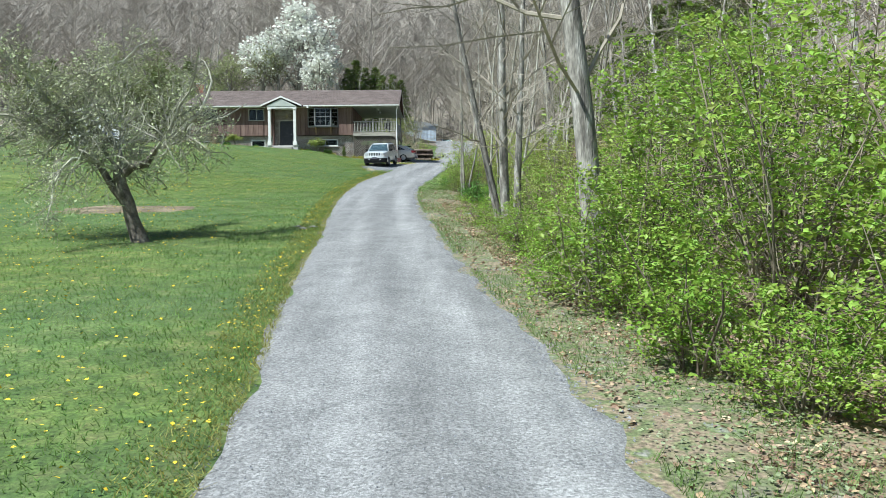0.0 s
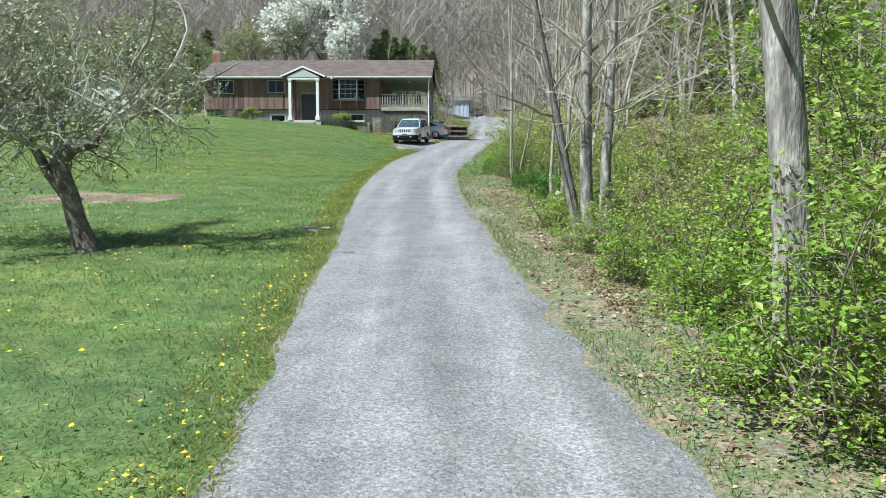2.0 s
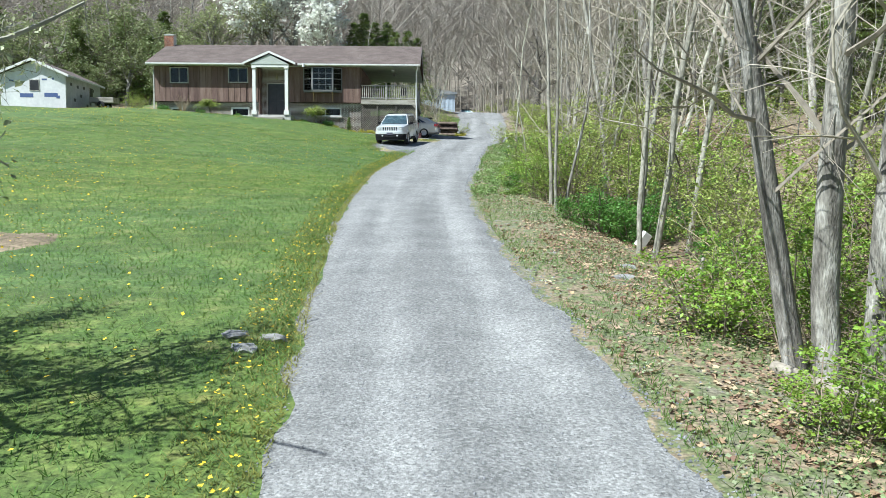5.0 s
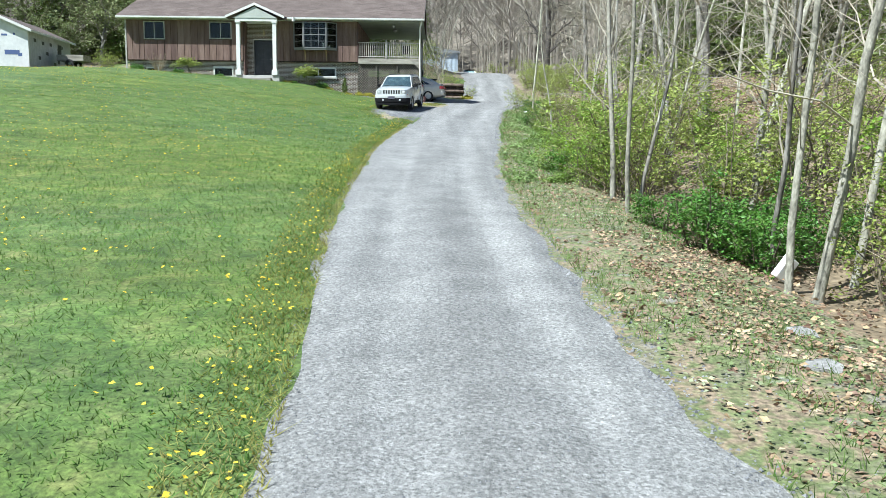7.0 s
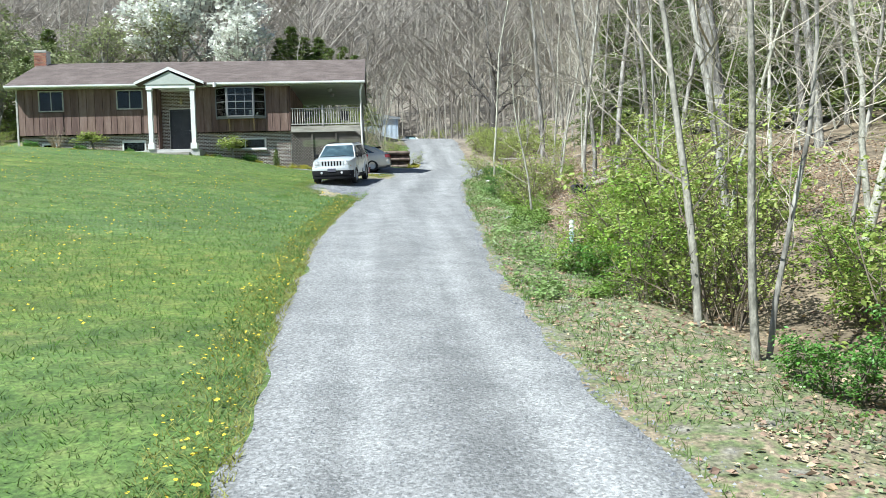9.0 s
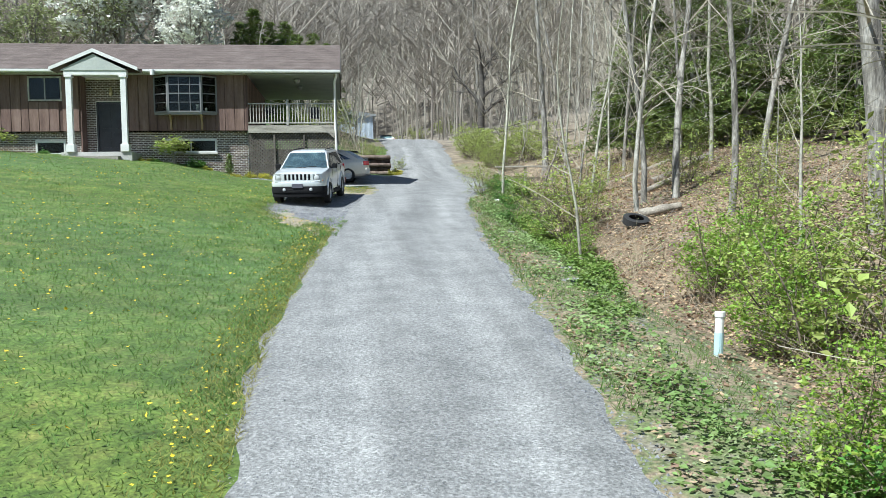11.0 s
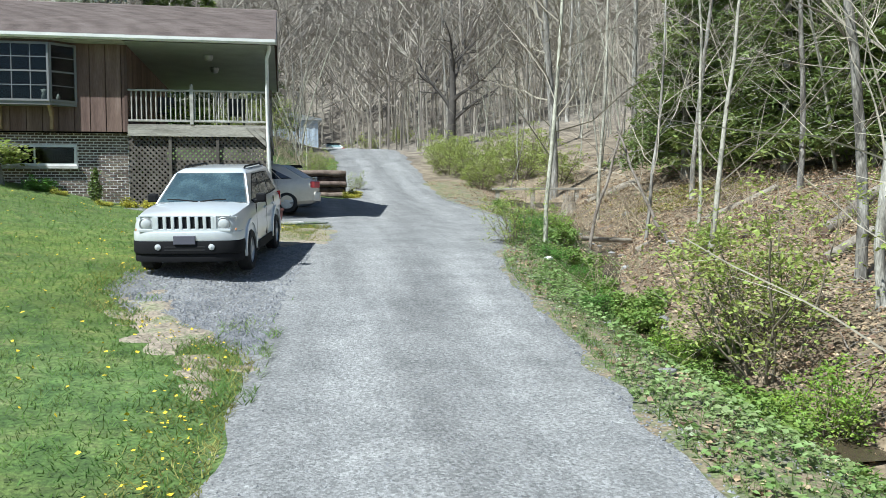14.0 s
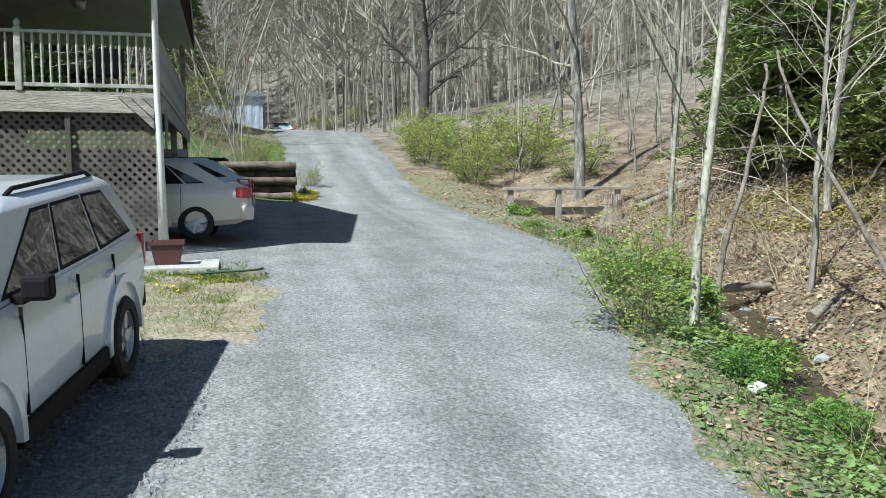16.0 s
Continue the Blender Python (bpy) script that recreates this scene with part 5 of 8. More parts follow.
SPREAD = [(5, 0.06, 0.02, 6, 0.3, 42, 0.95, 0.5), (7, 0.11, 0.03, 9, 0.22, 48, 0.42, 0.25), (4, 0.14, 0.03, 7, 0.2, 42, 0.5, 0.35), (3, 0.15, 0.02, 5, 0.2, 38, 0.5, 0.4), (2, 0.15, 0.0, 0, 0, 0, 0, 0.4)]


SAPLING = [(8, 0.07, 0.04, 18, 0.15, 50, 0.36, 0.25), (5, 0.15, 0.04, 8, 0.12, 46, 0.5, 0.4), (2, 0.15, 0.03, 0, 0, 0, 0, 0.4)]


def unit(v):
    return v / (np.linalg.norm(v) + 1e-9)


def grow(r, start, direction, length, radius, level, spec, out):
    """Adds a limb and its branches to out as (level, points, radii). spec holds a row for each level: segments, wobble, lift, children, first, angle, ratio, thinning."""
    seg, wob, lift, kids, first, ang, ratio, thin = spec[level]
    d = unit(np.asarray(direction, float))
    pts, rad = [np.asarray(start, float)], [radius]
    for i in range(seg):
        d = unit(d + r.normal(0, wob, 3) + np.array([0, 0, lift]))
        pts.append(pts[-1] + d * length / seg)
        rad.append(radius * (1 - (1 - thin) * (i + 1) / seg))
    pts, rad = np.array(pts), np.array(rad)
    out.append((level, pts, rad))
    if level + 1 >= len(spec):
        return
    k = int(kids) if kids >= 1 else int(r.random() < kids)
    turn = r.random() * 6.28
    for c in range(k):
        t = first + (1 - first) * (c + r.random()) / k
        f = t * seg
        i = min(int(f), seg - 1)
        p = pts[i] + (pts[i + 1] - pts[i]) * (f - i)
        ax = unit(pts[i + 1] - pts[i])
        turn += 2.4 + r.normal(0, 0.4)
        a = unit(np.cross(ax, [0.31, 0.77, 0.55]))
        bb_ = np.cross(ax, a)
        an = radians(ang) * (0.75 + 0.5 * r.random())
        dd = ax * math.cos(an) + (a * math.cos(turn) + bb_ * math.sin(turn)) * math.sin(an)
        ln = length * ratio * (1.15 - 0.75 * t) * (0.7 + 0.6 * r.random())
        rr = (rad[i] + (rad[i + 1] - rad[i]) * (f - i)) * ((0.2 + 0.14 * r.random()) if level == 0 and (spec is TALL or spec is SAPLING) else (0.5 + 0.15 * r.random()))
        grow(r, p, dd, ln, rr, level + 1, spec, out)


def tubes(limbs, sides_of):
    """Verts and faces of tapered round limbs; two sides make a flat sliver."""
    V, F, n = [], [], 0
    for level, pts, rad in limbs:
        s = sides_of(level, rad[0])
        d = unit(pts[-1] - pts[0])
        a = unit(np.cross(d, [0.35, 0.62, 0.41]))
        b = np.cross(d, a)
        an = np.arange(s) * (2 * math.pi / s)
        ring = np.cos(an)[:, None] * a + np.sin(an)[:, None] * b
        v = pts[:, None, :] + rad[:, None, None] * ring[None]
        V.append(v.reshape(-1, 3))
        k = len(pts)
        for i in range(k - 1):
            o = n + i * s
            if s == 2:
                F.append((o, o + 1, o + 3, o + 2))
            else:
                for j in range(s):
                    j2 = (j + 1) % s
                    F.append((o + j, o + j2, o + s + j2, o + s + j))
        n += k * s
    return np.concatenate(V), F


def leaf_mesh(name, r, centres, size, mat, droop=0.2, narrow=0.58, flat=0.35, tumble=0.5):
    """Folded leaves at the given places, one small quad pair each."""
    n = len(centres)
    d = r.normal(0, 1, (n, 3))
    d[:, 2] = d[:, 2] * flat - droop
    d /= np.linalg.norm(d, axis=1)[:, None]
    nrm = np.array([0, 0, 1.0]) + r.normal(0, tumble, (n, 3))
    side = np.cross(d, nrm)
    side /= np.linalg.norm(side, axis=1)[:, None] + 1e-9
    up = np.cross(side, d)
    s = (size * (0.6 + 0.8 * r.random(n)))[:, None]
    c = np.asarray(centres)
    v = np.stack([c - d * s * 0.5, c + side * s * narrow * 0.5 + up * s * 0.06, c + d * s * 0.5 - up * s * 0.05, c - side * s * narrow * 0.5 + up * s * 0.06], 1).reshape(-1, 3)
    f = np.arange(n * 4).reshape(n, 4)
    return mesh_arrays(name, v, f, mat)


def along(limbs, levels, per, r, spread=0.04):
    """Random places along the limbs of the given levels."""
    out = []
    for level, pts, rad in limbs:
        if level in levels:
            k = max(1, int(per * np.linalg.norm(pts[-1] - pts[0]) * (0.7 + 0.6 * r.random())))
            f = r.random(k) ** 0.7 * (len(pts) - 1)
            i = np.minimum(f.astype(int), len(pts) - 2)
            out.append(pts[i] + (pts[i + 1] - pts[i]) * (f - i)[:, None] + r.normal(0, spread, (k, 3)))
    return np.concatenate(out)


def make_tree(name, limbs, bark, twig, label, group, m, thick=1, leaf=None, smooth=True, category="tree", crown="crown"):
    t = thing(name, label, category, group, at=m)
    v, f = tubes([l for l in limbs if l[0] < thick], lambda lv, r0: 10 if r0 > 0.12 else 6 if r0 > 0.03 else 4)
    tr = part("trunk" if crown == "crown" else "branchwork", mesh_arrays("trunk", v, f, bark), bark, t, world=False)
    if crown != "crown":
        tagged(tr, kind="stuff")
    tr.data.polygons.foreach_set("use_smooth", [True] * len(tr.data.polygons))
    rest = [l for l in limbs if l[0] >= thick]
    if rest:
        v, f = tubes(rest, lambda lv, r0: 5 if r0 > 0.04 else 3 if r0 > 0.02 else 2)
        tagged(part(crown, mesh_arrays("crown", v, f, twig), twig, t, world=False), kind="stuff")
    if leaf is not None:
        tagged(part("foliage", leaf, None, t, world=False), kind="stuff")
    return t


def tree_pose(x, y, s=1.0, turn=None, lean=(0, 0), sink=0.08):
    t = turn if turn is not None else rng.random() * 6.28
    return Matrix.Translation((x, y, gz(x, y) - sink)) @ pose(0, 0, 0, lean[1], lean[0], 0) @ Matrix.Rotation(t, 4, "Z") @ Matrix.Diagonal((s, s, s, 1))




def limbs_of(spec, seed, height, radius, direction=(0, 0, 1)):
    out = []
    grow(np.random.default_rng(seed), (0, 0, -0.15), direction, height, radius, 0, spec, out)
    return out


def flare(limbs, k=1.5):
    lv, p, r = limbs[0]
    r = r.copy()
    r[0] *= k
    # extra ring just above the root
    mid = p[0] + (p[1] - p[0]) * 0.25
    p = np.insert(p, 1, mid, 0)
    r = np.insert(r, 1, r[1] * 1.08)
    limbs[0] = (lv, p, r)
    return limbs


GRP = "bare woodland trees"
LBL_G = "leafless grey-barked woodland tree among dead leaves"
LBL_P = "slender leafless tree with pale smooth bark"
tall_a = make_tree("bare_tree", flare(limbs_of(TALL, 1, 17, 0.2)), BARK, TWIG, LBL_G, GRP, tree_pose(8.25, 83.4, 0.95, 0.5, (3, 0)))
tall_b = make_tree("bare_tree", flare(limbs_of(TALL, 2, 15, 0.105)), BARK, TWIG, LBL_G, GRP, tree_pose(5.7, 60.4, 0.9, 1.0))
tall_c = make_tree("bare_tree", flare(limbs_of(TALL, 3, 16, 0.1)), PALEBARK, TWIG, LBL_P, GRP, tree_pose(5.0, 40.8, 0.85, 1.0, (6, 0)))
tall_d = make_tree("bare_tree", flare(limbs_of(TALL, 4, 14, 0.065)), PALEBARK, TWIG, LBL_P, GRP, tree_pose(7.5, 76.3, 1.0, 2.0))
make_tree("bare_tree", flare(limbs_of(SPREAD, 5, 6.5, 0.34)), DARKBARK, DARKBARK, "dark leafless tree with wide crooked limbs", GRP, tree_pose(8.0, 105, 1.0, 2.4))
sap_a = make_tree("sapling", limbs_of(SAPLING, 6, 8, 0.055), PALEBARK, TWIG, "thin pale sapling without leaves", "woodland saplings", tree_pose(1.05, 37.9, 1.1, 0.3, (-2, 0)))
sap_b = make_tree("sapling", limbs_of(SAPLING, 7, 6.5, 0.04), PALEBARK, TWIG, "thin pale sapling without leaves", "woodland saplings", tree_pose(2.1, 54.6, 1.0, 1.3, (-5, 0)))
sap_c = make_tree("sapling", limbs_of(SAPLING, 8, 5, 0.03), BARK, TWIG, "thin grey sapling without leaves", "woodland saplings", tree_pose(1.15, 36.3, 1.5, 2.3, (-3, 0)))

# trees that stand near the drive
copy_thing(tall_a, tree_pose(2.65, 14.9, 1.12, 1.0, (0, 0)))
copy_thing(tall_a, tree_pose(1.72, 23.85, 0.62, 2.0, (-9, 0)))
copy_thing(tall_a, tree_pose(1.86, 23.5, 0.74, 3.0, (-4, 0)))
copy_thing(tall_a, tree_pose(2.12, 23.1, 0.62, 4.0, (-4.5, 0)))
copy_thing(tall_c, tree_pose(2.05, 30.9, 0.8, 0.4, (-1, 0)))
copy_thing(tall_d, tree_pose(1.85, 31.2, 0.8, 1.4, (-2, 0)))
copy_thing(tall_d, tree_pose(2.9, 31.7, 0.9, 2.4, (5, 0)))
copy_thing(tall_d, tree_pose(0.95, 36.1, 0.75, 1.9, (-4, 0)))
copy_thing(tall_c, tree_pose(5.3, 41.0, 0.75, 2.2, (-5, 0)))
copy_thing(tall_b, tree_pose(3.3, 42.3, 0.9, 0.2))
copy_thing(tall_b, tree_pose(6.2, 55.6, 1.0, 1.2, (3, 0)))
copy_thing(tall_a, tree_pose(6.8, 50.6, 1.25, 0.9))
copy_thing(tall_d, tree_pose(2.62, 67.0, 0.95, 0.7, (1.5, 0)))
copy_thing(tall_b, tree_pose(5.0, 59.0, 0.85, 3.3, (-3, 0)))
copy_thing(tall_b, tree_pose(9.6, 73.5, 0.95, 2.3, (1, 0)))
copy_thing(tall_b, tree_pose(10.4, 69.0, 0.9, 1.3, (2, 0)))
copy_thing(tall_d, tree_pose(7.2, 68.5, 0.8, 4.1, (4, 0)))
copy_thing(tall_c, tree_pose(9.5, 64.0, 0.9, 5.1, (2, 0)))


def free_spot(x, y, gap):
    e = x - float(road_right(y))
    w = float(road_left(y)) - x
    if -gap < e and e < gap or (e <= 0 and w <= 0):
        return False
    if w > 0:
        if y < 84 and x > -26:
            return False
        if y < 60 and x > -60:
            return False
        if w < gap * 0.6:
            return False
    if -7 < x < 1.5 and 80 < y < 88:
        return False
    return True


spots = []
tries = 0
while len(spots) < 100 and tries < 6000:
    tries += 1
    y = rng.uniform(2, 126)
    x = rng.uniform(-40, 34)
    if not free_spot(x, y, 5.2 if y > 30 else 6.5):
        continue
    if x < 0 and (y < 92 or x > -3):
        continue
    if -27 < x < -2 and y < 108:
        continue
    if 62 < y < 84 and 0 < x < 13:
        continue
    if any((x - a) ** 2 + (y - b_) ** 2 < 3.2 for a, b_ in spots):
        continue
    spots.append((x, y))
pool = [tall_a, tall_b, tall_c, tall_d, tall_b, tall_d]
for i, (x, y) in enumerate(spots):
    copy_thing(pool[i % 6], tree_pose(x, y, rng.uniform(0.7, 1.2), None, (rng.normal(0, 2.5), rng.normal(0, 2.5))))
n = 0
tries = 0
while n < 120 and tries < 8000:
    tries += 1
    y = rng.uniform(24, 124)
    x = rng.uniform(-14, 16)
    gap = 2.3 if y < 52 else 3.3
    if not free_spot(x, y, gap) or (x < 0 and y < 82):
        continue
    if x < -3 and y < 84 or (-7 < x < 0.5 and 96 < y):
        continue
    if 55 < y < 83 and 0 < x < 12 and n % 7:
        n += 1
        continue
    n += 1
    copy_thing((sap_a, sap_b, sap_c)[n % 3], tree_pose(x, y, rng.uniform(0.6, 1.25), None, (rng.normal(0, 2.5), rng.normal(0, 2.5))))

# thin saplings crowding the bank below the shed
for k in range(34):
    x, y = rng.uniform(-6.6, -1.3), rng.uniform(87, 106)
    copy_thing((sap_a, sap_b, sap_c)[k % 3], tree_pose(x - 0.05 * (y - 87), y, rng.uniform(0.5, 0.95), None, (rng.normal(0, 4), rng.normal(0, 4))))

# far woods up the hillsides, past counting
def far_wood(name, count, region, seed, mat, label):
    r = np.random.default_rng(seed)
    limbs = []
    k = 0
    while k < count:
        x, y = region(r)
        if y < 128 and -9 < x - 0.5 * float(road_left(y) + road_right(y)) < 6:
            continue
        h = r.uniform(12, 20)
        z = gz(x, y) - 0.3
        rad = r.uniform(0.05, 0.115)
        top = np.array([x + r.normal(0, 0.7), y + r.normal(0, 0.7), z + h])
        base = np.array([x, y, z])
        limbs.append((0, np.array([base, base * 0.45 + top * 0.55, top]), np.array([rad, rad * 0.65, 0.03])))
        for b_ in range(22):
            t = 0.28 + 0.7 * r.random()
            p = base + (top - base) * t
            a = r.random() * 6.28
            ln = (1.2 - t) * h * 0.34 * (0.5 + r.random())
            d = np.array([math.cos(a), math.sin(a), 0.5 + 0.8 * r.random()]) * ln
            q = p + d * 0.5 + r.normal(0, 0.25, 3)
            limbs.append((1, np.array([p, q, p + d + r.normal(0, 0.3, 3)]), np.array([0.05, 0.035, 0.012])))
            for c_ in range(4):
                e_ = q + r.normal(0, 0.9, 3) + np.array([0, 0, 0.6])
                limbs.append((2, np.array([p + d * r.random(), e_]), np.array([0.03, 0.01])))
        k += 1
    v, f = tubes(limbs, lambda lv, r0: 4 if lv == 0 else 2)
    ob = new(name, mesh_arrays(name, v, f, mat))
    return tagged(ob, label, "woods", kind="stuff")


def back_region(r):
    while True:
        x, y = r.uniform(-75, 70), 118 + 62 * r.random() ** 1.3
        if x < 40 or y < 160:
            return x, y


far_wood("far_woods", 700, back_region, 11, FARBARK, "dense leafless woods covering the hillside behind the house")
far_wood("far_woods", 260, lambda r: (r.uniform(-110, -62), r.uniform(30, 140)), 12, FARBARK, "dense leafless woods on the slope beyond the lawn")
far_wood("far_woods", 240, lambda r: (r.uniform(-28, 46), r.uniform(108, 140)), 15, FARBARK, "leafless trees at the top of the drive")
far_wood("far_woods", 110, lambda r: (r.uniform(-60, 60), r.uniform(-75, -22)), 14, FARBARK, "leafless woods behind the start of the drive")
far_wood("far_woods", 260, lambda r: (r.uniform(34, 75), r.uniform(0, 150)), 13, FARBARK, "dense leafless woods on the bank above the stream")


# leafy shrubs along the drive
SHRUB = [(6, 0.12, 0.0, 9, 0.15, 62, 0.40, 0.3), (4, 0.16, 0.0, 6, 0.15, 52, 0.45, 0.4), (2, 0.16, 0.0, 0, 0, 0, 0, 0.4)]


def shrub_limbs(seed, height, stems, spread, spec=SHRUB, radius=0.02):
    r = np.random.default_rng(seed)
    out = []
    for s in range(stems):
        a = 6.28 * s / stems + r.normal(0, 0.4)
        tilt = spread * (0.3 + r.random())
        grow(r, (0.18 * math.cos(a), 0.18 * math.sin(a), -0.1), (math.cos(a) * tilt, math.sin(a) * tilt, 1), height * (0.65 + 0.5 * r.random()), radius * (0.7 + 0.6 * r.random()), 0, spec, out)
    return out


def clumps(limbs, level, share, k, r, spread):
    """Leaves gathered round the outer half of some of the twigs."""
    out = []
    for lv, pts, rad in limbs:
        if lv == level and r.random() < share:
            m_ = max(2, int(k * (0.6 + 0.8 * r.random())))
            f = 0.35 + 0.75 * r.random(m_)
            out.append(pts[0] + (pts[-1] - pts[0]) * f[:, None] + r.normal(0, spread, (m_, 3)) * np.array([1, 1, 0.6]))
    return np.concatenate(out)


def make_shrub(seed, height, stems, spread, per, size, leafmat, label, m, spec=SHRUB, twig=SHRUBTWIG, group="leafy roadside shrubs"):
    limbs = shrub_limbs(seed, height, stems, spread, spec)
    r = np.random.default_rng(seed + 100)
    leaf = leaf_mesh("leaves", r, clumps(limbs, 2, 0.6, per * 0.62, r, 0.08), size * 1.08, leafmat)
    return make_tree("shrub", limbs, twig, twig, label, group, m, 1, leaf, category="shrub", crown="twigwork")


S_LBL = "tall shrub with fresh light green leaves beside the drive"
shrub_a = make_shrub(21, 3.6, 11, 0.42, 19, 0.078, LEAF, S_LBL, tree_pose(4.4, 11.0, 1.15, 0.2))
shrub_b = make_shrub(22, 2.9, 10, 0.5, 20, 0.075, LEAF, S_LBL, tree_pose(3.4, 13.0, 1.0, 0.2))
shrub_c = make_shrub(23, 1.7, 9, 0.55, 20, 0.065, LEAF, "low shrub with fresh green leaves and bare stems", tree_pose(2.9, 9.8, 1.0, 0.2))
shrub_d = make_shrub(24, 1.4, 9, 0.6, 22, 0.065, LEAFDARK, "low shrub with deep green leaves near the ditch", tree_pose(1.6, 33.4, 0.9, 0.2))
shrub_e = make_shrub(25, 2.2, 9, 0.5, 15, 0.062, LEAFYELLOW, "open shrub with sparse yellow-green leaves", tree_pose(2.7, 45.8, 1.0, 0.2))
for x, y, s in [(6.2, 9.5, 1.2), (5.4, 13.6, 1.15), (4.6, 16.6, 1.1), (6.5, 15.5, 1.2), (5.6, 20.5, 1.1), (7.8, 12.2, 1.25), (8.2, 17.8, 1.2), (7.0, 24.0, 1.1)]:
    copy_thing(shrub_a, tree_pose(x, y, s * rng.uniform(0.9, 1.1)))
for x, y, s in [(2.4, 13.3, 0.95), (3.0, 12.4, 0.8), (4.9, 8.2, 1.0), (3.3, 16.3, 0.9), (3.0, 18.3, 0.9), (2.9, 26.2, 0.7), (6.2, 28.6, 1.0), (2.3, 24.6, 0.6), (5.7, 6.5, 1.0), (4.0, 32.5, 0.8), (1.2, 41.2, 0.75), (0.8, 39.2, 0.6), (0.6, 41.8, 0.55), (1.5, 40.3, 0.8)]:
    copy_thing(shrub_b, tree_pose(x, y, s * rng.uniform(0.9, 1.1)))
for x, y, s in [(2.0, 14.3, 0.7), (3.5, 8.4, 0.9), (2.3, 17.2, 0.8), (1.9, 19.4, 0.7), (1.5, 22.2, 0.6), (2.6, 22.9, 0.9), (1.35, 25.2, 0.7), (4.4, 6.9, 0.9), (2.6, 46.4, 0.9), (3.6, 48.2, 1.0), (4.2, 51.0, 0.8), (3.3, 50.2, 0.9), (3.2, 37.6, 0.9), (4.0, 39.5, 0.8), (2.6, 41.2, 0.7), (5.0, 44.3, 0.9), (3.9, 69.9, 0.5), (5.6, 64.9, 0.5), (2.3, 59.8, 0.5), (2.6, 56.8, 0.6)]:
    copy_thing(shrub_c, tree_pose(x, y, s * rng.uniform(0.85, 1.15)))
for x, y, s in [(2.1, 32.6, 0.9), (2.4, 34.0, 0.9), (1.3, 35.0, 0.7), (0.9, 40.8, 0.8), (2.8, 29.3, 0.8), (3.1, 33.2, 0.8), (2.4, 64.6, 0.45), (2.2, 65.4, 0.45), (4.1, 37.2, 0.7), (1.6, 61.2, 0.4), (2.5, 68.6, 0.5), (2.9, 69.4, 0.45)]:
    copy_thing(shrub_d, tree_pose(x, y, s * rng.uniform(0.85, 1.15)))
for x, y, s in [(3.9, 19.2, 1.1), (3.4, 22.0, 1.0), (5.0, 25.5, 1.3), (2.6, 20.4, 0.9), (4.2, 23.8, 1.2), (4.4, 28.0, 1.1), (2.5, 27.2, 0.9), (2.9, 30.6, 0.8), (3.4, 29.4, 1.0), (1.6, 38.4, 1.1), (2.2, 40.6, 1.3), (3.6, 45.0, 1.2), (2.8, 36.0, 1.1), (3.8, 35.0, 1.2), (5.0, 37.5, 1.2), (5.2, 47.2, 1.0), (1.9, 66.9, 0.6), (5.2, 51.8, 1.1), (3.05, 58.8, 1.2), (3.4, 59.4, 1.0), (-1.8, 87.4, 0.7), (-1.6, 90.2, 0.8), (0.0, 86.5, 0.4), (7.4, 34.2, 1.1), (5.8, 31.0, 1.0), (9.0, 45.0, 1.1), (8.0, 57.4, 0.9), (7.2, 61.0, 0.9), (-9.6, 87, 1.0), (-6, 90, 1.0), (-4, 94, 1.2)]:
    copy_thing(shrub_e, tree_pose(x, y, s * rng.uniform(0.85, 1.15)))
shrub_f = make_shrub(26, 2.0, 13, 1.1, 16, 0.07, LEAFYELLOW, "wide rounded shrub in fresh green leaf beside the woods", tree_pose(5.5, 92.6, 1.0, 0.2))
for x, y, s in [(6.6, 91.0, 1.15), (5.9, 95.4, 1.05), (7.6, 93.6, 1.3), (6.3, 88.6, 0.9), (8.6, 89.6, 1.15), (6.6, 98.0, 1.1), (9.6, 92.4, 1.2), (9.4, 86.0, 0.9), (-6.0, 109, 1.0), (2.4, 128.0, 0.7), (4.6, 126.0, 0.8), (-1.4, 128.0, 0.7), (7.4, 124, 0.9), (-23.2, 74.2, 0.55)]:
    copy_thing(shrub_f, tree_pose(x, y, s * rng.uniform(0.9, 1.1)))


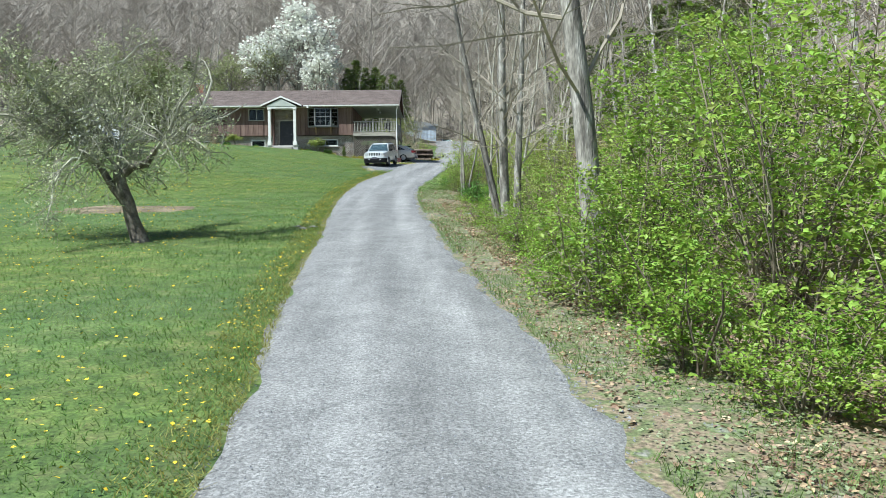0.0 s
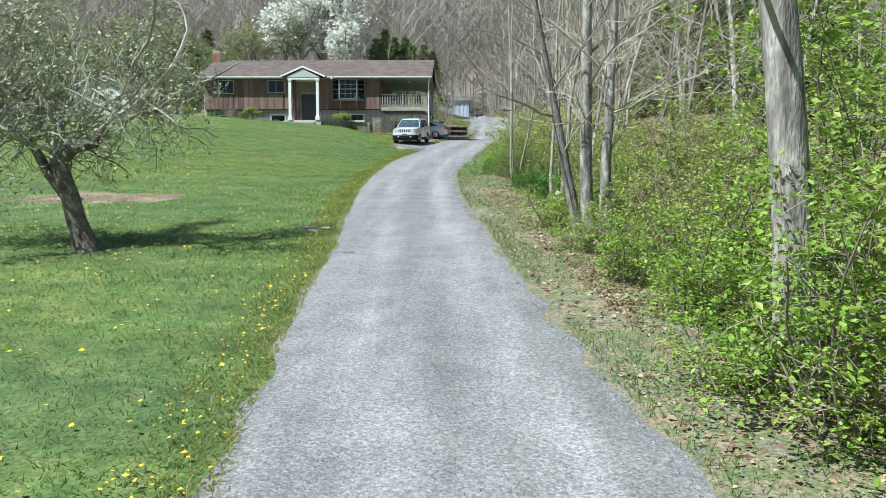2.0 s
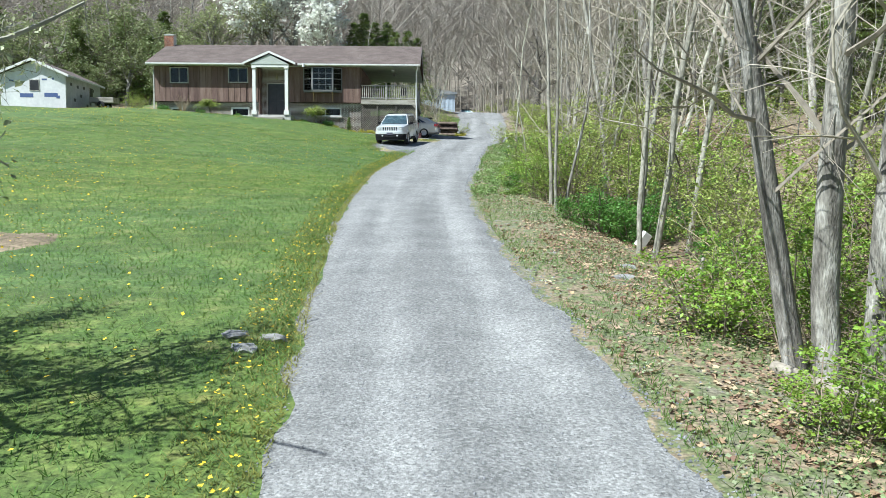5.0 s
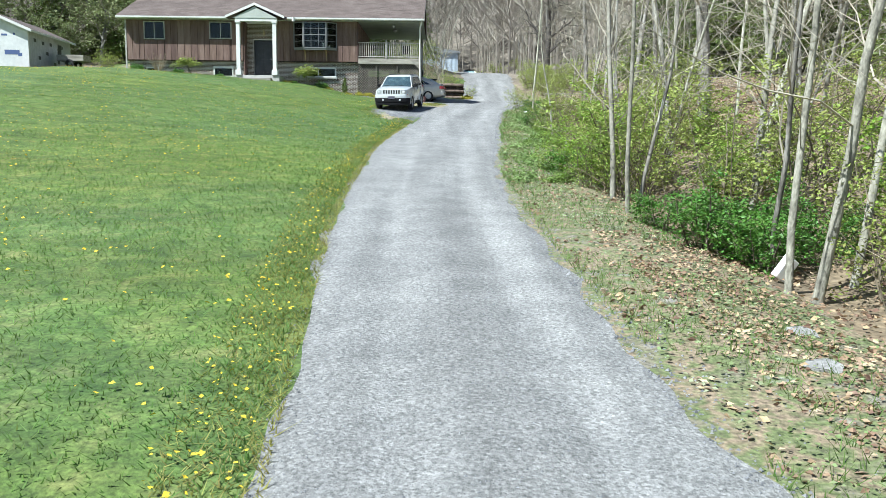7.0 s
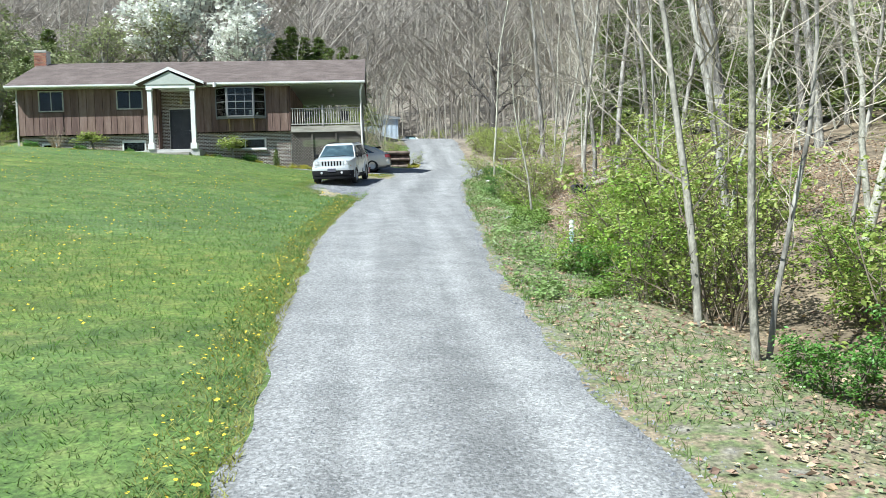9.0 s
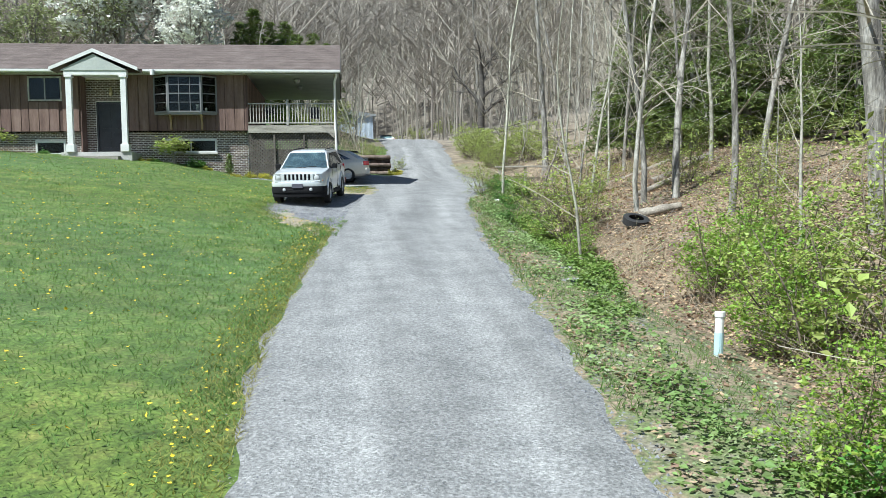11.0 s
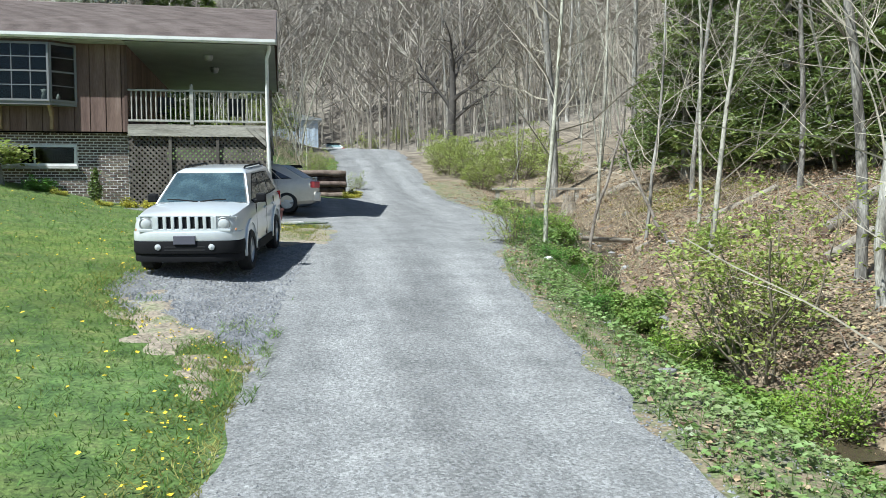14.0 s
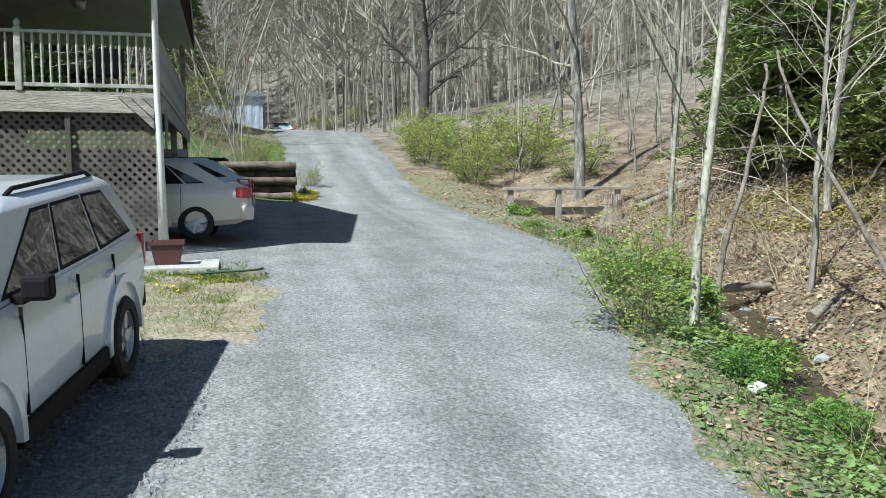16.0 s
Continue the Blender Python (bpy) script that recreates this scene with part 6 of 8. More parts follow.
# the old apple tree on the lawn
def apple():
    r = np.random.default_rng(31)
    out = []
    base = np.array([0.0, 0.0, -0.1])
    out.append((0, np.array([base, (0.02, 0.02, 0.12), (-0.14, 0.04, 0.5), (-0.2, 0.0, 0.8), (-0.38, 0.05, 1.15), (-0.42, 0.05, 1.45)], float), np.array([0.3, 0.2, 0.16, 0.15, 0.15, 0.13])))
    out.append((0, np.array([(-0.2, 0.03, 0.72), (-0.6, 0.1, 1.15), (-0.85, 0.15, 1.5), (-1.3, 0.2, 1.85)], float), np.array([0.09, 0.085, 0.07, 0.06])))
    out.append((0, np.array([(-0.4, 0.05, 1.3), (-0.1, 0.0, 1.5), (0.25, -0.05, 1.55), (0.5, -0.1, 1.85)], float), np.array([0.1, 0.09, 0.075, 0.06])))
    spec = [(8, 0.26, 0.03, 30, 0.10, 68, 0.34, 0.3), (5, 0.26, -0.04, 17, 0.06, 62, 0.5, 0.4), (3, 0.26, 0.0, 0, 0, 0, 0, 0.35)]
    for a, l, up, where in [(0.1, 2.9, 0.30, 1), (0.9, 2.6, 0.45, 1), (5.6, 2.7, 0.35, 1), (2.0, 2.5, 0.35, 0), (2.9, 3.0, 0.22, 2), (3.6, 2.9, 0.4, 2), (4.4, 2.6, 0.3, 0), (1.5, 3.0, 1.5, 0), (4.0, 3.1, 1.7, 2), (2.5, 3.1, 2.4, 0), (3.3, 2.8, 2.6, 2), (3.2, 2.7, 1.0, 2), (5.0, 2.4, 1.1, 0)]:
        sub = []
        start = ((-0.42, 0.05, 1.42), (0.5, -0.1, 1.83), (-1.28, 0.2, 1.83))[where]
        grow(r, start, (math.cos(a), math.sin(a), up), l * 1.12, 0.042, 0, spec, sub)
        out += [(lv + 1, p, q) for lv, p, q in sub]
    return out


# the crown leans away from the drive
ap = [l for l in apple() if l[0] < 2 or l[1][-1][0] * 1.14 + 0.72 * l[1][-1][2] < 3.85]
ra = np.random.default_rng(32)
buds = leaf_mesh("leaves", ra, along(ap, (3,), 7, ra, 0.04), 0.07, BUD)
make_tree("apple_tree", ap, APPLEBARK, APPLETWIG, "old spreading apple tree just coming into bud on the lawn", "", tree_pose(-7.75, 21.9, 1.0, 0.0) @ Matrix.Diagonal((1.14, 1.1, 1.34, 1)), 1, buds)

# blossom trees behind the house
BLOOM = [(4, 0.06, 0.02, 9, 0.25, 38, 0.75, 0.5), (5, 0.12, 0.06, 9, 0.2, 42, 0.5, 0.3), (3, 0.15, 0.05, 5, 0.2, 40, 0.5, 0.4), (2, 0.15, 0.03, 0, 0, 0, 0, 0.4)]


def bloom_tree(seed, h, per, size, mat, label, x, y, s, name="blossom_tree"):
    limbs = limbs_of(BLOOM, seed, h, 0.16)
    r = np.random.default_rng(seed)
    lf = leaf_mesh("blossom", r, along(limbs, (2, 3), per, r, 0.14), size, mat, narrow=0.9)
    return make_tree(name, limbs, BARK, TWIG, label, "", tree_pose(x, y, s, seed), 2, lf)


bt = bloom_tree(41, 4.9, 19, 0.19, BLOSSOM, "tree covered in white spring blossom behind the house", -18.0, 94, 1.42)
copy_thing(bt, tree_pose(-15.9, 95.5, 1.36, 2.0))
copy_thing(bt, tree_pose(-12.9, 94, 0.98, 4.0))
BUDLEAF = material("pale_new_leaves", [(0.24, 0.27, 0.12), (0.36, 0.39, 0.20)], scale=1.2, rough=0.7, fine=0.1, random_tint=0.2, island=True, trans=0.3)
LEAFOLIVE = material("olive_leaves", [(0.17, 0.205, 0.085), (0.27, 0.305, 0.14)], scale=1.2, rough=0.7, fine=0.1, random_tint=0.3, island=True, trans=0.3)
yt = bloom_tree(42, 4.4, 8, 0.16, BUDLEAF, "tree with new yellow-green leaves behind the house", -22.4, 92, 1.15, "budding_tree")
for x, y, s in [(-19.6, 93, 1.2), (-24.6, 86, 0.7), (-28.5, 92, 1.2), (-31.5, 97, 1.5), (-25, 99, 1.4), (-38, 99, 1.6), (-34, 96, 1.2), (-27.5, 98, 1.0), (-29, 88, 0.9), (-25, 90, 0.9), (-37, 86, 1.0), (-42, 90, 1.3), (-48, 80, 1.2)]:
    copy_thing(yt, tree_pose(x, y, s))


# hemlocks: whorls of drooping boughs with flat sprays
def hemlock(seed, h, full=1.0, size=0.38):
    r = np.random.default_rng(seed)
    limbs = [(0, np.array([(0, 0, -0.2), (0, 0, h * 0.5), (0, 0, h)], float), np.array([0.2, 0.13, 0.02]))]
    leaves = []
    z = 0.8
    while z < h - 0.3:
        for k in range(6):
            a = r.random() * 6.28
            L = (h - z) * 0.34 * (0.7 + 0.5 * r.random()) + 0.3
            d = np.array([math.cos(a), math.sin(a), 0.12])
            p = np.array([(0, 0, z), d * L * 0.5 + (0, 0, z), d * L + (0, 0, z - 0.22 * L)])
            limbs.append((1, p, np.array([0.035, 0.02, 0.006])))
            m_ = int((20 + 26 * L) * full)
            t = 0.12 + 0.88 * r.random(m_)
            q = np.where(t[:, None] < 0.5, p[0] + (p[1] - p[0]) * t[:, None] * 2, p[1] + (p[2] - p[1]) * (t[:, None] * 2 - 1))
            w = (0.08 + 0.32 * L * np.sin(np.clip(t, 0, 1) * 2.6))
            sd = np.array([-d[1], d[0], 0])
            off = r.uniform(-1, 1, m_) * w
            q = q + sd * off[:, None]
            q[:, 2] -= np.abs(off) * 0.25 - r.normal(0, 0.05, m_)
            leaves.append(q)
        z += 0.34
    lf = leaf_mesh("needles", r, np.concatenate(leaves), size, NEEDLE, droop=0.3, narrow=0.2, flat=0.2, tumble=0.35)
    return limbs, lf


hl_, hf_ = hemlock(51, 9.5)
hem = make_tree("hemlock_tree", hl_, BARK, BARK, "dark green hemlock with drooping flat boughs", "hemlocks", tree_pose(13.2, 80.0, 1.0, 0.1), 1, hf_, category="tree")
for x, y, s in [(11.4, 77.5, 0.9), (13.0, 73.6, 0.95), (14.4, 63.0, 0.9), (13.6, 69.5, 0.95), (14.8, 73.0, 1.05), (15, 50, 0.9)]:
    copy_thing(hem, tree_pose(x, y, s))
hl_, hf_ = hemlock(52, 9.5, 0.4, 0.6)
hem_far = make_tree("hemlock_tree", hl_, BARK, BARK, "dark green hemlock deep in the woods", "hemlocks", tree_pose(17.0, 66.0, 1.1, 0.1), 1, hf_, category="tree")
for x, y, s in [(18.5, 58.0, 1.1), (16.8, 79.0, 1.1), (20.5, 72.0, 1.2), (23, 64, 1.3), (19, 86, 1.0), (18, 51, 1.0), (-9.5, 97, 0.72), (-7.4, 99, 0.7), (-5.4, 98.5, 0.68), (-8.5, 98.2, 0.66), (-6.5, 97.4, 0.64), (-4.5, 99.8, 0.64), (-10.6, 98.6, 0.6), (-27.5, 89.5, 0.6), (-31, 93, 0.75), (-25.8, 92, 0.6), (-34.5, 91, 0.7), (-29, 98, 0.8), (-42, 92, 0.8)]:
    copy_thing(hem_far, tree_pose(x, y, s))
grove = make_shrub(27, 2.7, 10, 0.5, 26, 0.075, LEAFOLIVE, "tall olive-green thicket at the edge of the woods", tree_pose(-32, 87, 1.7, 0.2), group="thickets beyond the house")
for x, y, s in [(-24.5, 86, 1.2), (-27, 89, 1.6), (-30, 93, 1.9), (-35, 92, 1.9), (-39, 88, 1.8), (-26, 96, 1.7), (-43, 92, 2.0)]:
    copy_thing(grove, tree_pose(x, y, s))

# ---- small things by the house and along the drive ----
LOGBARK = material("log_bark", [(0.07, 0.05, 0.04), (0.14, 0.105, 0.085), (0.22, 0.17, 0.14)], scale=4, rough=0.95, fine=0.35, fine_scale=30, bump=0.8, random_tint=0.35)
LOGEND = material("cut_log_end", [(0.13, 0.09, 0.07), (0.24, 0.17, 0.12)], scale=6, rough=0.95, fine=0.3, random_tint=0.3)
TERRACOTTA = plain("dark_red_clay", (0.085, 0.032, 0.03), rough=0.7)
HOSE = plain("green_hose", (0.05, 0.08, 0.05), rough=0.5)
STONE = material("field_stone", [(0.17, 0.165, 0.16), (0.28, 0.275, 0.27), (0.36, 0.355, 0.345)], scale=5, rough=0.95, fine=0.3, bump=0.6, random_tint=0.2)
WRAP = material("white_house_wrap", [(0.62, 0.63, 0.65), (0.76, 0.77, 0.78)], scale=0.8, rough=0.6, fine=0.08, fine_scale=5, bump=0.2)
WRAPGREY = material("grey_house_wrap", [(0.42, 0.43, 0.44), (0.56, 0.57, 0.58)], scale=0.8, rough=0.6, fine=0.15, fine_scale=4, bump=0.2)
PRINT = plain("blue_print", (0.08, 0.12, 0.28), rough=0.6)
BLUESHED = material("blue_grey_metal", [(0.38, 0.45, 0.53), (0.48, 0.55, 0.62)], scale=0.6, rough=0.5, fine=0.1)
WATER = plain("brown_water", (0.07, 0.055, 0.035), rough=0.08, bump=0.15, scale=8)
WATER.node_tree.nodes["Principled BSDF"].inputs["Specular IOR Level"].default_value = 0.8
MOSS = material("yellow_green_moss", [(0.15, 0.145, 0.03), (0.24, 0.225, 0.05), (0.30, 0.26, 0.09)], scale=2.5, rough=0.95, fine=0.4, fine_scale=18, bump=0.8)
DEADWOOD = material("dead_wood", [(0.13, 0.11, 0.09), (0.23, 0.20, 0.165), (0.33, 0.295, 0.25)], scale=3, rough=0.95, fine=0.3, fine_scale=24, bump=0.6, random_tint=0.2)
DRYSTEM = material("dry_canes", [(0.28, 0.22, 0.15), (0.40, 0.33, 0.24)], scale=2, rough=0.95, fine=0.2, random_tint=0.25)


def log(parent, a, b, r, seed, bark=LOGBARK, end=LOGEND, name="log"):
    rr = np.random.default_rng(seed)
    a, b = np.array(a, float), np.array(b, float)
    n_ = 5
    pts = [a + (b - a) * i / (n_ - 1) + (rr.normal(0, r * 0.12, 3) if 0 < i < n_ - 1 else 0) for i in range(n_)]
    rad = [r * (0.92 + 0.16 * rr.random()) for _ in pts]
    l = part(name, tube(pts, rad, 9, cap=False), bark, parent, smooth=True)
    for p, q, s in ((pts[0], pts[1], rad[0]), (pts[-1], pts[-2], rad[-1])):
        d = unit(p - q)
        part("cut_end", tube([p - d * 0.01, p + d * 0.004], [s * 0.97, s * 0.95], 9), end, l)
    return l


pz = gz(-1.3, 84.3) - 0.12
pile = thing("log_pile", "stack of dark bark-covered logs beside the drive", "log pile", at=(-1.5, 84.3, pz))
for row in range(5):
    for k in range(4):
        y = 83.75 + k * 0.3 + (0.12 if row % 2 else 0)
        r_ = 0.115 + 0.02 * rng.random()
        log(pile, (-2.7 - 0.15 * rng.random(), y, pz + 0.1 + row * 0.225), (-0.72 + 0.2 * (rng.random() - 0.5), y + 0.04, pz + 0.1 + row * 0.225), r_, 200 + row * 7 + k)

slab_z = gz(-3.3, 71.3)
tagged(part("concrete_slab", box(-4.6, 70.9, slab_z - 0.2, -2.75, 72.3, slab_z + 0.07, 0.015), CONCRETE), "pale concrete slab at the foot of the porch", "slab", kind="structure")
pot = thing("flower_pot", "dark red rectangular flower pot on the concrete slab", "flower pot", at=(-3.5, 71.55, slab_z + 0.07))
b = bmesh.new()
for x0, x1, z0, z1 in ((-0.2, 0.2, 0.0, 0.3),):
    vs = []
    for z, w, d in ((0, 0.17, 0.13), (0.3, 0.23, 0.18), (0.3, 0.25, 0.2), (0.36, 0.25, 0.2), (0.36, 0.22, 0.17), (0.28, 0.21, 0.16)):
        vs.append([b.verts.new((sx * w, sy * d, z)) for sx, sy in ((-1, -1), (1, -1), (1, 1), (-1, 1))])
    for r0, r1 in zip(vs, vs[1:]):
        for k in range(4):
            b.faces.new((r0[k], r0[(k + 1) % 4], r1[(k + 1) % 4], r1[k]))
    b.faces.new(vs[0][::-1])
    b.faces.new(vs[-1])
part("pot_body", b, TERRACOTTA, pot, world=False)
hz = [(-3.3 + 0.28 * math.cos(a * 0.7) + 0.05 * a, 70.75 + 0.24 * math.sin(a * 0.7), gz(-3.3, 70.7) + 0.05 + 0.002 * a) for a in range(20)]
tagged(part("garden_hose", tube(hz, 0.016, 6), HOSE, None, smooth=True), "loosely coiled dark green garden hose on the grass", "hose")

# planting along the front of the house
UMB = [(3, 0.05, 0.0, 16, 0.75, 72, 0.75, 0.6), (4, 0.08, -0.02, 10, 0.2, 50, 0.45, 0.4), (3, 0.12, -0.05, 0, 0, 0, 0, 0.4)]


def umbrella_tree(seed, x, y, s):
    limbs = limbs_of(UMB, seed, 0.95, 0.04)
    r = np.random.default_rng(seed)
    lf = leaf_mesh("foliage", r, along(limbs, (1, 2), 45, r, 0.06), 0.075, LEAFYELLOW, narrow=0.6)
    return make_tree("dwarf_weeping_tree", limbs, BARK, TWIG, "small umbrella-shaped weeping tree in new leaf by the wall", "front planting", tree_pose(x, y, s, seed) @ Matrix.Diagonal((1.35, 1.35, 0.78, 1)), 1, lf)


umbrella_tree(61, -10.3, 71.75, 1.6)
umbrella_tree(62, -17.3, 71.8, 1.35)
CONE = [(4, 0.02, 0.02, 40, 0.05, 30, 0.3, 0.2), (3, 0.1, 0.12, 5, 0.2, 35, 0.5, 0.4), (2, 0.1, 0.1, 0, 0, 0, 0, 0.4)]
limbs = limbs_of(CONE, 63, 1.0, 0.03)
r_ = np.random.default_rng(63)
make_tree("dwarf_conifer", limbs, BARK, TWIG, "small upright olive-green conifer by the brick wall", "front planting", tree_pose(-8.2, 72.25, 1.0, 0.0), 1, leaf_mesh("foliage", r_, along(limbs, (1, 2), 60, r_, 0.035), 0.07, NEEDLE, droop=-0.3))
CLUMP = [(4, 0.08, -0.04, 0, 0, 0, 0, 0.2)]
dry = []
r_ = np.random.default_rng(64)
for k in range(70):
    a = r_.random() * 6.28
    grow(r_, (0.1 * math.cos(a), 0.1 * math.sin(a), 0), (math.cos(a) * 0.7 * r_.random(), math.sin(a) * 0.7 * r_.random(), 1), 1.15 * (0.6 + 0.5 * r_.random()), 0.012, 0, CLUMP, dry)
make_tree("dry_ornamental_shrub", dry, DRYSTEM, DRYSTEM, "bare fan of pale dry stems beside the wall", "front planting", tree_pose(-19.3, 72.1, 1.0, 0.0), 1, category="shrub", crown="twigwork")
YELLOWBLOOM = material("yellow_bloom", [(0.30, 0.31, 0.05), (0.52, 0.45, 0.06)], scale=1.2, rough=0.7, fine=0.1, random_tint=0.25, island=True, trans=0.3)
low = make_shrub(65, 0.5, 9, 0.8, 18, 0.06, YELLOWBLOOM, "low mound of yellow-flowering ground cover by the porch", tree_pose(-7.0, 72.1, 0.9, 0.0), group="front planting")
for x, y, s in [(-6.4, 71.9, 0.8), (-5.7, 72.1, 0.7), (-7.9, 71.8, 0.6), (-9.1, 72.2, 0.6), (-11.6, 72.3, 0.7), (-3.2, 70.5, 0.5), (-2.75, 70.2, 0.45), (-0.5, 83.6, 0.9), (-0.4, 84.6, 1.0)]:
    copy_thing(low, tree_pose(x, y, s))
grn = make_shrub(66, 0.55, 9, 0.8, 16, 0.07, LEAFDARK, "low dark green shrub at the foot of the wall", tree_pose(-9.6, 72.3, 0.8, 0.0), group="front planting")
for x, y, s in [(-18.2, 72.3, 0.8), (-20.6, 72.3, 0.9), (-15.7, 72.3, 0.6), (-11.2, 72.2, 0.6)]:
    copy_thing(grn, tree_pose(x, y, s))
weed = make_shrub(68, 0.5, 10, 0.9, 11, 0.075, LEAFMID, "lush clump of bright green weeds on the verge", tree_pose(1.6, 52.4, 1.0, 0.0), group="verge weeds")
for x, y, s in [(1.2, 51.0, 0.8), (1.9, 53.6, 1.0), (2.2, 55.0, 1.1), (1.7, 56.6, 0.9), (2.4, 57.6, 1.0), (1.9, 58.6, 0.8), (2.5, 60.4, 1.0), (2.2, 61.8, 0.9), (2.9, 62.6, 1.1), (2.4, 63.4, 0.9), (2.9, 64.4, 1.1), (3.1, 65.6, 1.0), (2.7, 66.4, 0.9), (3.4, 67.0, 1.1), (3.3, 68.4, 0.9), (3.8, 69.4, 0.9), (0.9, 49.6, 0.8), (0.5, 47.6, 0.7), (0.25, 41.6, 0.7), (0.1, 39.4, 0.7), (3.4, 63.4, 1.1), (3.0, 60.0, 1.0), (4.4, 74.6, 0.7), (4.1, 76.2, 0.6), (5.0, 79.6, 0.8)]:
    copy_thing(weed, tree_pose(x, y, s))
# porch furniture glimpsed behind the rail
for cx in (-6.6, -4.6):
    ch = thing("porch_chair", "dark metal porch chair behind the railing", "chair", "porch chairs", at=(cx, 74.2, Z_DECK))
    part("seat", box(-0.25, -0.25, 0.42, 0.25, 0.25, 0.46, 0.015), BLACKMETAL, ch, world=False)
    part("backrest", box(-0.25, 0.22, 0.46, 0.25, 0.26, 0.95, 0.015), BLACKMETAL, ch, world=False)
    for lx in (-0.22, 0.22):
        for ly in (-0.22, 0.22):
            part("leg", tube([(lx, ly, 0), (lx, ly, 0.425)], 0.018, 6), BLACKMETAL, ch, world=False)
make_shrub(67, 0.7, 7, 0.5, 14, 0.09, LEAF, "leafy green plant standing on the porch", Matrix.Translation((-6.0, 74.0, Z_DECK)), group="porch plants")

# long low building in house wrap beyond the lawn
oz = 8.5
om = Matrix.Translation((-28.4, 75.0, oz)) @ pose(0, 0, 0, 0, 0, 5.0)
out = thing("outbuilding", "long low building clad in white house wrap, still unfinished", "building", at=om)
OW, OL, OE, OP = 4.4, 7.5, 2.35, 3.3


def op(nm, bm, mat, parent=None, lb=""):
    return part(nm, bm, mat, parent or out, lb, world=False)


b = prism([(-OW, -0.6), (0, -0.6), (0, OE), (-OW / 2, OP), (-OW, OE)], 0, 0.15, "y")
front_wall = op("front_wall", b, WRAP, None, "white house wrap with blue printed marks")
op("side_wall", box(-0.15, 0.152, -0.6, 0.0, OL, OE), WRAPGREY)
op("side_wall", box(-OW, 0.152, -0.6, -OW + 0.15, OL, OE), WRAPGREY)
op("back_wall", prism([(-OW, -0.6), (0, -0.6), (0, OE), (-OW / 2, OP), (-OW, OE)], OL + 0.002, OL + 0.15, "y"), WRAPGREY)
rf = op("roof", prism([(-OW - 0.3, OE - 0.08), (-OW / 2, OP + 0.06), (0.3, OE - 0.08), (0.3, OE + 0.04), (-OW / 2, OP + 0.2), (-OW - 0.3, OE + 0.04)], -0.3, OL + 0.35, "y"), SHINGLE)
op("rake_board", prism([(-OW - 0.32, OE - 0.12), (-OW / 2, OP + 0.02), (0.32, OE - 0.12), (0.32, OE + 0.05), (-OW / 2, OP + 0.21), (-OW - 0.32, OE + 0.05)], -0.34, -0.302, "y"), WHITE, rf)
op("fascia", box(0.302, -0.3, OE - 0.1, 0.33, OL + 0.35, OE + 0.04), WHITE, rf)


def small_window(x0, z0, x1, z1, side=False, y0=0, y1=0):
    if side:
        w = op("window", box(-0.01, y0, z0, 0.03, y1, z1, 0.01), OFFWHITE)
        part("pane", box(0.031, y0 + 0.06, z0 + 0.06, 0.036, y1 - 0.06, z1 - 0.06), DOORPAINT, w, world=False)
    else:
        w = op("window", box(x0, -0.03, z0, x1, 0.01, z1, 0.01), OFFWHITE)
        part("pane", box(x0 + 0.06, -0.036, z0 + 0.06, x1 - 0.06, -0.031, z1 - 0.06), DOORPAINT, w, world=False)


small_window(-2.45, 1.25, -1.75, 2.05)
small_window(0, 1.15, 0, 2.05, True, 5.0, 5.75)
for k, (xx, zz, ww, hh) in enumerate([(-1.45, 0.85, 0.9, 0.28), (-3.1, 0.8, 0.9, 0.28), (-1.6, 2.0, 0.35, 0.12), (-0.65, 0.75, 0.25, 0.2), (-0.9, 2.05, 0.12, 0.14), (-3.8, 1.9, 0.3, 0.1)]):
    op("printed_mark", box(xx, -0.006, zz, xx + ww, -0.003, zz + hh), PRINT, front_wall)
for k in range(9):
    yy = 0.9 + k * 0.68
    zz = (1.75, 0.7, 1.7, 1.1, 1.75, 0.5, 0.7, 1.75, 0.8)[k]
    op("printed_mark", box(0.003, yy, zz, 0.006, yy + 0.42, zz + 0.22), DOORPAINT, None)
cart = thing("utility_trailer", "small wooden trailer standing beside the unfinished building", "trailer", at=(-27.3, 79.0, gz(-27.3, 79.0)))
part("box", box(-0.9, -0.6, 0.45, 0.9, 0.6, 0.85, 0.02), GREYWOOD, cart, world=False)
for s in (-1, 1):
    part("wheel", lathe([(-0.06, 0.12), (-0.06, 0.27), (0.06, 0.27), (0.06, 0.12)], 16, centre=(0, 0, 0)), RUBBER, cart, world=False).location = (0.0, s * 0.66, 0.28)
    cart.children[-1].rotation_euler = (0, 0, radians(90))

bucket = thing("bucket", "white plastic bucket near the unfinished building", "bucket", at=(-27.9, 81.4, gz(-27.9, 81.4)))
part("bucket_body", tube([(0, 0, 0), (0, 0, 0.34)], [0.13, 0.16], 16), WHITE, bucket, world=False)
part("rim", tube([(0, 0, 0.34), (0, 0, 0.37)], [0.175, 0.175], 16), WHITE, bucket, world=False)

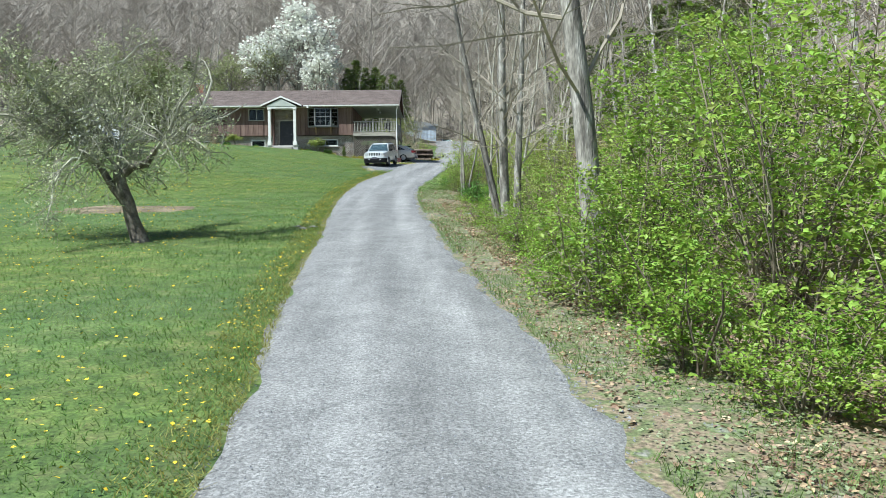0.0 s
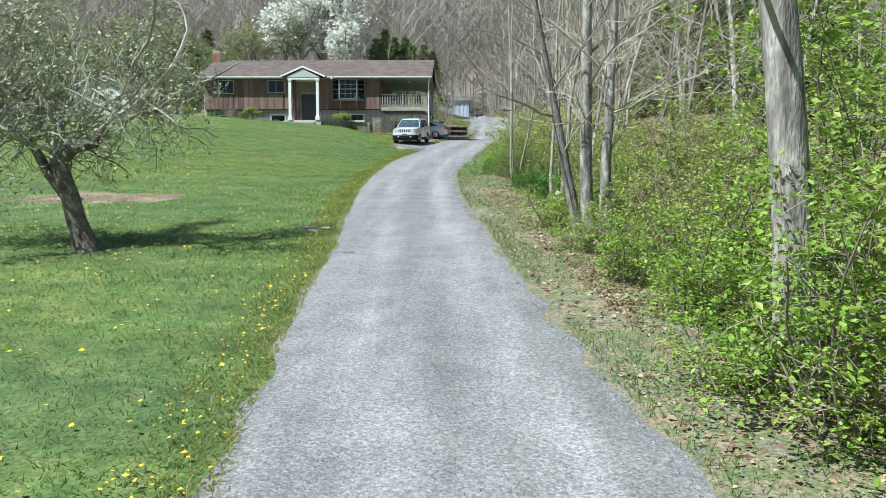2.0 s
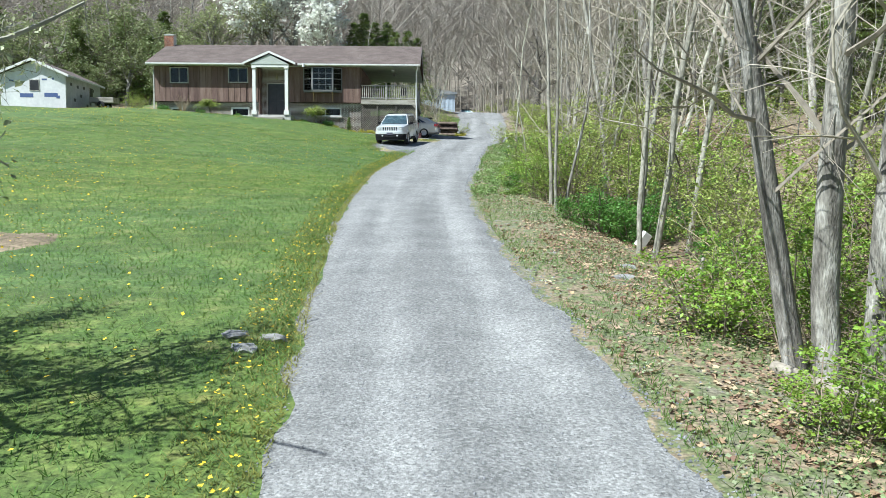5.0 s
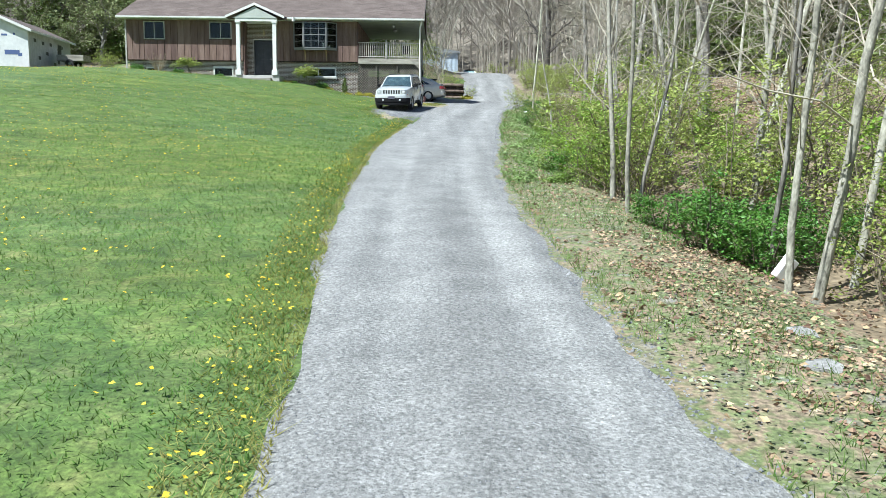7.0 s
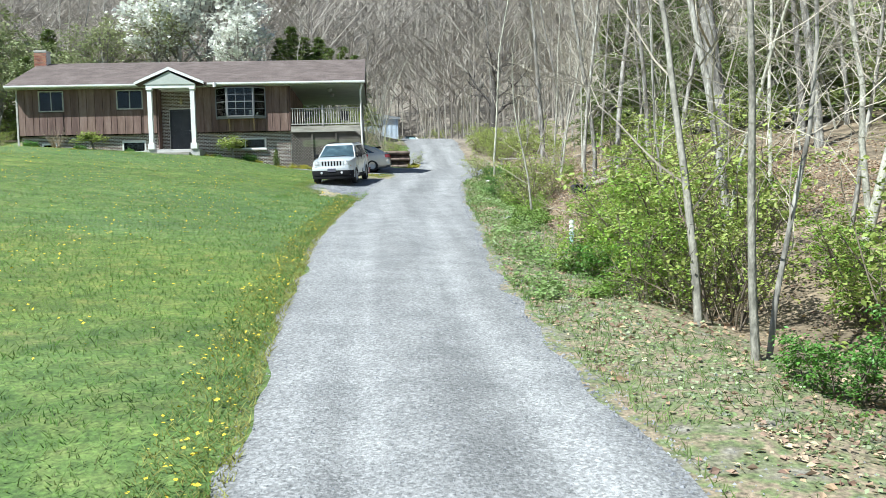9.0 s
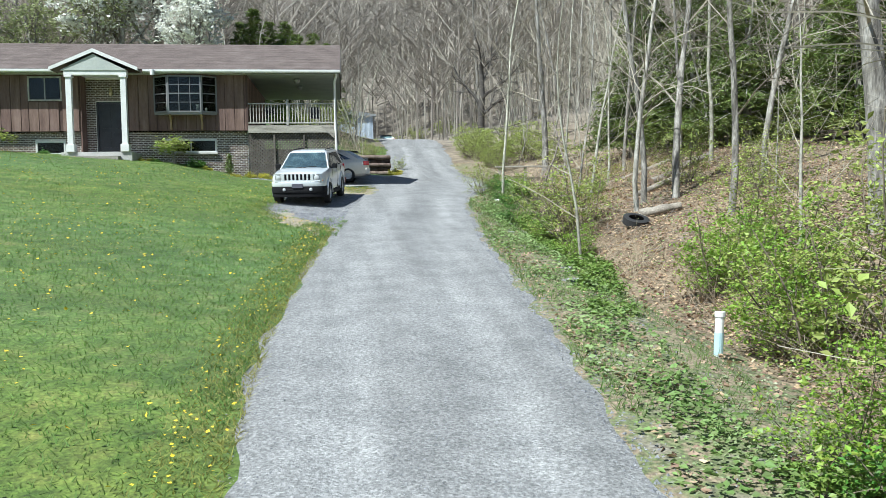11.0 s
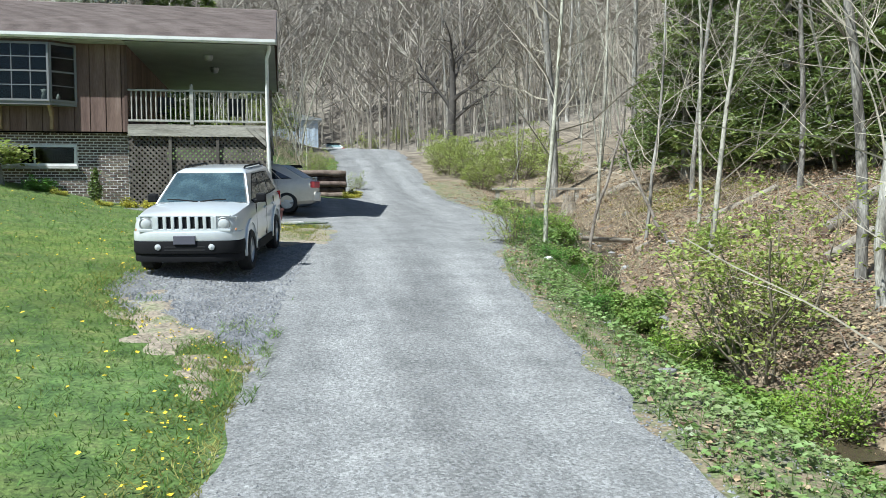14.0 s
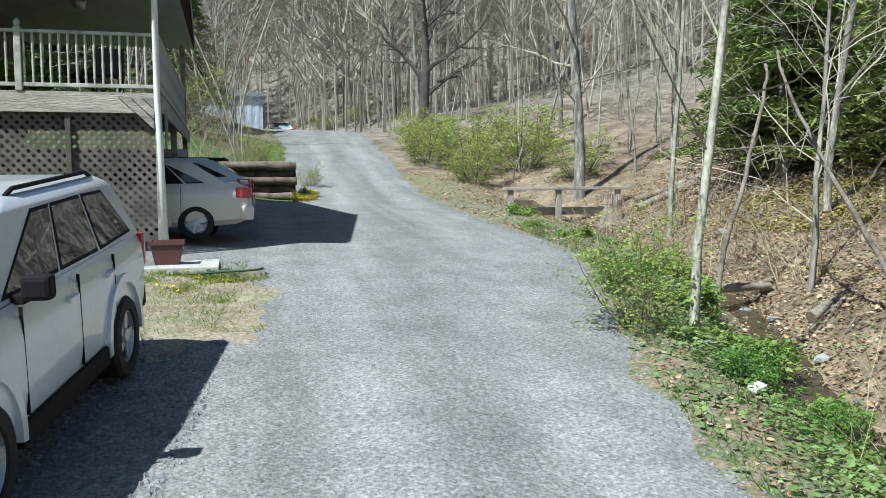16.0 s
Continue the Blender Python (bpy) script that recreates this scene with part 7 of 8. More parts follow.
# blue metal shed at the top of the drive
shz = gz(-2.5, 117.0)
shed = thing("metal_shed", "blue-grey corrugated metal shed at the edge of the woods", "shed", at=Matrix.Translation((-3.3, 117.0, shz + 0.2)) @ Matrix.Diagonal((1.3, 1.0, 1.14, 1)))
fold = [(-2.2 + k * 0.1, -0.045 if k % 4 in (1, 2) else -0.015) for k in range(45)]
b = prism(fold + [(2.2, 0.1), (-2.2, 0.1)], -0.5, 2.3, "z")
part("front_wall", b, BLUESHED, shed, world=False)
part("side_wall", box(2.1, 0.1, -0.5, 2.2, 5.0, 2.3), BLUESHED, shed, world=False)
part("side_wall", box(-2.2, 0.1, -0.5, -2.1, 5.0, 2.3), BLUESHED, shed, world=False)
part("roof", prism([(-2.4, 2.28), (2.4, 2.28), (2.4, 2.42), (0, 2.9), (-2.4, 2.42)], -0.3, 5.2, "y"), METALGREY, shed, world=False)
part("door", box(-1.7, -0.07, -0.1, -0.9, -0.045, 1.9, 0.01), PRINT, shed, world=False)

# post-and-rail remnant, stump and boards by the stream
fz = 6.9
PALERAIL = material("pale_weathered_rail", [(0.22, 0.20, 0.17), (0.34, 0.315, 0.27), (0.44, 0.415, 0.37)], scale=2, rough=0.9, fine=0.28, fine_scale=25, bump=0.5)
fen = thing("wooden_rail_fence", "low weathered wooden rail on short posts by the stream", "fence", at=(6.8, 80.9, fz))
for x in (5.1, 6.55, 8.4):
    z = gz(x, 80.9)
    part("post", box(x - 0.07, 80.84, z - 0.3, x + 0.07, 80.98, fz + 0.62, 0.012), PALERAIL, fen)
part("rail", box(4.9, 80.78, fz + 0.622, 8.75, 81.04, fz + 0.71, 0.015), PALERAIL, fen)
part("board", box(5.9, 81.1, fz - 0.1, 9.4, 81.25, fz + 0.12, 0.015), GREYWOOD, fen)
sz_ = gz(7.6, 79.6)
stump = thing("tree_stump", "splintered pale tree stump beside the rail", "stump", at=(7.6, 79.6, sz_))
part("stump_body", tube([(0, 0, -0.15), (0, 0, 0.05), (0.02, 0, 0.4), (0.03, 0, 0.62)], [0.42, 0.32, 0.25, 0.23], 11), DEADWOOD, stump, world=False)
for k in range(9):
    a = k * 0.7
    part("splinter", tube([(0.2 * math.cos(a), 0.2 * math.sin(a), 0.5), (0.2 * math.cos(a), 0.2 * math.sin(a), 0.66 + 0.16 * rng.random())], [0.06, 0.012], 5), DEADWOOD, stump, world=False)
for k, (a, b2, r_) in enumerate([((8.2, 79.3), (10.6, 79.9), 0.11), ((8.6, 80.2), (10.9, 80.4), 0.09), ((7.0, 63.2), (9.8, 64.9), 0.13), ((5.9, 61.6), (7.9, 62.4), 0.10), ((4.75, 58.2), (5.9, 58.0), 0.11), ((4.9, 58.55), (5.7, 58.45), 0.09), ((4.6, 70.2), (6.4, 70.9), 0.07), ((5.6, 68.8), (10.4, 70.1), 0.1), ((2.4, 21.9), (1.5, 23.9), 0.07)]):
    lg = thing("fallen_log", "fallen weathered log lying on dead leaves", "log", "fallen logs", at=(a[0], a[1], gz(*a)))
    log(lg, (a[0], a[1], gz(*a) + r_ * 0.8), (b2[0], b2[1], gz(*b2) + r_ * 0.8), r_, 300 + k, DEADWOOD, LOGEND, "bole")


def dead_trunk(pts, r0, label):
    t = thing("dead_tree", label, "tree", "dead leaning trees", at=(pts[0][0], pts[0][1], gz(*pts[0][:2])))
    z0 = gz(*pts[0][:2])
    f_ = np.linspace(0, len(pts) - 1, 15)
    arr = np.array(pts, float)
    fine_ = np.stack([np.interp(f_, range(len(pts)), arr[:, k]) for k in range(3)], 1) + np.cumsum(rng.normal(0, 0.035, (15, 3)), 0)
    pts = [tuple(p) for p in fine_]
    n_ = len(pts)
    q = [(p[0], p[1], z0 + p[2]) for p in pts]
    part("trunk", tube(q, [r0 * (1 - 0.55 * i / (n_ - 1)) for i in range(n_)], 9), DEADWOOD, t, smooth=True)
    tip = q[-1]
    for k in range(4):
        c = q[n_ // 2 + k % 2]
        d = rng.normal(0, 0.5, 3)
        part("branch", tube([c, (c[0] + d[0], c[1] + d[1], c[2] + abs(d[2]) * 0.6), (c[0] + 2 * d[0], c[1] + 2 * d[1], c[2] + d[2] * 0.4)], [r0 * 0.3, r0 * 0.18, 0.008], 5), DEADWOOD, t)


dead_trunk([(4.9, 70.2, -0.2), (5.05, 70.2, 0.9), (5.5, 70.4, 2.0), (5.75, 70.5, 2.9), (6.0, 70.5, 3.7), (6.05, 70.5, 4.1)], 0.05, "pale crooked dead trunk leaning over the stream")
dead_trunk([(5.6, 66.7, -0.2), (5.35, 67.2, 0.8), (5.1, 67.8, 1.8), (5.0, 68.4, 2.7), (4.95, 69.0, 3.4)], 0.042, "dark dead trunk leaning over the stream bed")

# old tyre, white marker, pipe, sign box
tz = gz(4.35, 57.3)
tyre = thing("old_tyre", "old black tyre lying half buried in dead leaves", "tyre", at=Matrix.Translation((4.35, 57.3, tz + 0.12)) @ pose(0, 0, 0, 0, 68, 100))
sharpen(part("tyre_body", lathe([(-0.1, 0.2), (-0.115, 0.27), (-0.09, 0.345), (0.09, 0.345), (0.115, 0.27), (0.1, 0.2), (0.07, 0.23), (0.06, 0.3), (-0.06, 0.3), (-0.07, 0.23), (-0.1, 0.2)], 32), RUBBER, tyre, world=False), 50)
tagged(part("white_block", box(-0.09, -0.06, -0.1, 0.09, 0.06, 0.22, 0.012), WHITE, None), "tilted white plastic block at the edge of the brush", "block").matrix_basis = Matrix.Translation((2.05, 31.9, gz(2.05, 31.9) + 0.12)) @ pose(0, 0, 0, 12, 32, 20)
stake = thing("wooden_stake", "short grey wooden stake leaning at the edge of the brush", "stake", at=Matrix.Translation((1.95, 28.0, gz(1.95, 28.0) - 0.1)) @ pose(0, 0, 0, 4, 12, 20))
part("stake_body", box(-0.045, -0.03, 0.0, 0.045, 0.03, 0.55, 0.01), GREYWOOD, stake, world=False)
pz_ = gz(1.25, 45.7)
pipe = thing("stand_pipe", "short white plastic stand pipe with a pale blue wrap", "pipe", at=(1.25, 45.7, pz_))
part("pipe_body", tube([(0, 0, -0.1), (0.01, 0, 0.3), (0.02, 0, 0.5)], 0.055, 14), WHITE, pipe, world=False, smooth=False)
part("cap", tube([(0.02, 0, 0.5), (0.02, 0, 0.56)], 0.066, 14), WHITE, pipe, world=False)
part("wrap", tube([(0.0, 0, 0.02), (0.01, 0, 0.3)], 0.058, 14, cap=False), plain("pale_blue_wrap", (0.45, 0.62, 0.66)), pipe, world=False)
tagged(part("white_box", box(-0.08, -0.05, 0.0, 0.08, 0.05, 0.045, 0.008), WHITE, None), "small white plastic box lying on the bank", "box").matrix_basis = Matrix.Translation((2.0, 64.9, gz(2.0, 64.9) + 0.1)) @ pose(0, 0, 0, 14, -8, 20)

# stream in the ditch and its stones, moss on the bank
ys = np.arange(56, 86, 0.5)
sheet("stream", np.linspace(-0.55, 0.55, 7), ys, lambda x, y: ground_z(x, y) * 0 + (ground_z(road_right(y) + np.interp(y, [0, 45, 60, 68, 80], [3.4, 3.2, 2.2, 2.6, 3.6]), y) + 0.05), WATER, "structure", "shallow brown stream in the ditch", xfun=lambda f, y: road_right(y) + np.interp(y, [0, 45, 60, 68, 80], [3.4, 3.2, 2.2, 2.6, 3.6]) + f + 0.25 * np.sin(y * 0.9))


def stone_mesh(name, seed, r):
    rr = np.random.default_rng(seed)
    b = bmesh.new()
    bmesh.ops.create_icosphere(b, subdivisions=1, radius=r)
    for v in b.verts:
        v.co *= 0.75 + 0.5 * rr.random()
        v.co.z *= 0.6
    me = bpy.data.meshes.new(name)
    b.to_mesh(me)
    b.free()
    me.materials.append(STONE)
    return me


stones = [stone_mesh("stone", k, 0.14) for k in range(5)]
for k in range(20):
    y = rng.uniform(57, 80)
    c = float(road_right(y)) + float(np.interp(y, [0, 45, 60, 68, 80], [3.4, 3.2, 2.2, 2.6, 3.6]))
    x = c + rng.normal(0, 0.8)
    o = tagged(new("stone", stones[k % 5]), "grey stone lying in the stream bed", "stone", "stream stones")
    s = rng.uniform(0.4, 1.0)
    o.matrix_basis = Matrix.LocRotScale((x, y, gz(x, y) + 0.02), Euler((0, 0, rng.random() * 6)), (s, s, s))
for x, y in [(-3.95, 24.4), (-4.15, 24.9), (-3.7, 24.8), (1.6, 26.5), (0.9, 28.2), (1.2, 29.3), (1.0, 52.0), (0.6, 50.2), (1.5, 60.5)]:
    o = tagged(new("stone", stones[int(x * 10) % 5]), "flat grey stone sunk in the grass verge", "stone", "verge stones")
    o.matrix_basis = Matrix.LocRotScale((x, y, gz(x, y) + 0.01), Euler((0, 0, x)), (1.6, 1.2, 0.6))


# ---- ground cover, past counting ----
DANDELION = plain("dandelion_yellow", (0.72, 0.52, 0.03), rough=0.8)
GRASSBLADE = material("grass_blades", [(0.105, 0.185, 0.04), (0.155, 0.25, 0.06), (0.23, 0.30, 0.10)], scale=0.7, rough=0.7, fine=0.1, random_tint=0.35, island=True, trans=0.55, space="World")
WEED = material("low_weeds", [(0.15, 0.22, 0.07), (0.25, 0.31, 0.14), (0.38, 0.42, 0.28)], scale=0.9, rough=0.7, fine=0.1, random_tint=0.3, island=True, trans=0.3, space="World")
DEADLEAF = material("dead_leaves", [(0.19, 0.115, 0.07), (0.34, 0.235, 0.155), (0.50, 0.38, 0.27)], scale=2.5, rough=0.9, fine=0.2, random_tint=0.45, island=True, trans=0.1, space="World")
CHIP = material("gravel_chips", [(0.13, 0.135, 0.148), (0.21, 0.215, 0.23), (0.28, 0.28, 0.29)], scale=3, rough=0.95, fine=0.2, random_tint=0.25, island=True, space="World")


def blades(name, x, y, h, w, mat, label, lean=0.8, lift=0.0):
    n = len(x)
    z = ground_z(x, y) + lift
    a = rng.random(n) * 6.28
    base = np.stack([x, y, z], 1)
    sd = np.stack([np.cos(a), np.sin(a), np.zeros(n)], 1) * (w * 0.5)[:, None]
    tip = base + np.stack([rng.normal(0, lean, n) * h, rng.normal(0, lean, n) * h, h], 1)
    v = np.stack([base - sd, base + sd, tip], 1).reshape(-1, 3)
    ob = new(name, mesh_arrays(name, v, np.arange(3 * n).reshape(n, 3), mat))
    return tagged(ob, label, "grass", kind="stuff")


def lawn_points(n, reach, power=1.6, lo=6, hi=72):
    y = rng.uniform(lo, hi, n)
    x = lawn_edge(y) + 0.1 - reach * rng.random(n) ** power
    return x, y


x, y = lawn_points(150000, 16, 1.4)
tuft = 0.6 + 0.7 * (0.5 + 0.5 * wavy(x * 2.3, y * 2.1))
blades("lawn_blades", x, y, (0.03 + 0.045 * rng.random(len(x))) * tuft, np.full(len(x), 0.016), GRASSBLADE, "short green grass blades of the lawn", lift=0.02)
x, y = lawn_points(26000, 0.75, 1.3, 4, 70)
STRAWGRASS = material("yellowing_grass", [(0.17, 0.19, 0.04), (0.27, 0.27, 0.065), (0.36, 0.33, 0.12)], scale=0.9, rough=0.8, fine=0.1, random_tint=0.3, island=True, trans=0.4, space="World")
blades("edge_grass", x + 0.14, y, 0.03 + 0.05 * rng.random(len(x)), np.full(len(x), 0.014), STRAWGRASS, "longer uncut grass along the edge of the drive", 1.1)
y = rng.uniform(6, 76, 22000)
e = rng.random(len(y)) ** 1.3 * np.interp(y, [0, 30, 60, 100], [1.6, 1.9, 1.8, 2.0])
x = road_right(y) + 0.1 + e
keep = (np.sin(x * 2.1 + y * 0.9) + np.sin(y * 1.3)) > -0.7
x, y = x[keep], y[keep]
blades("verge_grass", x, y, 0.05 + 0.12 * rng.random(len(x)), np.full(len(x), 0.012), GRASSBLADE, "sparse grass on the stony verge", 0.6)


def litter(name, x, y, size, mat, label, lift, tumble, narrow=0.6, category="leaves"):
    c = np.stack([x, y, ground_z(x, y) + lift], 1)
    me = leaf_mesh(name, np.random.default_rng(len(x)), c, size, mat, droop=0.0, narrow=narrow, flat=0.15, tumble=tumble)
    return tagged(new(name, me), label, category, kind="stuff")


y = rng.uniform(6, 78, 26000)
e = rng.random(len(y)) * np.interp(y, [0, 26, 50, 70, 100], [1.7, 2.4, 1.9, 2.0, 2.4])
x = road_right(y) + 0.15 + e
keep = (wavy(x * 1.2, y * 0.9) + 0.35 * rng.normal(0, 1, len(x))) > -0.1
litter("verge_weeds", x[keep], y[keep], 0.042, WEED, "low broad-leaved weeds along the verge", 0.03 + 0.08 * rng.random(keep.sum()), 0.5, 0.75, "weeds")
LUSH = material("lush_weeds", [(0.14, 0.225, 0.06), (0.22, 0.315, 0.10), (0.33, 0.41, 0.19)], scale=1.1, rough=0.6, fine=0.1, random_tint=0.3, island=True, trans=0.35, space="World")
y = rng.uniform(39, 72, 17000)
w_ = np.interp(y, [39, 44, 52, 60, 66, 72], [0.7, 1.2, 1.7, 1.5, 1.4, 1.2])
e = 0.05 + w_ * rng.beta(1.6, 1.5, len(y))
x = road_right(y) + e
keep = wavy(x * 1.9, y * 1.3) + 0.3 * rng.normal(0, 1, len(x)) + 0.35 * np.minimum(e, 1) > 0.3
litter("verge_weeds", x[keep], y[keep], 0.07, LUSH, "lush bright green broad-leaved weeds along the ditch", 0.02 + 0.16 * rng.random(keep.sum()) * np.minimum(1, 2 * e[keep]), 0.45, 0.7, "weeds")
y = rng.uniform(5, 34, 22000)
e = np.interp(y, [5, 20, 34], [1.0, 0.9, 0.9]) + 2.4 * rng.random(len(y)) ** 1.4
x = road_right(y) + e
keep = wavy(x * 1.1 + 5, y * 0.8) + 0.4 * rng.normal(0, 1, len(x)) > -0.1
litter("fallen_leaves", x[keep], y[keep], 0.058, DEADLEAF, "drift of reddish brown dead leaves along the brush", 0.012 + 0.03 * rng.random(keep.sum()), 0.7)
y = rng.uniform(5, 90, 45000)
e = 0.2 + 13 * rng.random(len(y)) ** 1.5
x = road_right(y) + e
keep = (e > 1.7) | (wavy(x * 1.5 + 2, y * 1.2) + 0.4 * rng.normal(0, 1, len(x)) > 0.0)
litter("fallen_leaves", x[keep], y[keep], 0.075, DEADLEAF, "curled brown dead leaves on the woodland floor", 0.01 + 0.03 * rng.random(keep.sum()), 0.8)
y = rng.uniform(44, 82, 42000)
e = 2.9 + 7.5 * rng.random(len(y)) ** 1.2
x = road_right(y) + e
litter("fallen_leaves", x, y, 0.07, DEADLEAF, "thick cover of orange-brown dead leaves on the bank", 0.012 + 0.04 * rng.random(len(y)), 0.9)
y = rng.uniform(44, 80, 9000)
e = 2.6 + 6.0 * rng.random(len(y)) ** 1.3
x = road_right(y) + e
keep = wavy(x * 0.9 + 4, y * 0.8) + 0.2 * rng.normal(0, 1, len(x)) > 0.22
litter("bank_weeds", x[keep], y[keep], 0.065, LUSH, "scattered green sprigs coming up through dead leaves", 0.03 + 0.12 * rng.random(keep.sum()), 0.6, 0.6, "weeds")
# fallen twigs on the bank
y = rng.uniform(44, 82, 900)
x = road_right(y) + 2.8 + 7.0 * rng.random(len(y))
a_ = rng.random(len(y)) * 6.28
l_ = 0.25 + 0.6 * rng.random(len(y)) ** 2
twigs = []
for k in range(len(y)):
    dx, dy = math.cos(a_[k]) * l_[k], math.sin(a_[k]) * l_[k]
    twigs.append((0, np.array([(x[k], y[k], gz(x[k], y[k]) + 0.02), (x[k] + dx, y[k] + dy, gz(x[k] + dx, y[k] + dy) + 0.03 + 0.1 * rng.random())]), np.array([0.012, 0.006])))
v, f = tubes(twigs, lambda lv, r0: 4)
tagged(new("fallen_twigs", mesh_arrays("fallen_twigs", v, f, DEADWOOD)), "thin dead twigs strewn over the leaves", "twigs", kind="stuff")
y = rng.uniform(54, 80, 9000)
e = 3.8 + 5 * rng.random(len(y))
x = road_right(y) + e
keep = wavy(x * 0.6 + 3, y * 0.5) > 0.12
litter("bank_moss", x[keep], y[keep], 0.07, MOSS, "yellow-green moss tufts on the bank", 0.02, 0.4, 0.9, "moss")
a_, q_ = rng.random(7000) * 6.28, np.sqrt(rng.random(7000))
x, y = 10.0 + 2.0 * q_ * np.cos(a_), 74.2 + 2.6 * q_ * np.sin(a_)
keep = wavy(x * 1.3, y * 1.2) + 0.3 * rng.normal(0, 1, len(x)) > -0.15
litter("bank_moss", x[keep], y[keep], 0.08, MOSS, "bright yellow-green moss carpet on the bank", 0.03, 0.4, 0.9, "moss")
# ragged grass and bare earth at the near end of the parking stand
y = rng.uniform(56.6, 63.5, 9000)
x = road_left(y) + 0.15 - 3.0 * rng.random(len(y)) ** 1.2
keep = wavy(x * 2.2 + 1, y * 1.9) + 0.25 * rng.normal(0, 1, len(x)) > 0.12 + 0.16 * (y - 57)
x, y = x[keep], y[keep]
blades("edge_grass", x, y, 0.05 + 0.07 * rng.random(len(x)), np.full(len(x), 0.014), GRASSBLADE, "ragged grass growing into the parking stand", 0.9, 0.03)
y = rng.uniform(67.3, 71.0, 6000)
x = road_left(y) + 0.2 - 2.6 * rng.random(len(y)) + 0.25 * wavy(y * 3, y)
keep = wavy(x * 2.0, y * 2.4) + 0.5 * rng.normal(0, 1, len(x)) > 0.0
x, y = x[keep], y[keep]
blades("edge_grass", x, y, 0.05 + 0.10 * rng.random(len(x)), np.full(len(x), 0.014), STRAWGRASS, "long yellowing grass beside the slab", 1.0)
# dandelions
x, y = lawn_points(26000, 22, 0.8, 6, 71)
keep = (wavy(x * 0.35 + 1, y * 0.3) + 0.9 * rng.normal(0, 1, len(x)) > 0.45) | ((lawn_edge(y) - x < 0.4) & (rng.random(len(x)) < 0.5))
litter("dandelions", x[keep], y[keep], 0.05, DANDELION, "yellow dandelion heads scattered over the lawn", 0.07 + 0.02 * rng.random(keep.sum()), 0.35, 0.9, "flowers")
x, y = lawn_points(1200, 0.7, 1.0, 6, 60)
litter("dandelions", x + 0.05, y, 0.034, DANDELION, "yellow dandelion heads along the drive", 0.07, 0.35, 0.9, "flowers")


def chips(name, x, y, size, label):
    n = len(x)
    c = np.stack([x, y, np.maximum(road_sheet_z(x, y), ground_z(x, y)) + size * 0.15], 1)
    o = np.array([(1, 0, 0), (-0.5, 0.87, 0), (-0.5, -0.87, 0), (0, 0, 0.8)])
    a = rng.random(n) * 6.28
    ca, sa = np.cos(a)[:, None], np.sin(a)[:, None]
    st = 0.7 + 0.6 * rng.random((n, 4))
    px = (o[None, :, 0] * ca - o[None, :, 1] * sa) * st
    py = (o[None, :, 0] * sa + o[None, :, 1] * ca) * st * 0.8
    pz2 = np.broadcast_to(o[None, :, 2], (n, 4)) * st - 0.2
    v = c[:, None, :] + np.stack([px, py, pz2], -1) * (size * 0.6)[:, None, None]
    f = (np.arange(n)[:, None, None] * 4 + np.array([(0, 1, 3), (1, 2, 3), (2, 0, 3)])[None]).reshape(-1, 3)
    return tagged(new(name, mesh_arrays(name, v.reshape(-1, 3), f, CHIP)), label, "gravel", kind="stuff")


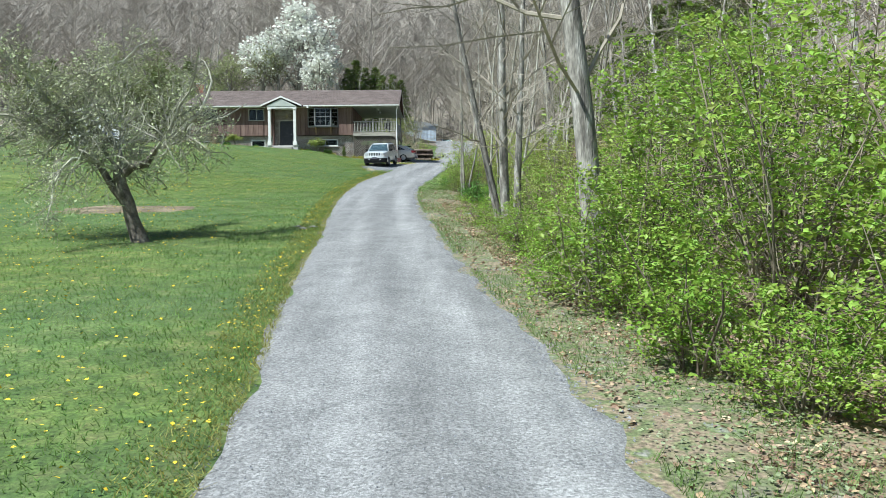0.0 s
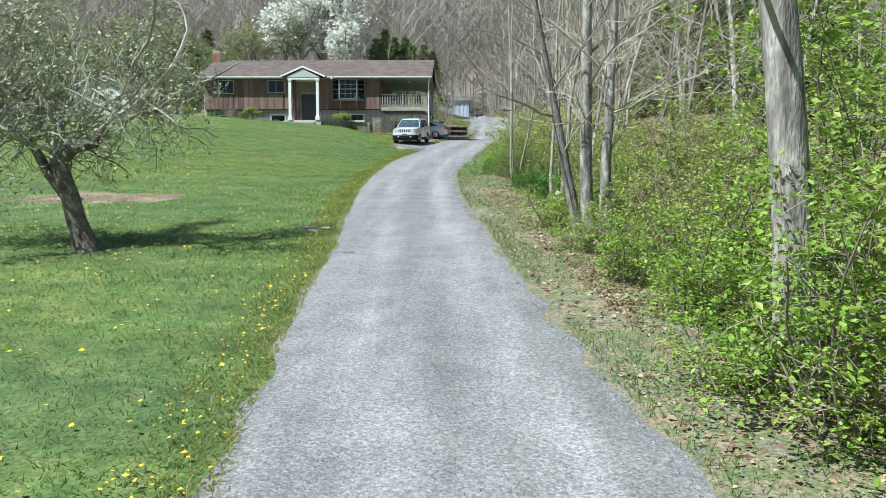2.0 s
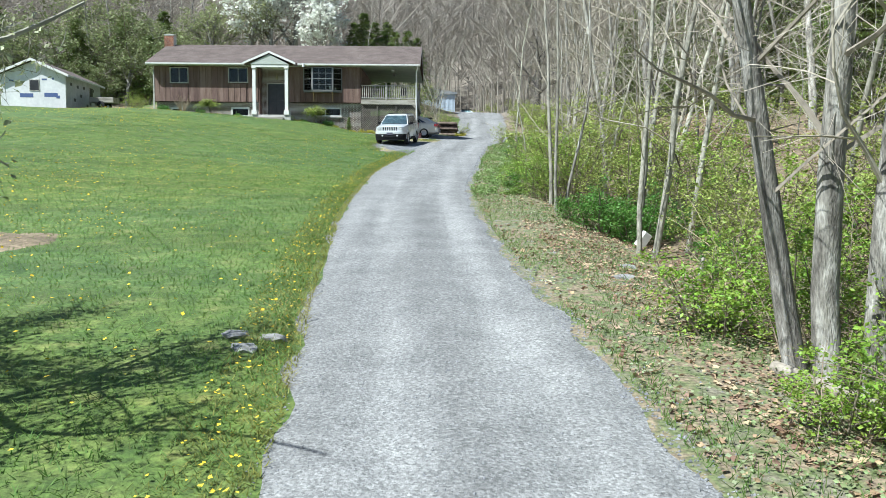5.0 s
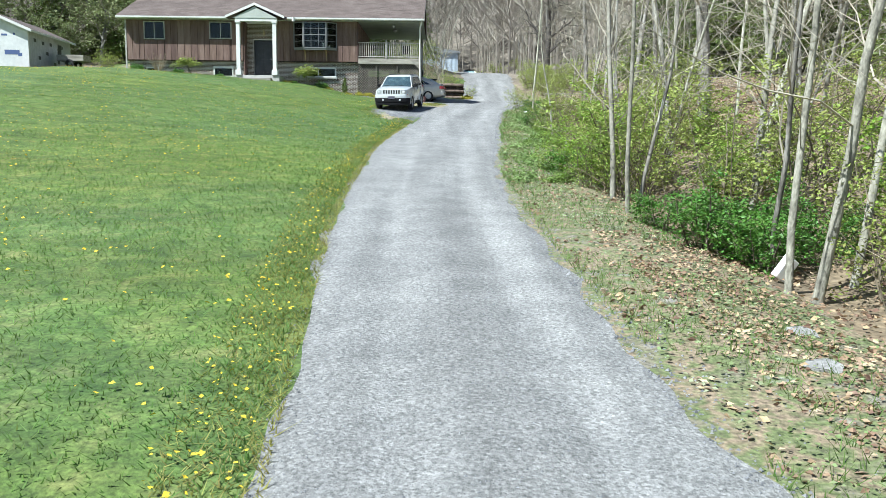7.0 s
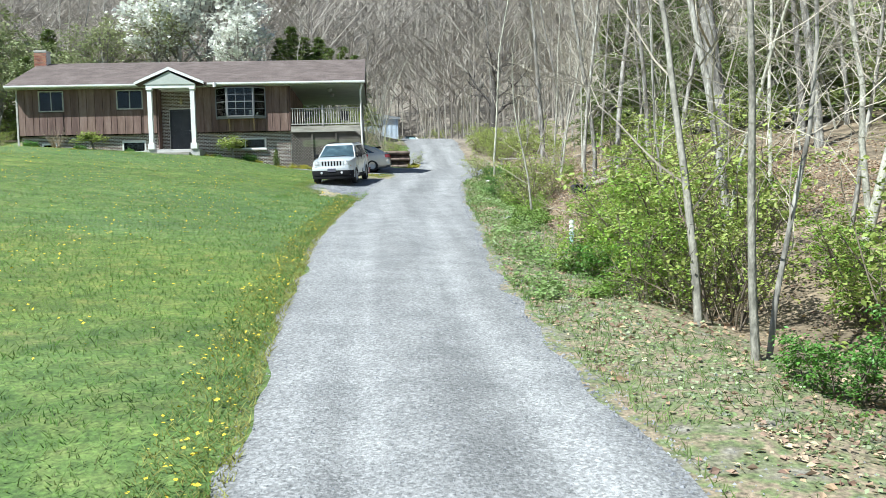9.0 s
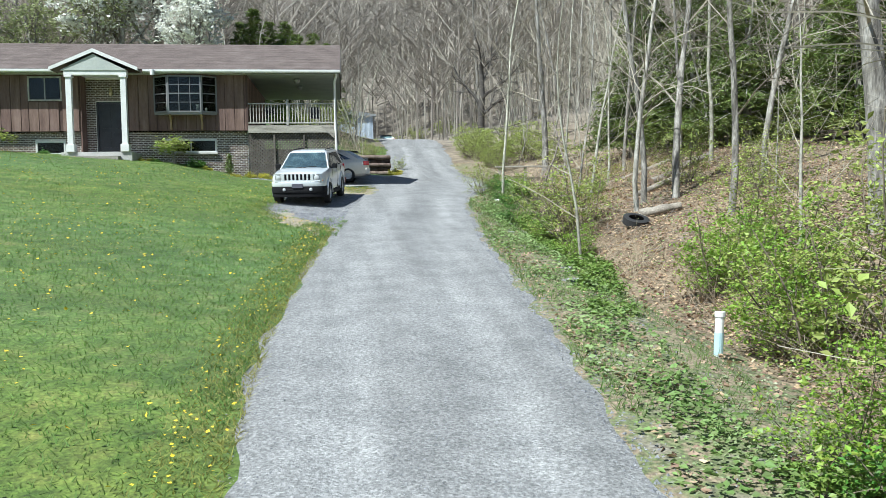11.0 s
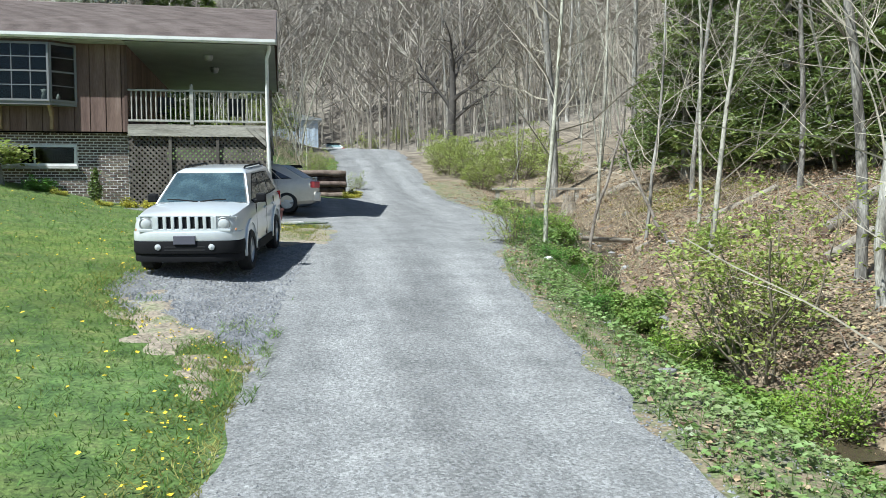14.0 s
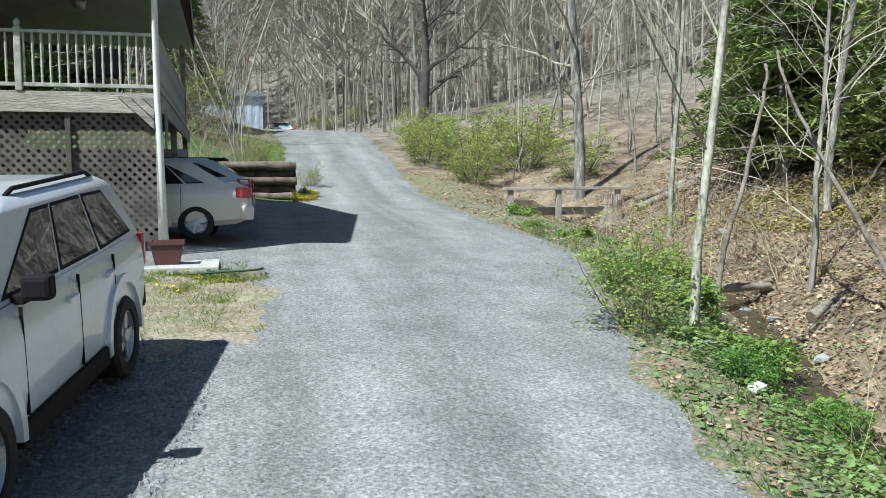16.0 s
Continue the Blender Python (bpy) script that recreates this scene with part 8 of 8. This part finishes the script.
y = rng.uniform(6, 84, 24000)
f_ = rng.random(len(y))
f_ = np.where(rng.random(len(y)) < 0.45, np.where(rng.random(len(y)) < 0.5, 0.16 * f_ - 0.06, 1.06 - 0.16 * f_), np.where(rng.random(len(y)) < 0.5, 0.5 + (f_ - 0.5) * 0.32, f_))
x = road_left(y) + f_ * (road_right(y) - road_left(y))
chips("gravel_chips", x, y, 0.010 + 0.017 * rng.random(len(y)) ** 2, "loose grey stone chips on the drive")
y = rng.uniform(8, 84, 16000)
x = road_right(y) + 1.5 * rng.random(len(y)) ** 1.6 - 0.1
chips("gravel_chips", x, y, 0.016 + 0.03 * rng.random(len(y)) ** 2, "stone chips strewn over the verge")
y = rng.uniform(58.5, 67.2, 9000)
x = road_left(y) - pad_edge(y) * rng.random(len(y))
chips("gravel_chips", x, y, 0.022 + 0.03 * rng.random(len(y)), "coarse blue-grey stone on the parking stand")


# dry brambles among the shrubs
CANE = [(6, 0.10, -0.10, 4, 0.3, 45, 0.4, 0.3), (3, 0.15, -0.05, 0, 0, 0, 0, 0.3)]
r_ = np.random.default_rng(71)
canes = []
for k in range(26):
    a = r_.random() * 6.28
    grow(r_, (0.5 * r_.normal(), 0.5 * r_.normal(), -0.05), (math.cos(a) * 0.6, math.sin(a) * 0.6, 1), 1.9 * (0.6 + 0.6 * r_.random()), 0.009, 0, CANE, canes)
bram = make_tree("bramble", canes, DRYSTEM, DRYSTEM, "tangle of dry tan bramble canes", "brambles", tree_pose(3.0, 19.5, 1.0, 0.0), 1, category="bramble", crown="twigwork")
for x, y, s in [(2.7, 21.3, 1.0), (3.4, 24.5, 1.0), (2.2, 26.4, 0.9), (3.0, 28.6, 1.0), (3.6, 12.2, 1.0), (4.6, 14.8, 1.0), (1.6, 38.6, 0.8), (2.2, 43.8, 0.8), (3.0, 49.4, 0.8), (2.9, 53.5, 0.8), (3.4, 58.8, 0.7), (4.2, 65.2, 0.7), (4.0, 71.0, 0.8), (2.5, 63.6, 0.7), (5.4, 72.4, 0.8), (6.4, 74.6, 1.0), (7.6, 73.0, 1.0), (5.8, 76.8, 0.9), (8.4, 75.8, 1.0), (6.8, 70.4, 0.9), (8.2, 68.0, 1.0), (6.2, 65.8, 0.8), (7.4, 63.2, 0.9), (9.2, 71.6, 1.0), (-2.6, 88.5, 1.0), (-3.4, 86.8, 1.0), (-4.4, 89.5, 1.1), (-5.2, 87.4, 1.0), (-2.2, 91.6, 1.1), (-3.8, 92.4, 1.2), (8.8, 78.4, 0.9)]:
    copy_thing(bram, tree_pose(x, y, s))
